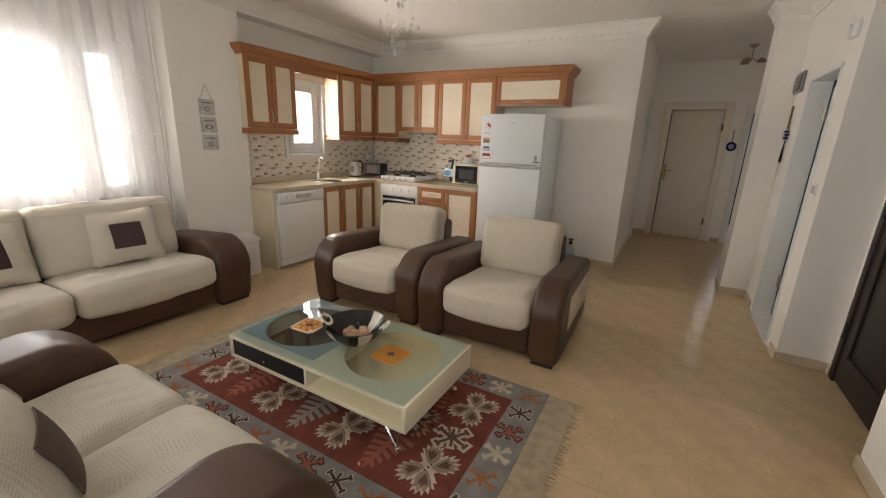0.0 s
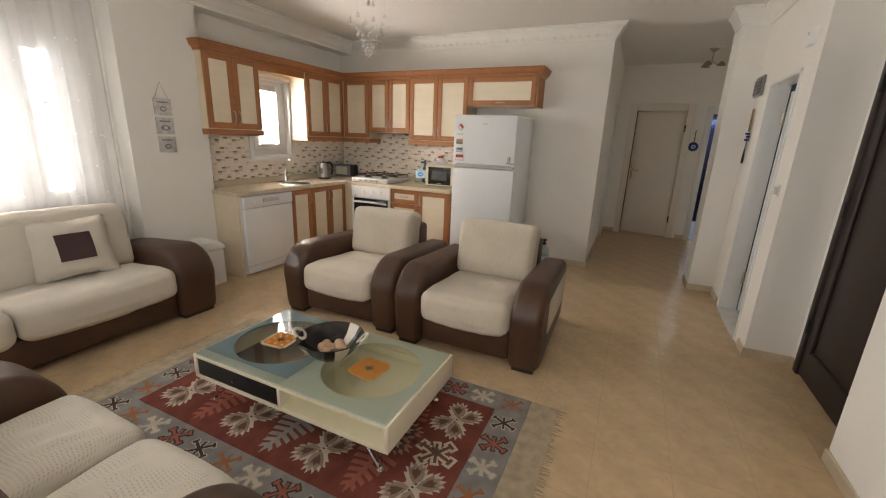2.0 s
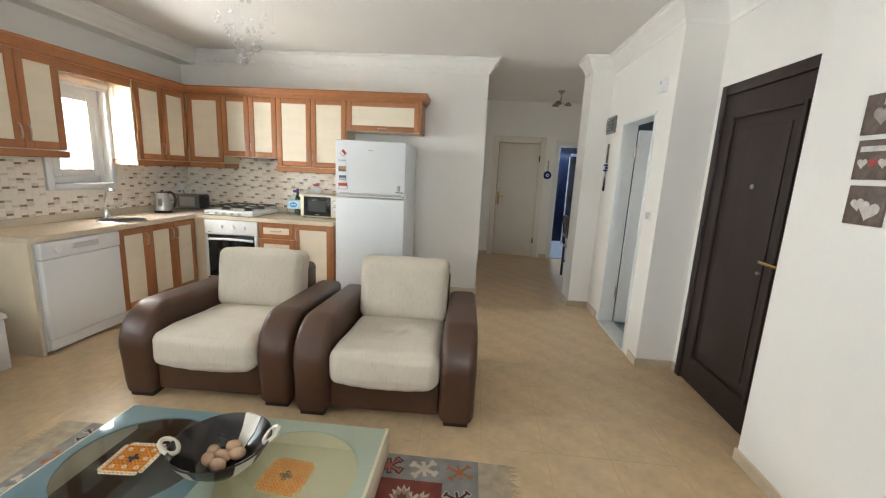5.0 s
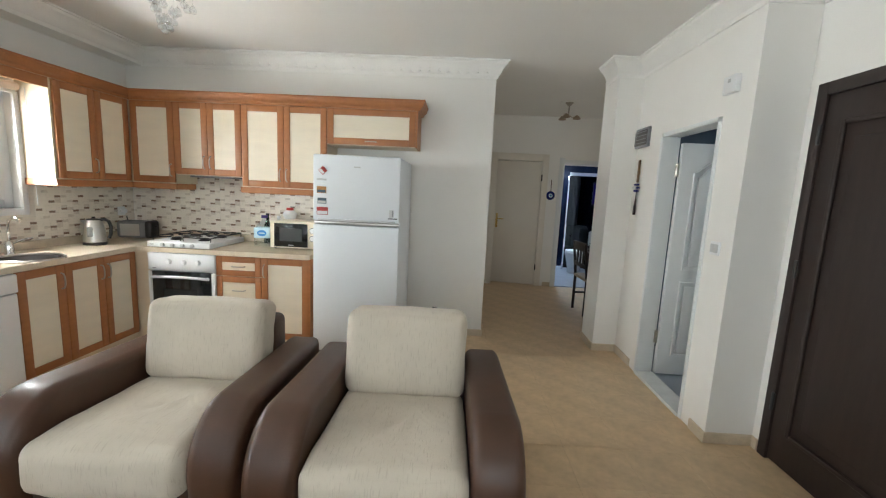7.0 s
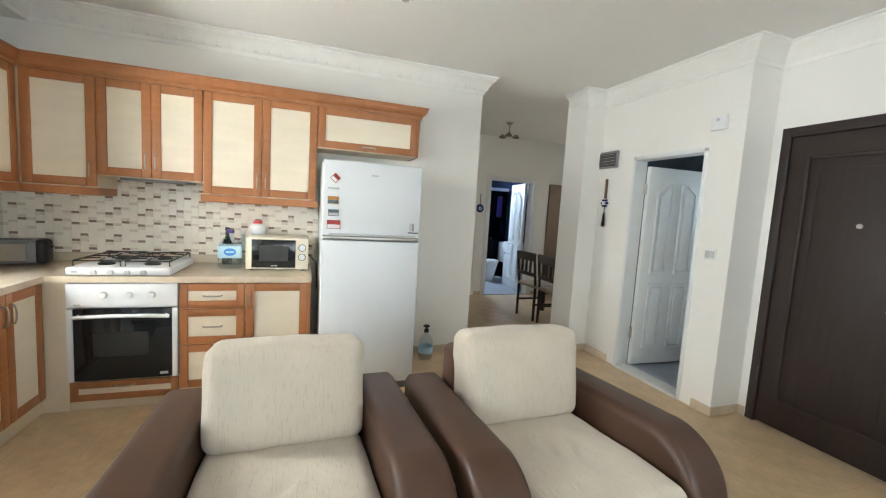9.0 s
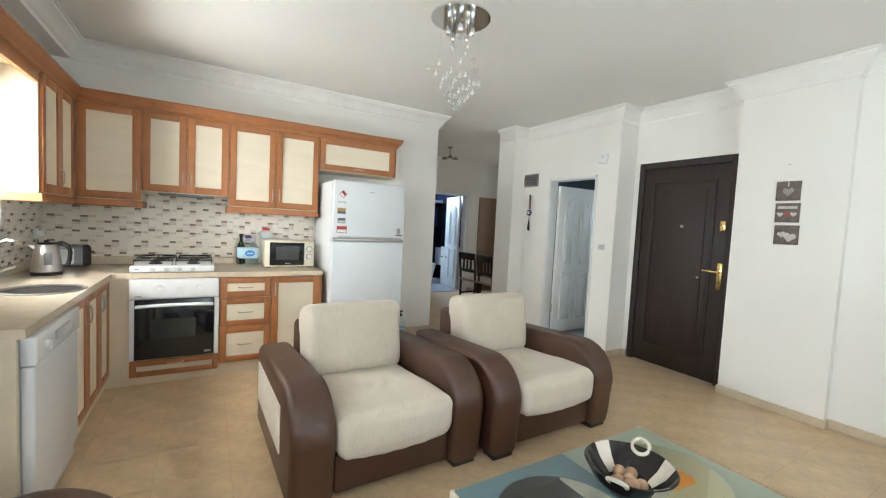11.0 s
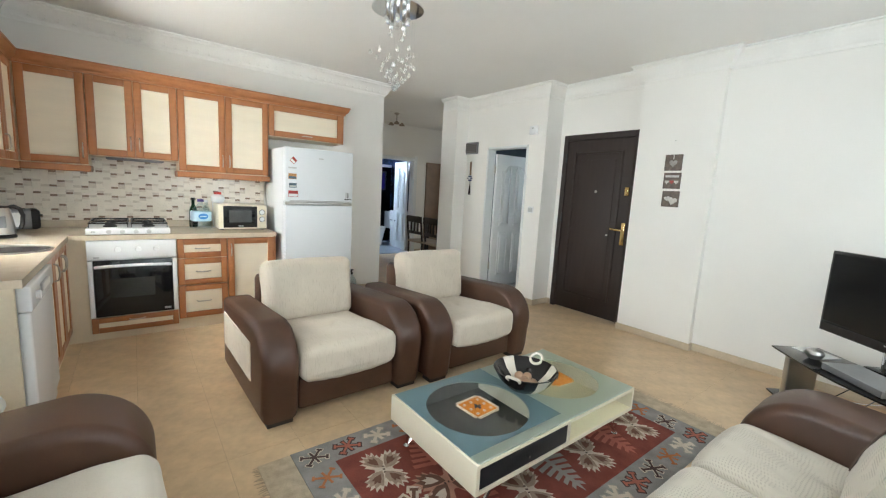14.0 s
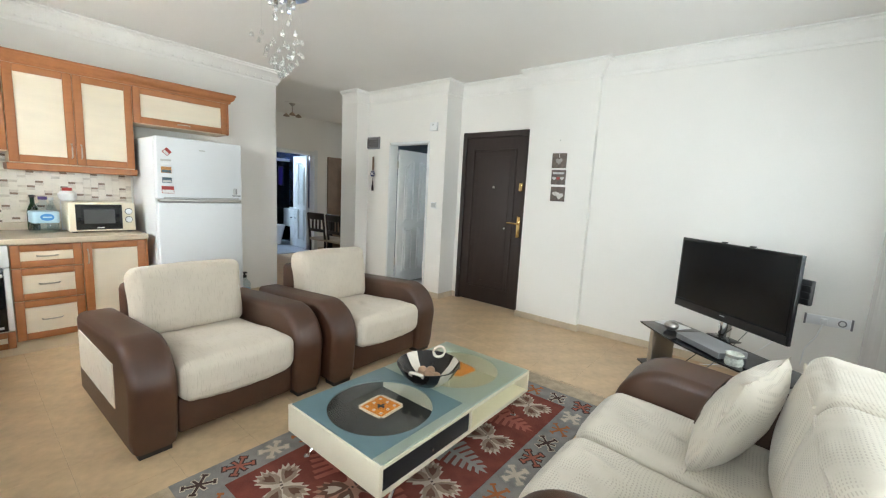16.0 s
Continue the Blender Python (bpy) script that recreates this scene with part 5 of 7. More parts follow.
ov = thing("built_in_oven", pose(-3.0275, YL, 0), "white built-in oven with black glass door", "oven")
W = 0.288
part("housing", boxed(-W + 0.004, W - 0.004, 0.0, 0.55, 0.19, 0.805), ENAMEL, ov, "", False)
cp = part("control_panel", boxed(-W, W, -0.030, 0.0, 0.655, 0.805, 0.006), ENAMEL, ov)
for x in (-0.10, 0.03, 0.15):
    bm = lathe(bmesh.new(), [(0, 0), (0.021, 0), (0.019, 0.018), (0.017, 0.022), (0, 0.022)], 20)
    bmesh.ops.transform(bm, matrix=pose(x, -0.030, 0.735, 90), verts=bm.verts[:])
    kn = part("knob", bm, PVC, cp, "white round knob")
part("badge", boxed(-0.25, -0.215, -0.0315, -0.030, 0.672, 0.678), GREY, cp, "", False)
od = part("oven_door", boxed(-W + 0.032, W - 0.032, -0.030, 0.0, 0.195, 0.648, 0.004), BLACKG, ov, "black glass oven door")
part("side_trim", boxed(-W, -W + 0.030, -0.031, 0.0, 0.195, 0.648, 0.003), ENAMEL, ov, "white side trim")
part("side_trim", boxed(W - 0.030, W, -0.031, 0.0, 0.195, 0.648, 0.003), ENAMEL, ov, "white side trim")
bm = bmesh.new()
prof = []
for i in range(13):
    u = i / 12 * 2 - 1
    prof.append((u * (W - 0.04), -0.050 - 0.012 * (1 - u * u), 0.610 - 0.010 * u * u))
tube(bm, prof, 0.012, 10)
rod(bm, (-W + 0.06, -0.03, 0.606), (-W + 0.06, -0.055, 0.606), 0.008)
rod(bm, (W - 0.06, -0.03, 0.606), (W - 0.06, -0.055, 0.606), 0.008)
part("door_handle", bm, ENAMEL, od, "bowed white handle")
part("inner_window", boxed(-0.16, 0.13, -0.0308, -0.0302, 0.345, 0.50), surf("oven_window", (0.035, 0.037, 0.036), 0.12, var=0.2), od, "smoky inner window", False)
part("label", boxed(0.19, 0.235, -0.0312, -0.0302, 0.215, 0.232), PALEGREY, od, "", False)

hob = thing("gas_hob", pose(-3.045, 4.68, 0.85), "white four-burner gas hob on the worktop", "hob")
part("tray", boxed(-0.27, 0.27, -0.29, 0.26, 0.004, 0.052, 0.010, 3), ENAMEL, hob)
for i in range(4):
    bm = lathe(bmesh.new(), [(0, 0), (0.017, 0), (0.015, 0.016), (0, 0.018)], 16)
    bmesh.ops.transform(bm, matrix=pose(-0.13 + i * 0.085, -0.289, 0.026, 90), verts=bm.verts[:])
    part("knob", bm, PALEGREY, hob, "pale grey knob")
part("badge", boxed(-0.24, -0.21, -0.2912, -0.29, 0.024, 0.030), GREY, hob, "", False)
for sx in (-1, 1):
    for y in (-0.13, 0.12):
        bm = lathe(bmesh.new(), [(0, 0.052), (0.045, 0.052), (0.045, 0.060), (0.032, 0.066), (0.032, 0.074), (0, 0.076)], 20, (sx * 0.125, y, 0))
        part("burner", bm, IRON, hob, "black burner cap")
    bm = bmesh.new()
    x0, x1 = (-0.25, -0.012) if sx < 0 else (0.012, 0.25)
    z = 0.088
    tube(bm, [(x0, -0.24, 0.056), (x0, -0.24, z), (x0, 0.235, z), (x0, 0.235, 0.056)], 0.0045, 6)
    tube(bm, [(x1, -0.24, 0.056), (x1, -0.24, z), (x1, 0.235, z), (x1, 0.235, 0.056)], 0.0045, 6)
    for y in (-0.24, 0.0, 0.235):
        tube(bm, [(x0, y, z), (x1, y, z)], 0.0045, 6)
    for y in (-0.13, 0.12):
        cx = sx * 0.125
        for dx, dy in ((1, 0), (-1, 0), (0, 1), (0, -1)):
            tube(bm, [(cx + dx * 0.115, y + dy * 0.115, z), (cx + dx * 0.03, y + dy * 0.03, z + 0.006)], 0.0045, 6)
    part("pan_grate", bm, IRON, hob, "black iron pan grate")

dw = thing("dishwasher", pose(-3.445, 3.15, 0), "white freestanding dishwasher under the worktop", "dishwasher")
part("body", boxed(-0.50, 0.0, -0.31, 0.31, 0.02, 0.805), ENAMEL, dw, "", False)
dd = part("door", boxed(0.001, 0.045, -0.308, 0.308, 0.105, 0.685, 0.012, 3), ENAMEL, dw)
pn = part("control_panel", boxed(0.001, 0.052, -0.308, 0.308, 0.688, 0.805, 0.010, 3), ENAMEL, dw)
part("grip", boxed(0.050, 0.064, -0.09, 0.11, 0.735, 0.775, 0.006, 3), PALEGREY, pn, "moulded grip")
bm = lathe(bmesh.new(), [(0, 0), (0.022, 0), (0.020, 0.016), (0, 0.018)], 20)
bmesh.ops.transform(bm, matrix=pose(0.052, -0.20, 0.745, 0, 90, 0), verts=bm.verts[:])
part("knob", bm, PVC, pn, "white programme knob")
part("kick_plate", boxed(0.0, 0.030, -0.30, 0.30, 0.025, 0.10, 0.004), ENAMEL, dw)

mw = thing("microwave_oven", pose(-2.165, 4.64, 0.85), "cream microwave oven with black door on the worktop", "microwave")
part("body", boxed(-0.215, 0.215, 0.015, 0.33, 0.012, 0.245, 0.008), CREAMT, mw)
part("front", boxed(-0.215, 0.215, 0.0, 0.015, 0.012, 0.245, 0.005), CREAMT, mw)
md = part("door", boxed(-0.175, 0.125, -0.008, 0.0, 0.025, 0.232, 0.003), BLACKG, mw, "black glass door")
part("inner_window", boxed(-0.125, 0.075, -0.0088, -0.008, 0.075, 0.190), surf("microwave_mesh", (0.06, 0.062, 0.06), 0.25, var=0.2, fine=500), md, "grey mesh window", False)
part("badge", boxed(-0.045, 0.0, -0.0092, -0.008, 0.036, 0.044), PALEGREY, md, "", False)
for z in (0.175, 0.105):
    bm = lathe(bmesh.new(), [(0, 0), (0.024, 0), (0.022, 0.014), (0, 0.016)], 20)
    bmesh.ops.transform(bm, matrix=pose(0.170, 0.0, z, 90), verts=bm.verts[:])
    kn = part("knob", bm, PVC, mw, "round white knob with a dark rim")
    bm = ring(bmesh.new(), (0.170, -0.004, z), 0.024, 0.003, "y", 20, 6)
    part("knob_rim", bm, IRON, kn)
for x in (-0.18, 0.18):
    part("foot", boxed(x - 0.015, x + 0.015, 0.03, 0.06, 0.0, 0.013), FOOT, mw, "", False)
part("cable", tube(bmesh.new(), [(0.215, 0.25, 0.10), (0.25, 0.28, 0.06), (0.28, 0.36, 0.02), (0.29, 0.39, -0.2)], 0.004, 6), FOOT, mw, "black mains cable")

kt = thing("electric_kettle", pose(-3.75, 4.38, 0.85, 0, 0, 20), "brushed steel electric kettle with black grip on its base", "kettle")
part("base", lathe(bmesh.new(), [(0, 0.0), (0.080, 0.0), (0.080, 0.016), (0.07, 0.022), (0, 0.022)], 28), FOOT, kt)
part("body", lathe(bmesh.new(), [(0, 0.024), (0.078, 0.024), (0.079, 0.04), (0.070, 0.12), (0.058, 0.195), (0.05, 0.205), (0, 0.207)], 32), STEEL, kt)
part("lid", lathe(bmesh.new(), [(0.05, 0.205), (0.045, 0.215), (0.012, 0.219), (0.012, 0.232), (0, 0.233)], 24), FOOT, kt)
part("spout", slab(bmesh.new(), [(-0.058, 0.165), (-0.088, 0.20), (-0.056, 0.203)], "y", -0.020, 0.020, 0.004), STEEL, kt)
part("grip", tube(bmesh.new(), [(0.045, 0, 0.205), (0.075, 0, 0.215), (0.105, 0, 0.195), (0.118, 0, 0.15), (0.112, 0, 0.09), (0.10, 0, 0.055)], 0.013, 10), FOOT, kt, "black curved grip")
part("water_gauge", boxed(-0.02, 0.02, -0.0755, -0.066, 0.07, 0.15, 0.004), GREY, kt, "dark water gauge")
to = thing("toaster", pose(-3.765, 4.86, 0.85, 0, 0, 12), "dark grey and steel toaster in the kitchen corner", "toaster")
part("shell", boxed(-0.145, 0.145, -0.08, 0.08, 0.01, 0.165, 0.025, 4), GREY, to)
part("end_cap", boxed(0.085, 0.150, -0.083, 0.083, 0.008, 0.167, 0.025, 4), FOOT, to, "black end cap")
part("side_plate", boxed(-0.11, 0.05, -0.0825, -0.079, 0.03, 0.14), STEEL, to, "steel side plate", False)
for y in (-0.03, 0.03):
    part("slot", boxed(-0.10, 0.07, y - 0.012, y + 0.012, 0.164, 0.1665), IRON, to, "", False)
part("lever", boxed(0.150, 0.168, -0.015, 0.015, 0.11, 0.122, 0.003), FOOT, to)
part("cable", tube(bmesh.new(), [(-0.13, 0.06, 0.06), (-0.14, 0.10, 0.16), (-0.17, 0.14, 0.23), (-0.22, 0.17, 0.24)], 0.004, 6), FOOT, to, "black mains cable")

sk = thing("sink", pose(-3.60, 3.72, 0.85), "round inset steel sink bowl in the worktop", "sink")
part("rim", ring(bmesh.new(), (0, 0, 0.001), 0.178, 0.009, "z", 48, 8), STEEL, sk)
# the basin's steel is darkened to carry the shade inside the bowl
part("basin", lathe(bmesh.new(), [(0.172, 0.0), (0.165, -0.03), (0.155, -0.12), (0.12, -0.15), (0, -0.155)], 40), surf("shaded_sink_steel", (0.16, 0.145, 0.14), 0.35, 0.6, var=0.1), sk, "brushed basin with its shade in the colour")
tp = thing("kitchen_tap", pose(-3.83, 3.80, 0.85), "chrome swan-neck mixer tap", "tap")
part("base", lathe(bmesh.new(), [(0, 0), (0.028, 0), (0.026, 0.03), (0.024, 0.085), (0.018, 0.095), (0, 0.096)], 24), CHROME, tp)
part("spout", tube(bmesh.new(), [(0, 0, 0.08), (0.005, 0.0, 0.18), (0.03, -0.01, 0.24), (0.075, -0.02, 0.265), (0.12, -0.03, 0.255), (0.14, -0.034, 0.235)], 0.010, 10), CHROME, tp)
part("lever", tube(bmesh.new(), [(0.01, 0.02, 0.075), (0.04, 0.06, 0.10), (0.07, 0.10, 0.11)], 0.008, 8), CHROME, tp)

# bottles and jar
def rounded_square(h, z0, z1, r=0.03):
    pts = []
    for q in range(4):
        for k in range(5):
            a = math.pi / 2 * (q + k / 4)
            cx, cy = (h - r) * (1 if q in (0, 3) else -1), (h - r) * (1 if q in (0, 1) else -1)
            pts.append((cx + r * math.cos(a), cy + r * math.sin(a)))
    return slab(bmesh.new(), pts, "z", z0, z1, 0.004)


wb = thing("water_bottle", pose(-2.505, 4.80, 0.85, 0, 0, 8) @ Matrix.Diagonal((1.2, 1.2, 1.0, 1.0)), "large clear water bottle with a pale blue label", "bottle")
body = rounded_square(0.066, 0.0, 0.075)
part("neck", lathe(bmesh.new(), [(0.060, 0.170), (0.058, 0.185), (0.040, 0.215), (0.019, 0.235), (0.018, 0.262), (0, 0.262)], 24), BOTTLE, wb)
part("body", body, BOTTLE, wb)
part("label", rounded_square(0.067, 0.078, 0.168), CYAN, wb, "pale blue wrapped label")
part("logo", slab(bmesh.new(), [(0.034 * math.cos(a / 12 * math.pi), 0.124 + 0.028 * math.sin(a / 12 * math.pi)) for a in range(24)], "y", -0.0695, -0.066), BLUE, wb, "dark blue oval")
part("logo_bar", boxed(-0.022, 0.022, -0.0705, -0.069, 0.119, 0.129), CYAN, wb, "", False)
part("cap", lathe(bmesh.new(), [(0, 0.258), (0.023, 0.258), (0.023, 0.282), (0, 0.284)], 18), PURPLE, wb, "purple screw cap")
for x, y, mt, cap, h in ((-2.550, 4.955, GREENG, FOOT, 0.27), (-2.44, 4.955, BOTTLE, PVC, 0.25)):
    gb = thing("glass_bottle", pose(x, y, 0.85), "slim green glass bottle on the worktop" if mt is GREENG else "slim clear bottle on the worktop", "bottle")
    x, y = 0, 0
    b = part("bottle", lathe(bmesh.new(), [(0, 0.0), (0.034, 0.002), (0.037, 0.02), (0.036, 0.15), (0.030, 0.18), (0.014, 0.22), (0.013, h), (0, h)], 20, (x, y, 0)), mt, gb)
    part("cap", lathe(bmesh.new(), [(0, h - 0.004), (0.0165, h - 0.004), (0.0165, h + 0.018), (0, h + 0.018)], 14, (x, y, 0)), cap, gb)
jr = thing("glass_jar", pose(-2.335, 4.965, 0.85), "small white jar with red lid behind the microwave", "jar")
part("stack", lathe(bmesh.new(), [(0, 0), (0.05, 0), (0.052, 0.22), (0.048, 0.25), (0.06, 0.27), (0.062, 0.30), (0.045, 0.325), (0, 0.33)], 24), PVC, jr)
part("lid", lathe(bmesh.new(), [(0, 0.328), (0.034, 0.328), (0.032, 0.352), (0, 0.354)], 20), REDP, jr, "red lid")
fb = thing("water_bottle", pose(-0.90, 4.90, 0), "clear water bottle with black pump on the floor", "bottle")
part("body", lathe(bmesh.new(), [(0, 0), (0.06, 0.002), (0.064, 0.03), (0.060, 0.10), (0.064, 0.17), (0.045, 0.21), (0.018, 0.235), (0.018, 0.25), (0, 0.25)], 22), BOTTLE, fb)
part("label", lathe(bmesh.new(), [(0.0645, 0.06), (0.0655, 0.06), (0.0655, 0.12), (0.0645, 0.12)], 22), CYAN, fb)
part("pump", lathe(bmesh.new(), [(0, 0.25), (0.022, 0.25), (0.022, 0.275), (0.010, 0.28), (0.010, 0.295), (0.03, 0.30), (0.028, 0.312), (0, 0.314)], 16), FOOT, fb, "black pump cap")

bn = thing("waste_bin", pose(-3.60, 2.50, 0), "white plastic swing-lid waste bin in the corner", "bin")
part("bucket", slab(bmesh.new(), [(-0.12, -0.14), (0.12, -0.14), (0.12, 0.14), (-0.12, 0.14)], "z", 0.0, 0.34, 0.01), PVC, bn)
bm = bmesh.new()
slab(bm, [(-0.155, 0.345), (0.155, 0.345), (0.15, 0.375), (0.09, 0.425), (-0.09, 0.425), (-0.15, 0.375)], "x", -0.135, 0.135, 0.01)
part("lid", bm, PVC, bn, "white hipped lid")


def socket(along, x, y, z, w=0.08, label="white wall socket", kind="socket"):
    nx = {"-y": (0, -1), "+x": (1, 0), "-x": (-1, 0)}[along]
    ang = {"-y": 0, "+x": 90, "-x": -90}[along]
    t = thing("wall_" + kind, pose(x, y, z, 0, 0, ang), label, kind)
    part("plate", boxed(-w / 2, w / 2, -0.010, 0.0, -0.04, 0.04, 0.003), PVC, t)
    if kind == "socket":
        part("well", rod(bmesh.new(), (0, -0.0102, 0), (0, -0.004, 0), 0.020, sides=20), PALEGREY, t)
    else:
        for s in (-1, 1):
            part("rocker", boxed(s * 0.018 - 0.016, s * 0.018 + 0.016, -0.015, -0.009, -0.026, 0.026, 0.002), PALEGREY, t, "grey rocker")
    return t


socket("+x", -3.94, 2.93, 1.145, 0.10, "white double socket on the mosaic splashback")
s = socket("+x", -3.94, 4.88, 1.10, 0.08, "white wall socket with a plug above the kettle")
part("plug", boxed(-0.02, 0.02, -0.05, -0.010, -0.02, 0.02, 0.006), PVC, s)
socket("-x", 0.83, 3.59, 1.165, 0.085, "white double rocker light switch", "switch")
bell = thing("door_chime", pose(0.83, 3.63, 2.11, 0, 0, -90), "white plastic door chime box near the ceiling", "chime")
part("case", boxed(-0.055, 0.055, -0.035, 0, -0.05, 0.05, 0.006), PVC, bell)
part("lens", boxed(-0.012, 0.012, -0.037, -0.034, 0.01, 0.03), PALEGREY, bell, "", False)


# ---- doors ----
ed = thing("door_1", pose(1.11, 2.926, 0, 0, 0, -90), "closed dark wenge steel entrance door with brass lock", "door", "", "structure")
# local x runs towards -y of the room, local -y into the room
for a, b in ((-0.464, -0.404), (0.404, 0.464)):
    part("door_frame", boxed(a, b, -0.012, 0.10, 0.0, 2.06, 0.006), DARKD, ed)
part("door_frame", boxed(-0.404, 0.404, -0.012, 0.10, 1.995, 2.06, 0.006), DARKD, ed)
lf = part("leaf", boxed(-0.402, 0.402, 0.0, 0.06, 0.012, 1.993, 0.006), DARKD, ed)
for a, b, c, d in ((-0.30, -0.275, 0.20, 1.86), (0.275, 0.30, 0.20, 1.86)):
    part("moulding", boxed(a, b, -0.016, 0.001, c, d, 0.007, 3), DARKD, lf)
for c, d in ((0.20, 0.225), (1.835, 1.86)):
    part("moulding", boxed(-0.275, 0.275, -0.0155, 0.001, c, d, 0.007, 3), DARKD, lf)
part("panel", boxed(-0.22, 0.22, -0.009, 0.0, 0.29, 1.77, 0.006, 2), DARKD, lf)
part("peephole", rod(bmesh.new(), (0.02, -0.010, 1.42), (0.02, -0.020, 1.42), 0.014, sides=18), STEEL, lf, "steel peephole")
part("upper_lock", boxed(0.355, 0.40, -0.022, 0.0, 1.385, 1.475, 0.004), BRASS, lf, "brass latch plate")
hp = part("lock_plate", boxed(0.355, 0.398, -0.012, 0.0, 0.86, 1.10, 0.005), BRASS, lf, "brass lock plate")
part("lever", tube(bmesh.new(), [(0.377, -0.010, 1.02), (0.377, -0.050, 1.02), (0.36, -0.056, 1.02), (0.255, -0.056, 1.025)], 0.009, 10), BRASS, hp, "brass lever handle")
part("thumb_turn", rod(bmesh.new(), (0.20, -0.009, 0.95), (0.20, -0.022, 0.95), 0.009, sides=14), STEEL, lf)
for z in (0.30, 1.05, 1.75):
    part("hinge", rod(bmesh.new(), (-0.404, -0.018, z), (-0.404, -0.018, z + 0.10), 0.009, sides=12), IRON, ed)


def panel_leaf(name, parent, w, h, t=0.04):
    """White moulded four-panel leaf; hinge edge at x 0, faces -y."""
    lf = part(name, boxed(0, w, 0, t, 0, h, 0.003), WHITED, parent)
    cw = (w - 0.30) / 2
    for i in range(2):
        x0 = 0.10 + i * (cw + 0.10)
        for z0, z1, arch in ((0.16, h * 0.42, False), (h * 0.47, h - 0.22, True)):
            for side in (-1, 1):
                y0, y1 = (-0.018, 0.002) if side < 0 else (t - 0.002, t + 0.018)
                pts = [(x0, z0), (x0 + cw, z0), (x0 + cw, z1)]
                if arch:
                    pts.pop()
                    for k in range(13):
                        f = k / 12
                        s = 1 - f if i == 0 else f
                        e = min(s / 0.8, 1.0)
                        pts.append((x0 + cw * (1 - f), z1 + 0.085 * e * e * (3 - 2 * e) - 0.35 * max(0.0, s - 0.8) ** 2))
                else:
                    pts.append((x0, z1))
                outer = part("moulding", frame_outline(pts, 0.018, y0, y1), WHITED, lf)
                cx, cz = x0 + cw / 2, (z0 + z1) / 2
                inner = [(cx + (px - cx) * (1 - 0.072 / cw), cz + (pz - cz) * (1 - 0.072 / (z1 - z0))) for px, pz in pts]
                part("raised_panel", slab(bmesh.new(), inner, "y", y0 + (0.001 if side < 0 else 0), y1 - (0.001 if side > 0 else 0), 0.003, 2), WHITED, lf)
    return lf


def frame_outline(pts, w, y0, y1):
    """A closed band of width w just inside an outline in x and z."""
    bm = bmesh.new()
    c = Vector((sum(p[0] for p in pts) / len(pts), sum(p[1] for p in pts) / len(pts)))
    xs, zs = [p[0] for p in pts], [p[1] for p in pts]
    sx, sz = 1 - 2 * w / (max(xs) - min(xs)), 1 - 2 * w / (max(zs) - min(zs))
    inn = [(c.x + (p[0] - c.x) * sx, c.y + (p[1] - c.y) * sz) for p in pts]
    k = len(pts)
    v = [[bm.verts.new((p[0], y, p[1])) for p in loop] for loop in (pts, inn) for y in (y0, y1)]
    for i in range(k):
        j = (i + 1) % k
        for a, b in ((0, 1), (1, 3), (3, 2), (2, 0)):
            bm.faces.new((v[a][i], v[a][j], v[b][j], v[b][i]))
    return bm


wd = thing("door_2", pose(0, 0, 0), "open white moulded panel door of the washroom", "door", "", "structure")
for y0, y1 in ((3.70, 3.73), (4.39, 4.42)):
    part("door_frame", boxed(0.822, 0.958, y0, y1, 0.0, 1.92, 0.003), WHITED, wd)
part("door_frame", boxed(0.822, 0.958, 3.73, 4.39, 1.92, 1.95, 0.003), WHITED, wd)
leaf = panel_leaf("leaf", wd, 0.66, 1.85)
leaf.matrix_basis = pose(0.965, 4.352, 0.025, 0, 0, -2)
for z in (0.28, 1.62):
    part("hinge", rod(bmesh.new(), (0.952, 4.378, z), (0.952, 4.378, z + 0.10), 0.013, sides=12), HANDLE, wd, "metal hinge")
struct("threshold", boxed(0.815, 0.965, 3.73, 4.39, -0.003, 0.022, 0.004), surf("white_marble", (0.74, 0.73, 0.70), 0.25, var=0.08, scale=9), "white marble threshold of the washroom", "threshold")

WARMD = surf("warm_white_door_paint", (0.78, 0.72, 0.63), 0.4, var=0.03, scale=3, bump=0.02)
hd = thing("door_3", pose(0.20, 7.5, 0), "white bedroom door standing slightly ajar in its frame", "door", "", "structure")
for a, b in ((-0.44, -0.345), (0.345, 0.44)):
    part("architrave", boxed(a, b, -0.014, 0.0, 0.0, 2.06, 0.004), WARMD, hd)
part("architrave", boxed(-0.345, 0.345, -0.014, 0.0, 1.955, 2.06, 0.004), WARMD, hd)
for a, b in ((-0.38, -0.345), (0.345, 0.38)):
    part("door_frame", boxed(a, b, 0.001, 0.15, 0.0, 1.99, 0.003), WARMD, hd)
part("door_frame", boxed(-0.345, 0.345, 0.001, 0.15, 1.955, 1.99, 0.003), WARMD, hd)
lf = part("leaf", boxed(-0.685, 0, 0, 0.04, 0.01, 1.95, 0.003), WARMD, hd)
lf.matrix_basis = pose(0.343, 0.012, 0, 0, 0, -9)
part("lock_plate", boxed(-0.665, -0.630, -0.008, 0.0, 0.90, 1.12, 0.003), BRASS, lf, "brass lock plate")
part("lever", tube(bmesh.new(), [(-0.648, -0.006, 1.04), (-0.648, -0.045, 1.04), (-0.63, -0.050, 1.04), (-0.54, -0.050, 1.04)], 0.008, 8), BRASS, lf, "brass lever handle")
for z in (0.25, 1.65):
    part("hinge", rod(bmesh.new(), (0.345, -0.010, z), (0.345, -0.010, z + 0.10), 0.010, sides=10), IRON, hd)
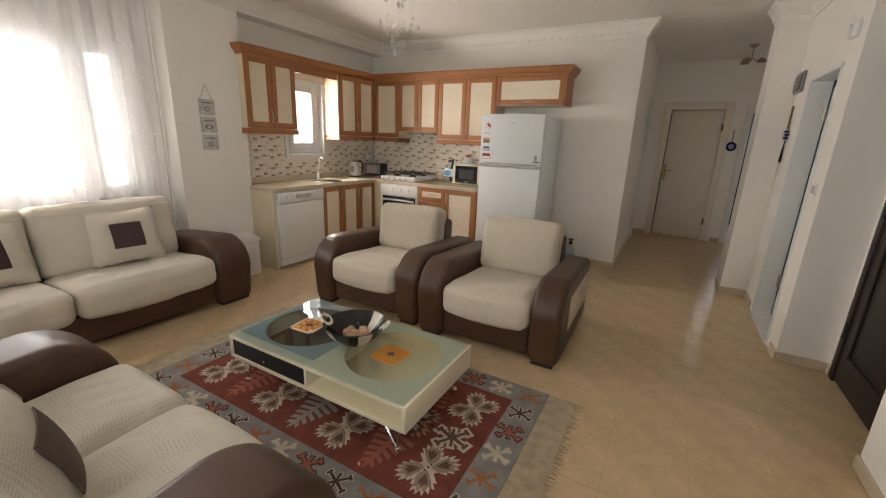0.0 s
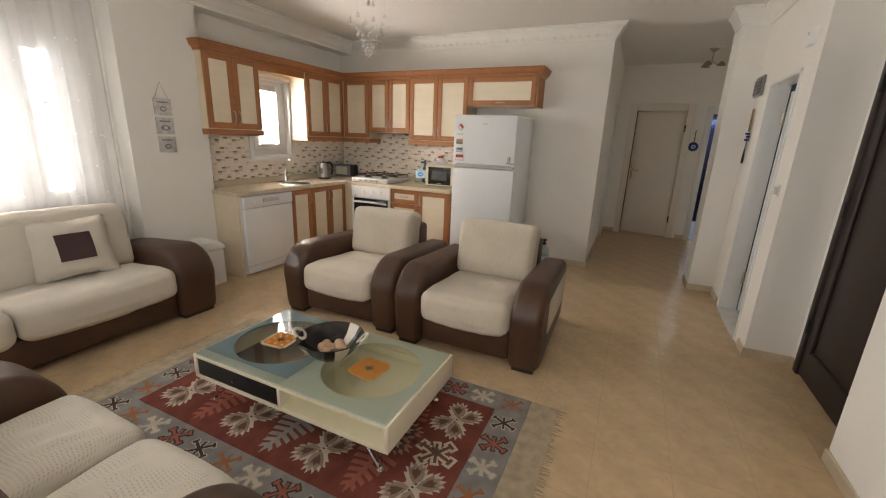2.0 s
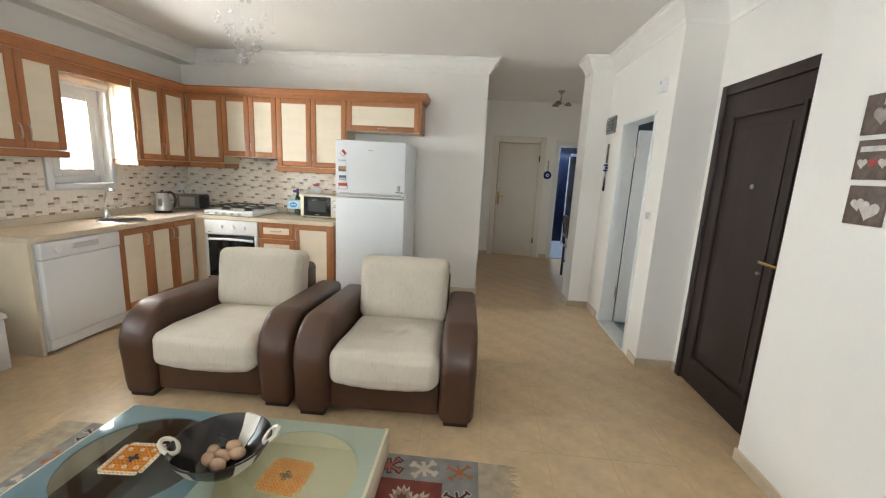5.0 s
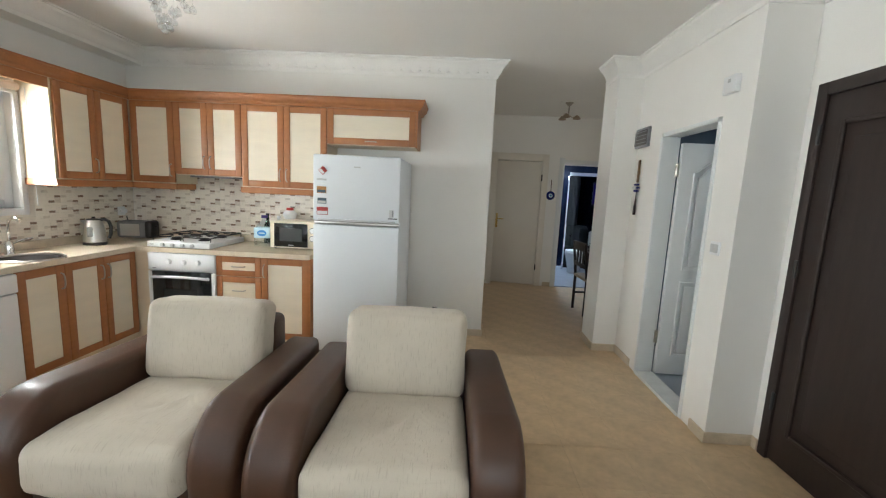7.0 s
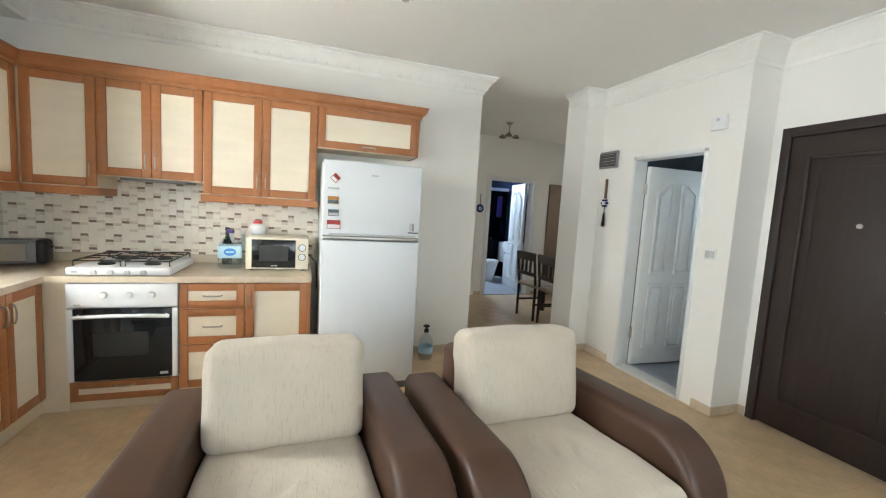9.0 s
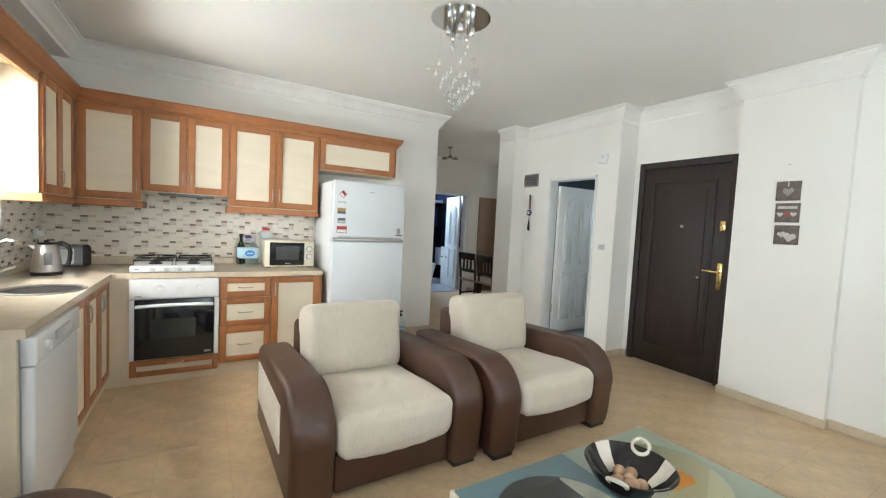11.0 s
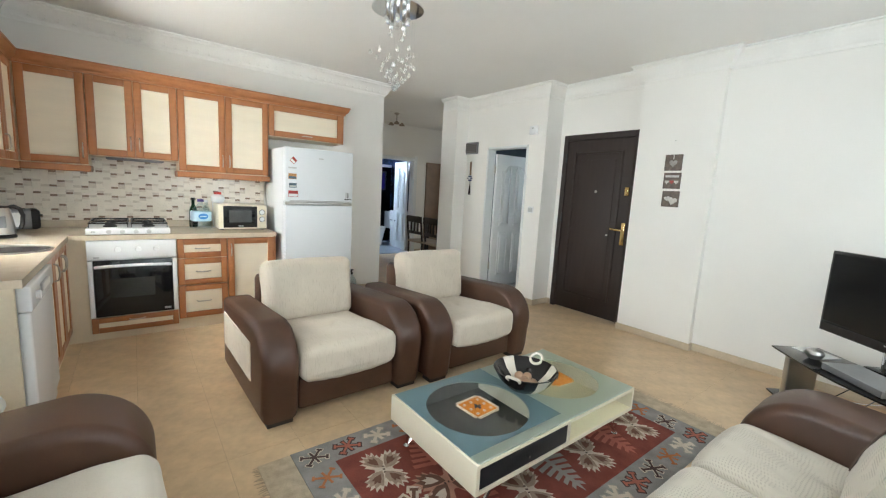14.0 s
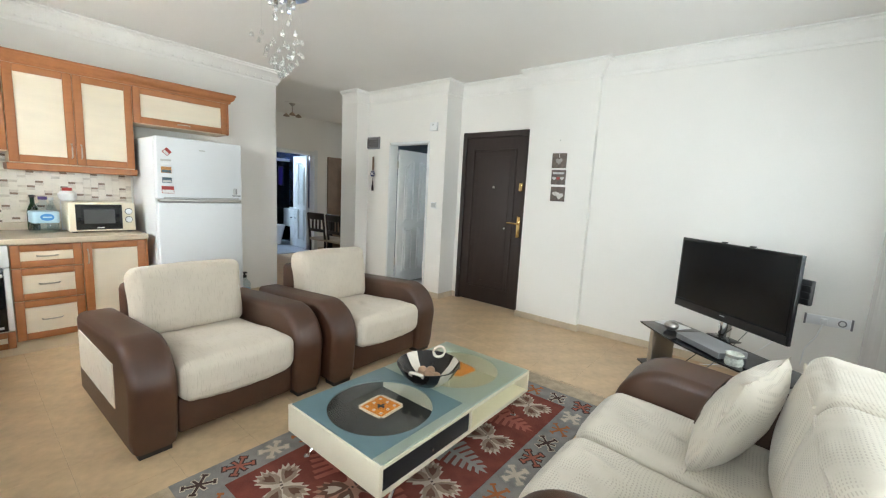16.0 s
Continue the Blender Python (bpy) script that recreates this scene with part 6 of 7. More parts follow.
struct("door_jamb", boxed(-0.429, -0.395, 6.98, 7.10, 0.0, 2.02, 0.004), WHITED, "white door casing on the hall wall", "trim")
bd = thing("door_4", pose(0, 0, 0), "open white bathroom door with cabinet behind", "door", "", "structure")
for a, b in ((0.80, 0.878), (1.662, 1.74)):
    part("architrave", boxed(a, b, 7.486, 7.4995, 0.0, 2.02, 0.004), WHITED, bd)
part("architrave", boxed(0.878, 1.662, 7.486, 7.4995, 1.922, 1.99, 0.004), WHITED, bd)
lf = panel_leaf("leaf", bd, 0.72, 1.9)
lf.matrix_basis = pose(1.64, 7.66, 0.02, 0, 0, 80)
struct("door_5", boxed(1.97, 2.40, 7.46, 7.499, 0.0, 1.92), DOWN, "brown wooden door at the end of the hall", "door")

# ---- bathroom ----
struct("bath_floor", boxed(0.78, 2.05, 7.5, 9.45, -0.003, 0.012), BLUEF, "grey-blue bathroom floor tiles", "floor")
struct("washroom_floor", boxed(0.95, 2.05, 3.57, 5.06, -0.003, 0.008), BLUEF, "grey washroom floor tiles", "floor")
struct("bath_east_lining", boxed(2.02, 2.05, 7.65, 9.45, 0.0, CEIL), NAVY, "dark navy tiled bathroom wall", "wall")
SLATE = surf("slate_blue_wall_tile", (0.10, 0.13, 0.17), 0.25, var=0.15, scale=5)
struct("washroom_lining", boxed(0.955, 2.445, 5.03, 5.055, 0.0, CEIL), SLATE, "slate blue tiled washroom wall", "wall")
wc = thing("toilet", pose(1.71, 8.76, 0.012, 0, 0, -90), "white ceramic toilet against the dark tiles", "toilet")
part("bowl", lathe(bmesh.new(), [(0, 0), (0.11, 0), (0.12, 0.10), (0.17, 0.32), (0.19, 0.38), (0.18, 0.40), (0, 0.40)], 28, (0, -0.18, 0)), ENAMEL, wc)
part("cistern", boxed(-0.19, 0.19, 0.10, 0.30, 0.38, 0.78, 0.02, 3), ENAMEL, wc)
part("lid", lathe(bmesh.new(), [(0, 0.402), (0.19, 0.402), (0.185, 0.425), (0, 0.43)], 28, (0, -0.17, 0)), PVC, wc)
bc = thing("bath_cabinet", pose(1.80, 8.30, 0.012), "low white bathroom cabinet with chrome pulls", "cabinet")
part("carcass", boxed(-0.10, 0.21, -0.20, 0.16, 0.0, 0.80, 0.004), ENAMEL, bc)
part("basin_top", boxed(-0.12, 0.21, -0.21, 0.17, 0.80, 0.83, 0.012, 3), ENAMEL, bc)
for y in (-0.10, 0.08):
    part("pull", boxed(-0.125, -0.10, y - 0.04, y + 0.04, 0.60, 0.62, 0.003), CHROME, bc)
sh = thing("shower_screen", pose(0, 0, 0), "tinted glass shower screen with white top rail", "shower")
part("rail", boxed(1.40, 2.015, 9.03, 9.08, 1.84, 1.90, 0.004), PVC, sh)
p = part("screen", boxed(1.40, 2.015, 9.051, 9.059, 0.05, 1.84), SMOKE, sh, "tinted glass screen", False)
part("post", boxed(1.37, 1.40, 9.04, 9.07, 0.012, 1.84, 0.003), CHROME, sh)
bw = thing("window_4", pose(2.018, 8.70, 1.52, 0, 0, -90), "small bathroom window glowing violet blue", "window", "", "structure")
part("pane", boxed(-0.09, 0.09, -0.012, 0.0, -0.20, 0.20), glow("violet_daylight", (0.16, 0.12, 1.0), 2.5), bw, "violet glowing pane", False)
for a, b, c, d in ((-0.12, -0.09, -0.23, 0.23), (0.09, 0.12, -0.23, 0.23), (-0.09, 0.09, 0.20, 0.23), (-0.09, 0.09, -0.23, -0.20)):
    part("window_frame", boxed(a, b, -0.02, 0.0, c, d), PVC, bw, "", False)


# ---- dining corner in the hall ----
def dining_chair(m):
    t = thing("dining_chair", m, "dark walnut wooden dining chair with slatted back", "chair", "dining chairs")
    for x, y, h in ((-0.19, -0.18, 0.44), (0.19, -0.18, 0.44), (-0.19, 0.19, 0.88), (0.19, 0.19, 0.88)):
        lean = 0.05 if h > 0.5 else 0.0
        part("leg", tube(bmesh.new(), [(x, y, 0), (x, y, 0.44), (x, y + lean, h)] if lean else [(x, y, 0), (x, y, h)], 0.018, 8), CHAIRW, t)
    part("seat", boxed(-0.21, 0.21, -0.21, 0.21, 0.43, 0.47, 0.012, 3), surf("beige_seat_cloth", (0.42, 0.33, 0.24), 0.8, var=0.1), t, "beige padded seat")
    part("top_rail", boxed(-0.20, 0.20, 0.215, 0.245, 0.78, 0.89, 0.010, 3), CHAIRW, t)
    part("mid_rail", boxed(-0.18, 0.18, 0.205, 0.228, 0.58, 0.63, 0.006), CHAIRW, t)
    for x in (-0.09, 0.0, 0.09):
        part("slat", boxed(x - 0.02, x + 0.02, 0.212, 0.228, 0.63, 0.78, 0.003), CHAIRW, t)
    for s in (-1, 1):
        part("stretcher", boxed(s * 0.19 - 0.010, s * 0.19 + 0.010, -0.17, 0.18, 0.20, 0.225, 0.003), CHAIRW, t)
    return t


ch = dining_chair(pose(1.06, 5.65, 0, 0, 0, 86))
copy_thing(ch, pose(1.04, 6.13, 0, 0, 0, 94))
dt = thing("dining_table", pose(1.66, 5.90, 0), "dark walnut dining table in the hall corner", "table")
part("tabletop", boxed(-0.40, 0.40, -0.60, 0.60, 0.72, 0.755, 0.006), CHAIRW, dt)
for x in (-0.34, 0.34):
    for y in (-0.54, 0.54):
        part("leg", boxed(x - 0.03, x + 0.03, y - 0.03, y + 0.03, 0, 0.72, 0.004), CHAIRW, dt)


# ---- wall pieces ----
mt = thing("meter_panel", pose(0.83, 4.755, 1.955, 0, 0, -90), "grey fuse box cover beside the column", "fuse box")
part("frame", boxed(-0.145, 0.145, -0.022, 0.0, -0.082, 0.082, 0.006), GREY, mt)
part("cover", boxed(-0.125, 0.125, -0.027, -0.018, -0.062, 0.062, 0.004), surf("smoky_cover", (0.10, 0.09, 0.085), 0.15, var=0.2), mt, "smoky plastic cover")
for i in range(4):
    part("rib", boxed(-0.12, 0.12, -0.029, -0.026, -0.045 + i * 0.03, -0.041 + i * 0.03), GREY, mt, "", False)
ts = thing("evil_eye_tassel", pose(0.815, 4.73, 1.77), "hanging blue bead charm with a dark tassel", "charm")
part("strap", boxed(-0.006, 0.006, -0.014, 0.014, -0.19, 0.0, 0.003), surf("tan_cord", (0.20, 0.12, 0.06), 0.8, var=0.2), ts, "brown cord")
fl = bmesh.new()
for i in range(6):
    a = i * math.pi / 3
    lathe(fl, [(0, -0.012), (0.014, -0.008), (0.018, 0), (0.014, 0.008), (0, 0.012)], 10, (-0.004, 0.030 * math.cos(a), -0.235 + 0.030 * math.sin(a)))
part("bead_flower", fl, COBALT, ts, "cobalt glass beads")
bm = bmesh.new()
bmesh.ops.create_uvsphere(bm, u_segments=14, v_segments=10, radius=0.018, matrix=Matrix.Translation((-0.012, 0, -0.235)))
part("centre_bead", bm, PVC, ts)
part("cord", rod(bmesh.new(), (0, 0, -0.26), (0, 0, -0.34), 0.004, sides=6), IRON, ts)
tb2 = bmesh.new()
rnd = random.Random(4)
for i in range(40):
    a, r = rnd.uniform(0, 6.28), rnd.uniform(0, 0.016)
    rod(tb2, (0.2 * r * math.cos(a), r * math.sin(a) * 0.5, -0.33), (0.6 * r * math.cos(a), 1.6 * r * math.sin(a), -0.46 + rnd.uniform(-0.01, 0.01)), 0.0025, 0.002, 5)
part("tassel", tb2, surf("dark_yarn", (0.03, 0.014, 0.02), 0.9, var=0.2), ts, "dark tassel")

ey = thing("evil_eye_charm", pose(0.700, 7.484, 1.44), "round blue glass eye charm on a cord", "charm")
for r, mm, d in ((0.068, COBALT, 0.0), (0.030, PVC, 0.006), (0.022, surf("pale_blue_glass", (0.10, 0.35, 0.65), 0.1, var=0.05), 0.010), (0.011, FOOT, 0.013)):
    bm = lathe(bmesh.new(), [(0, 0), (r, 0), (r * 0.94, 0.010), (0, 0.013)], 28)
    bmesh.ops.transform(bm, matrix=pose(0, -d + 0.010, 0, 90), verts=bm.verts[:])
    part("glass_disc" if r > 0.05 else "iris", bm, mm, ey)
part("cord", rod(bmesh.new(), (0, 0.008, 0.065), (0, 0.010, 0.24), 0.006, sides=8), surf("cord_brown", (0.10, 0.06, 0.04), 0.8), ey, "dark cord")


def heart(cx, cz, s, n=24, turn=0.0):
    pts = []
    for i in range(n):
        a = 2 * math.pi * i / n
        x, z = 16 * math.sin(a) ** 3, 13 * math.cos(a) - 5 * math.cos(2 * a) - 2 * math.cos(3 * a) - math.cos(4 * a)
        x, z = x * math.cos(turn) - z * math.sin(turn), x * math.sin(turn) + z * math.cos(turn)
        pts.append((cx + s * x / 16, cz + s * z / 16))
    return pts


HEARTM = surf("print_pale", (0.62, 0.58, 0.54), 0.6, var=0.15, scale=40)
HEARTR = surf("print_red", (0.40, 0.07, 0.06), 0.6, var=0.15, scale=40)
for i, (zc, yc) in enumerate(((1.705, 2.062), (1.540, 2.056), (1.372, 2.050))):
    t = thing("wall_picture", pose(0.965, yc, zc, 0, 0, -90), ("square sepia print of a hanging heart", "square sepia print of small hearts with a red one", "square sepia print of two pale hearts")[i], "picture", "heart pictures on the pier")
    part("board", boxed(-0.075, 0.075, -0.012, 0.0, -0.073, 0.073, 0.002), PHOTO, t)
    if i == 0:
        part("motif", slab(bmesh.new(), heart(0.0, -0.005, 0.036), "y", -0.0132, -0.012), surf("print_grey", (0.34, 0.31, 0.29), 0.6, var=0.2, scale=40), t)
        part("string", boxed(-0.004, 0.004, -0.013, -0.012, 0.03, 0.070), HEARTM, t, "", False)
    elif i == 1:
        for x, mm in ((-0.042, HEARTM), (0.0, HEARTR), (0.040, HEARTM)):
            part("motif", slab(bmesh.new(), heart(x, -0.012, 0.020), "y", -0.0132, -0.012), mm, t)
        part("blur_band", boxed(-0.06, 0.06, -0.0128, -0.012, 0.03, 0.05), PHOTOB, t, "", False)
    else:
        part("motif", slab(bmesh.new(), heart(-0.028, 0.004, 0.026, turn=0.2), "y", -0.0132, -0.012), HEARTM, t)
        part("motif", slab(bmesh.new(), heart(0.022, -0.016, 0.040, turn=-0.2), "y", -0.0135, -0.012), HEARTM, t)
t = thing("wall_nail", pose(0.965, 2.07, 1.905, 0, 0, -90), "small nail head in the white pier", "nail")
part("head", rod(bmesh.new(), (0, 0, 0), (0, -0.01, 0), 0.005, sides=8), STEEL, t)

pq = thing("hanging_plaques", pose(-3.78, 2.44, 1.66, 0, 0, 90), "three grey-white wooden plaques hung on a string", "plaque")
part("string", tube(bmesh.new(), [(-0.055, -0.006, 0.0), (0.0, -0.004, 0.13), (0.055, -0.006, 0.0)], 0.002, 5), surf("jute", (0.45, 0.36, 0.26), 0.9), pq, "jute string")
for i in range(3):
    z1 = -i * 0.155
    b = part("board", boxed(-0.072, 0.072, -0.012, 0.0, z1 - 0.135, z1, 0.002), PHOTOB, pq, "grey-white printed board")
    part("print_bar", boxed(-0.045, 0.045, -0.0135, -0.012, z1 - 0.036, z1 - 0.026), GREY, b, "", False)
    part("print_mark", slab(bmesh.new(), [(0.028 * math.cos(a / 8 * math.pi) * (1 + 0.4 * (i == 1)), z1 - 0.085 + 0.022 * math.sin(a / 8 * math.pi)) for a in range(16)], "y", -0.0135, -0.012), GREY, b)
    part("print_core", slab(bmesh.new(), [(0.019 * math.cos(a / 8 * math.pi), z1 - 0.085 + 0.013 * math.sin(a / 8 * math.pi)) for a in range(16)], "y", -0.0142, -0.0132), PHOTOB, b)

# ---- lamps ----
cl = thing("chandelier", pose(-1.73, 2.55, CEIL), "chrome chandelier with hanging crystal drops below a plaster rosette", "chandelier")
ro = part("rosette", lathe(bmesh.new(), [(0, -0.035), (0.08, -0.035), (0.11, -0.022), (0.16, -0.020), (0.20, -0.032), (0.235, -0.034), (0.26, -0.022), (0.285, -0.010), (0.30, 0), (0, 0)], 48), PLASTER, cl, "white plaster ceiling rosette")
bm = bmesh.new()
for i in range(20):
    a = 2 * math.pi * i / 20
    lathe(bm, [(0, -0.016), (0.020, -0.012), (0.030, 0.0), (0, 0.004)], 8, (0.225 * math.cos(a), 0.225 * math.sin(a), -0.026))
part("petal_relief", bm, PLASTER, ro)
part("ceiling_cup", lathe(bmesh.new(), [(0, -0.125), (0.016, -0.122), (0.036, -0.106), (0.044, -0.08), (0.04, -0.056), (0.024, -0.034), (0, -0.034)], 28), CHROME, cl)
part("stem", rod(bmesh.new(), (0, 0, -0.25), (0, 0, -0.13), 0.006), CHROME, cl)
part("disc", lathe(bmesh.new(), [(0, -0.232), (0.13, -0.235), (0.152, -0.242), (0.152, -0.252), (0, -0.252)], 48), CHROME, cl, "mirror-polished disc")
rnd = random.Random(11)
for i in range(5):
    a = 2 * math.pi * i / 5 + 0.4
    x, y = 0.062 * math.cos(a), 0.062 * math.sin(a)
    part("lamp_tube", lathe(bmesh.new(), [(0, -0.252), (0.013, -0.252), (0.013, -0.288), (0.015, -0.291), (0.015, -0.335), (0.012, -0.34), (0, -0.34)], 18, (x, y, 0)), CHROME, cl)
drop = lathe(bmesh.new(), [(0, 0.022), (0.002, 0.017), (0.006, 0.011), (0.0115, 0.001), (0.012, -0.004), (0.009, -0.011), (0, -0.0145)], 12)
first = part("crystal_drop", drop, CRYSTAL, cl, "clear crystal drop")
# a cone of drops on thin wires, with a few short ones under the tubes
spots = [(0.168 * (1 - k / 44) ** 0.8 * (0.5 + 0.5 * rnd.random()), k * 2.399, -0.475 - 0.215 * k / 43 - 0.015 * rnd.random()) for k in range(44)]
spots += [(0.03 + 0.07 * rnd.random(), k * 2.1, -0.365 - 0.04 * rnd.random()) for k in range(5)]
for k, (r, a, z) in enumerate(spots):
    ob = first if k == 0 else new("crystal_drop", first.data)
    ob.parent = cl
    ob.matrix_basis = pose(r * math.cos(a), r * math.sin(a), z)
    if k % 4 == 0:
        part("wire", rod(bmesh.new(), (r * math.cos(a), r * math.sin(a), z + 0.02), (r * math.cos(a), r * math.sin(a), -0.25), 0.0004, sides=4), CRYSTAL, cl)
hl = thing("hall_ceiling_lamp", pose(0.62, 6.5, CEIL), "small bronze metal ceiling lamp with turned-down arms", "ceiling lamp")
part("cup", lathe(bmesh.new(), [(0, -0.05), (0.02, -0.045), (0.05, -0.015), (0.055, 0), (0, 0)], 20), HANDLE, hl)
part("stem", rod(bmesh.new(), (0, 0, -0.17), (0, 0, -0.05), 0.009), HANDLE, hl)
part("plate", lathe(bmesh.new(), [(0, -0.010), (0.11, -0.008), (0.12, 0), (0, 0)], 32), PLASTER, hl, "plaster rosette")
for i in range(3):
    a = i * 2.094
    part("arm", tube(bmesh.new(), [(0, 0, -0.16), (0.05 * math.cos(a), 0.05 * math.sin(a), -0.19), (0.10 * math.cos(a), 0.10 * math.sin(a), -0.18)], 0.006, 8), HANDLE, hl)
    part("shade", lathe(bmesh.new(), [(0.015, -0.16), (0.045, -0.19), (0.05, -0.205), (0.046, -0.205), (0.012, -0.165)], 18, (0.105 * math.cos(a), 0.105 * math.sin(a), 0)), surf("frosted_shade", (0.30, 0.22, 0.15), 0.4), hl, "frosted cup shade")

# ---- television corner ----
st = thing("tv_stand", pose(0.20, 0.52, 0, 0, 0, 51), "low black glass television stand with grey metal posts", "tv stand")
top = [(-0.55, -0.18), (0.55, -0.18), (0.55, 0.14)] + [(0.55 - 1.10 * i / 10, 0.14 + 0.075 * math.sin(math.pi * i / 10)) for i in range(1, 10)] + [(-0.55, 0.14)]
part("top_shelf", slab(bmesh.new(), top, "z", 0.392, 0.402, 0.002), BLACKG, st, "black glass top shelf")
part("bottom_shelf", slab(bmesh.new(), [(x * 0.98, y * 0.98) for x, y in top], "z", 0.085, 0.095, 0.002), BLACKG, st, "black glass bottom shelf")
for x in (-0.46, 0.46):
    part("post", boxed(x - 0.022, x + 0.022, -0.10, 0.10, 0.095, 0.392, 0.010, 3), STEEL, st, "brushed grey metal post")
    for y in (-0.12, 0.11):
        part("foot", rod(bmesh.new(), (x, y, 0), (x, y, 0.085), 0.022, sides=16), FOOT, st)
tv = thing("television", pose(0.445, 0.505, 0, 0, 0, 49), "black flat television on a wall arm over the stand", "television")
part("bezel", boxed(-0.46, 0.46, -0.014, 0.015, 0.525, 1.075, 0.005), surf("tv_black", (0.010, 0.010, 0.011), 0.25, var=0.1), tv)
part("screen", boxed(-0.44, 0.44, 0.0155, 0.018, 0.60, 1.055), surf("tv_screen", (0.008, 0.009, 0.011), 0.14, var=0.05, bump=0), tv, "dark glossy screen", False)
part("speaker_bar", boxed(-0.45, 0.45, 0.0155, 0.020, 0.532, 0.585, 0.002), FOOT, tv)
part("badge", boxed(-0.02, 0.02, 0.020, 0.021, 0.565, 0.572), PALEGREY, tv, "", False)
part("back_cover", boxed(-0.38, 0.38, -0.075, -0.014, 0.56, 1.02, 0.02, 3), FOOT, tv)
part("stand_neck", rod(bmesh.new(), (0, -0.02, 0.41), (0, -0.02, 0.53), 0.040, sides=20), CHROME, tv, "chrome neck")
part("stand_foot", boxed(-0.10, 0.10, -0.07, 0.03, 0.403, 0.410, 0.003), BLACKG, tv)
for x in (-0.12, 0.10):
    part("top_clip", boxed(x - 0.012, x + 0.012, -0.03, 0.0, 1.075, 1.083), FOOT, tv, "", False)
part("wall_bracket", boxed(-0.478, -0.40, -0.09, -0.06, 0.78, 0.93, 0.006), IRON, tv, "black bracket plate")
for z in (0.81, 0.85, 0.89):
    part("bracket_arm", boxed(-0.480, -0.40, -0.060, -0.052, z - 0.008, z + 0.008), IRON, tv, "", False)
R = pose(0.20, 0.52, 0, 0, 0, 51)


def on_stand(x, y, z, turn=0):
    return R @ pose(x, y, z, 0, 0, turn)


dv = thing("dvd_player", on_stand(-0.02, 0.06, 0.402, -4), "slim silver disc player on the glass stand", "disc player")
part("case", boxed(-0.185, 0.185, -0.10, 0.10, 0.006, 0.046, 0.004), surf("silver_plastic", (0.42, 0.42, 0.42), 0.35, 0.4, var=0.05), dv)
part("fascia", boxed(-0.18, 0.18, 0.100, 0.103, 0.010, 0.042), GREY, dv, "", False)
for x in (-0.15, 0.15):
    part("foot", boxed(x - 0.012, x + 0.012, -0.08, 0.08, 0, 0.007), FOOT, dv, "", False)
jr = thing("glass_bowl", on_stand(0.34, 0.04, 0.402), "small round silvery glass ornament on the stand", "ornament")
part("bowl", lathe(bmesh.new(), [(0, 0), (0.025, 0), (0.045, 0.02), (0.05, 0.035), (0.042, 0.052), (0.02, 0.062), (0, 0.064)], 24), STEEL, jr)
cu = thing("ceramic_cup", on_stand(-0.26, 0.13, 0.402), "green and white ceramic ornament on the stand", "ornament")
part("body", lathe(bmesh.new(), [(0, 0), (0.045, 0), (0.05, 0.02), (0.042, 0.045), (0.05, 0.065), (0.045, 0.07), (0.03, 0.05), (0, 0.05)], 24), surf("celadon", (0.62, 0.65, 0.57), 0.2, var=0.3, scale=40), cu)
pp = thing("paper_sheet", on_stand(0.44, -0.06, 0.402, 10), "white papers lying on the television stand", "paper")
part("sheet", boxed(-0.10, 0.10, -0.07, 0.07, 0.0, 0.004), PVC, pp, "", False)
bx = thing("small_box", on_stand(0.12, 0.05, 0.095, 15), "small red and white packet on the bottom shelf", "packet")
part("carton", boxed(-0.05, 0.05, -0.03, 0.03, 0, 0.04, 0.002), REDP, bx)
part("wrap", boxed(-0.02, 0.03, -0.031, 0.031, 0.001, 0.041, 0.001), PVC, bx)
bx = thing("small_box", on_stand(0.0, 0.06, 0.095, -8), "small white packet on the bottom shelf", "packet")
part("carton", boxed(-0.05, 0.05, -0.03, 0.03, 0, 0.035, 0.002), PVC, bx)
cb = thing("cable_tangle", pose(0, 0, 0), "grey and black cables hanging behind the stand", "cable")
for i, (a, b) in enumerate((((0.62, 0.62, 0.12), (0.96, 0.10, 0.50)), ((0.45, 0.75, 0.10), (0.40, 0.45, 0.50)), ((0.50, 0.70, 0.02), (0.75, 0.35, 0.45)))):
    a, b = Vector(a), Vector(b)
    mid = (a + b) / 2 + Vector((0.05, 0.03 * i, -0.22 if i != 1 else -0.05))
    mid.z = max(mid.z, 0.012)
    pts = [a * (1 - f) ** 2 + mid * 2 * f * (1 - f) + b * f * f for f in [k / 12 for k in range(13)]]
    part("cable", tube(bmesh.new(), pts, 0.0035, 6), (PVC, FOOT, GREY)[i], cb)
so = thing("socket_strip", pose(1.03, -0.075, 0.545, 0, 0, -90), "white wall socket strip with a round outlet and plug", "socket")
part("plate", boxed(-0.13, 0.13, -0.012, 0.0, -0.035, 0.035, 0.004), PVC, so)
for x in (-0.125, 0.125):
    part("end_cap", boxed(x - 0.006, x + 0.006, -0.016, 0.0, -0.04, 0.04, 0.002), GREY, so)
bm = ring(bmesh.new(), (0.075, -0.013, 0.0), 0.020, 0.004, "y", 20, 6)
part("outlet_ring", bm, GREY, so)
part("plug", boxed(-0.045, -0.005, -0.045, -0.012, -0.02, 0.02, 0.006), PVC, so)
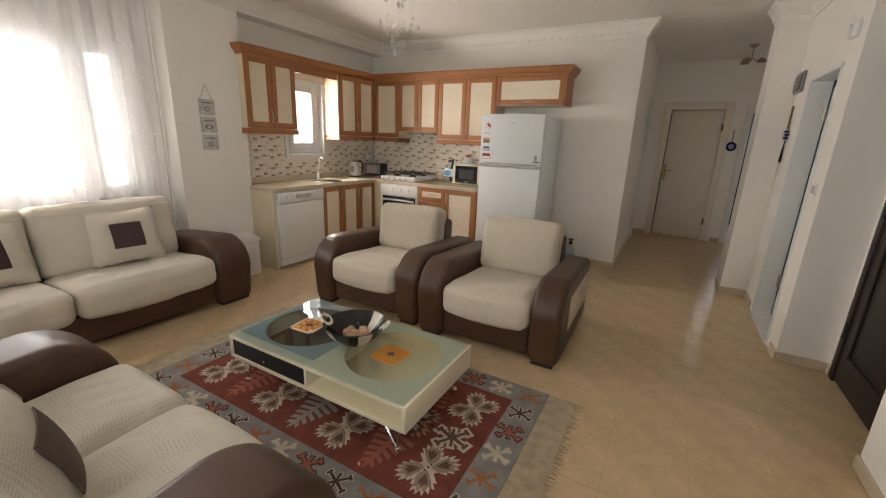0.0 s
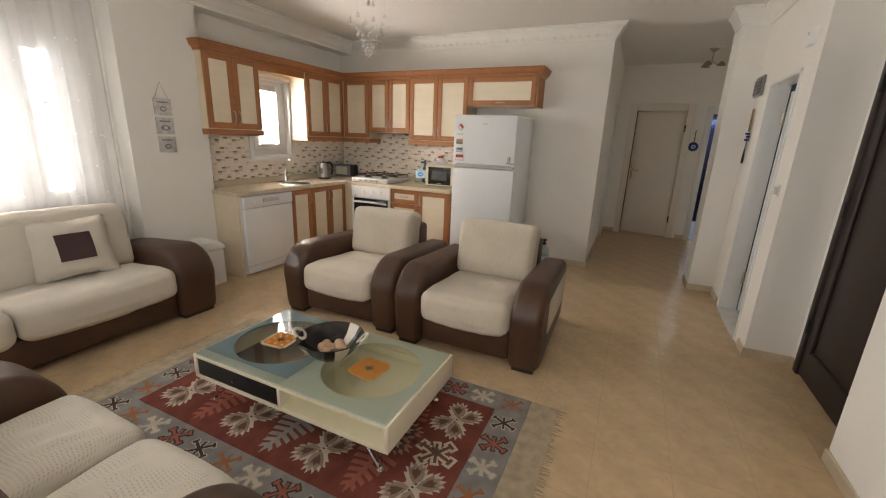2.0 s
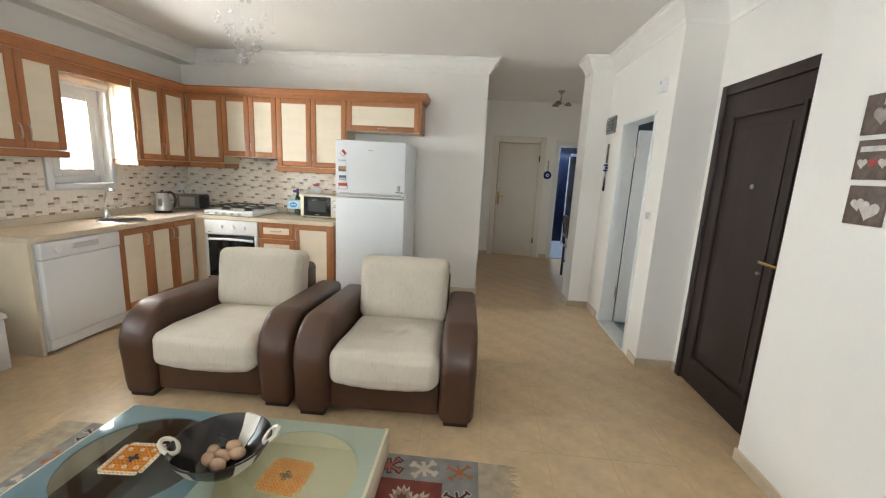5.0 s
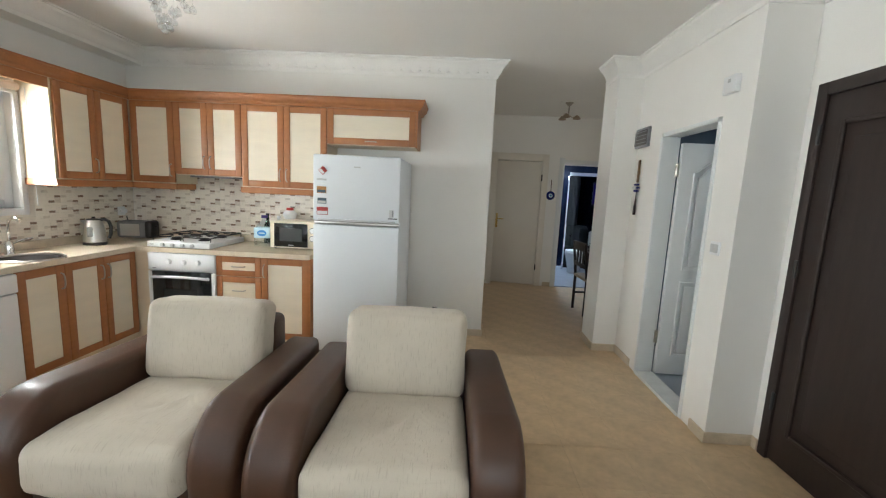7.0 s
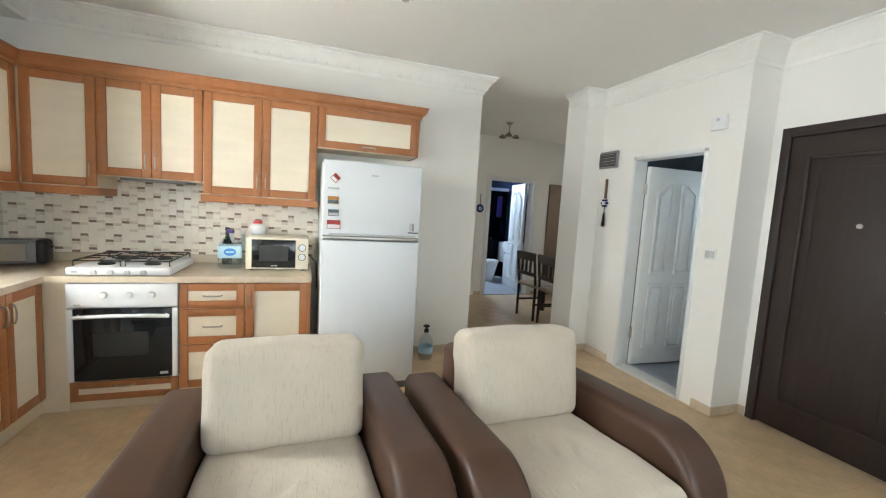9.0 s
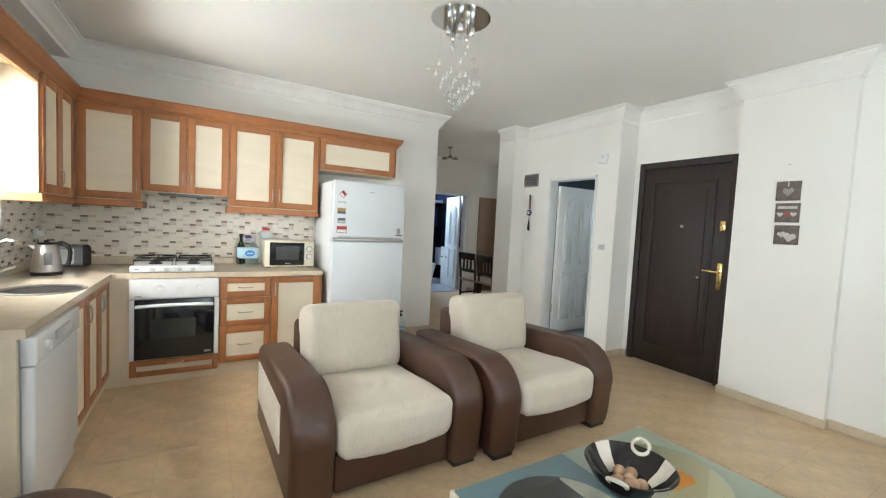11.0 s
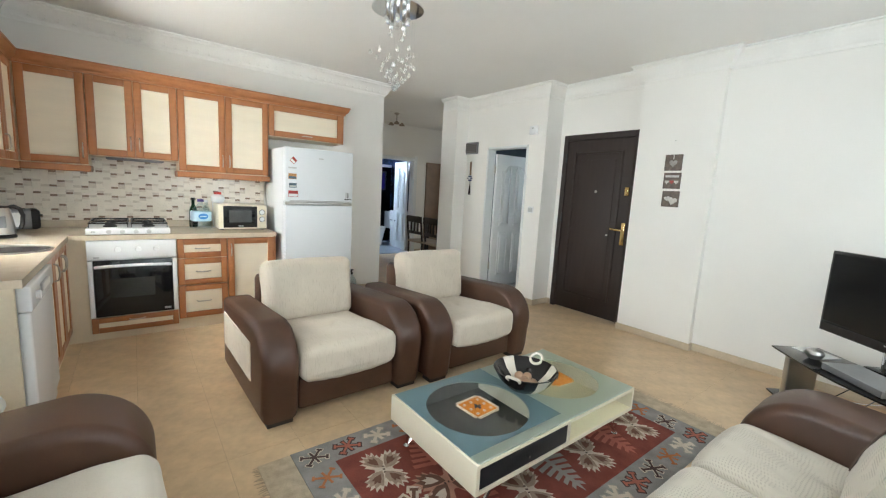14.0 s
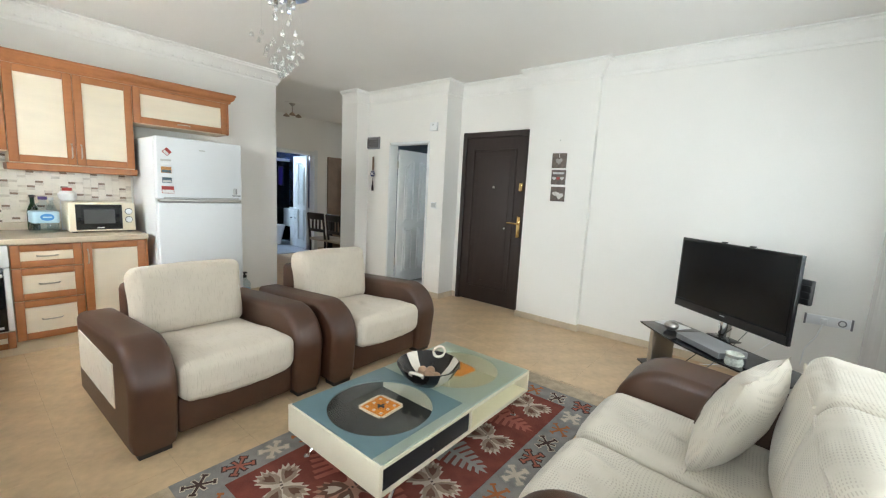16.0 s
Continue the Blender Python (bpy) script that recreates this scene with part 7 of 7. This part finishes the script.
part("cable", tube(bmesh.new(), [(-0.025, -0.03, -0.02), (-0.05, -0.04, -0.12), (-0.10, -0.035, -0.22), (-0.11, -0.03, -0.36)], 0.004, 6), PVC, so, "white cable")

# ---- daylight seen through the windows ----
SKYW = glow("overcast_distance", (0.92, 0.96, 1.0), 3.0)
for name, bm in (("backdrop_west", boxed(-9.05, -9.0, -8, 14, -4, 10)), ("backdrop_south", boxed(-12, 8, -6.05, -6.0, -4, 10))):
    ob = tagged(part(name, bm, SKYW, None, smooth=False), "pale bright distance outside the windows", "backdrop", "", "structure")
    ob.visible_shadow = False

# ---- floor tiles ----
S, G = 0.333, 0.0007
X0, Y0 = -2.71, 2.655
fl = bpy.data.objects["floor"]
tile_bm = boxed(G, S - G, G, S - G, -0.010, 0.0, 0.0004, 1)
one = part("floor_tile", tile_bm, TILE, fl, "", False)
first = True
rest = ([], [])
for i in range(-5, 15):
    for j in range(-10, 15):
        x, y = X0 + i * S, Y0 + j * S
        if x < -4.2 or x > 2.4 or y < -0.8 or y > 7.45:
            continue
        near = -3.45 < x < 1.1 and -0.1 < y < 5.0 or (-0.5 < x < 0.8 and y < 7.4)
        if x > 0.95 and 3.4 < y < 4.9:
            continue
        if near:
            ob = one if first else new("floor_tile", one.data)
            first = False
            ob.parent = fl
            ob.matrix_basis = pose(x, y, 0, 0, 0, 0)
        else:
            k = len(rest[0])
            rest[0].extend([(x + G, y + G, 0), (x + S - G, y + G, 0), (x + S - G, y + S - G, 0), (x + G, y + S - G, 0),
                            (x + G, y + G, -0.01), (x + S - G, y + G, -0.01), (x + S - G, y + S - G, -0.01), (x + G, y + S - G, -0.01)])
            rest[1].extend([(k, k + 1, k + 2, k + 3), (k, k + 4, k + 5, k + 1), (k + 1, k + 5, k + 6, k + 2), (k + 2, k + 6, k + 7, k + 3), (k + 3, k + 7, k + 4, k)])
me = bpy.data.meshes.new("floor_tiles_rest")
me.from_pydata(rest[0], [], rest[1])
me.materials.append(TILE)
ob = new("floor_tile_field", me)
ob.parent = fl
ob["kind"] = "stuff"
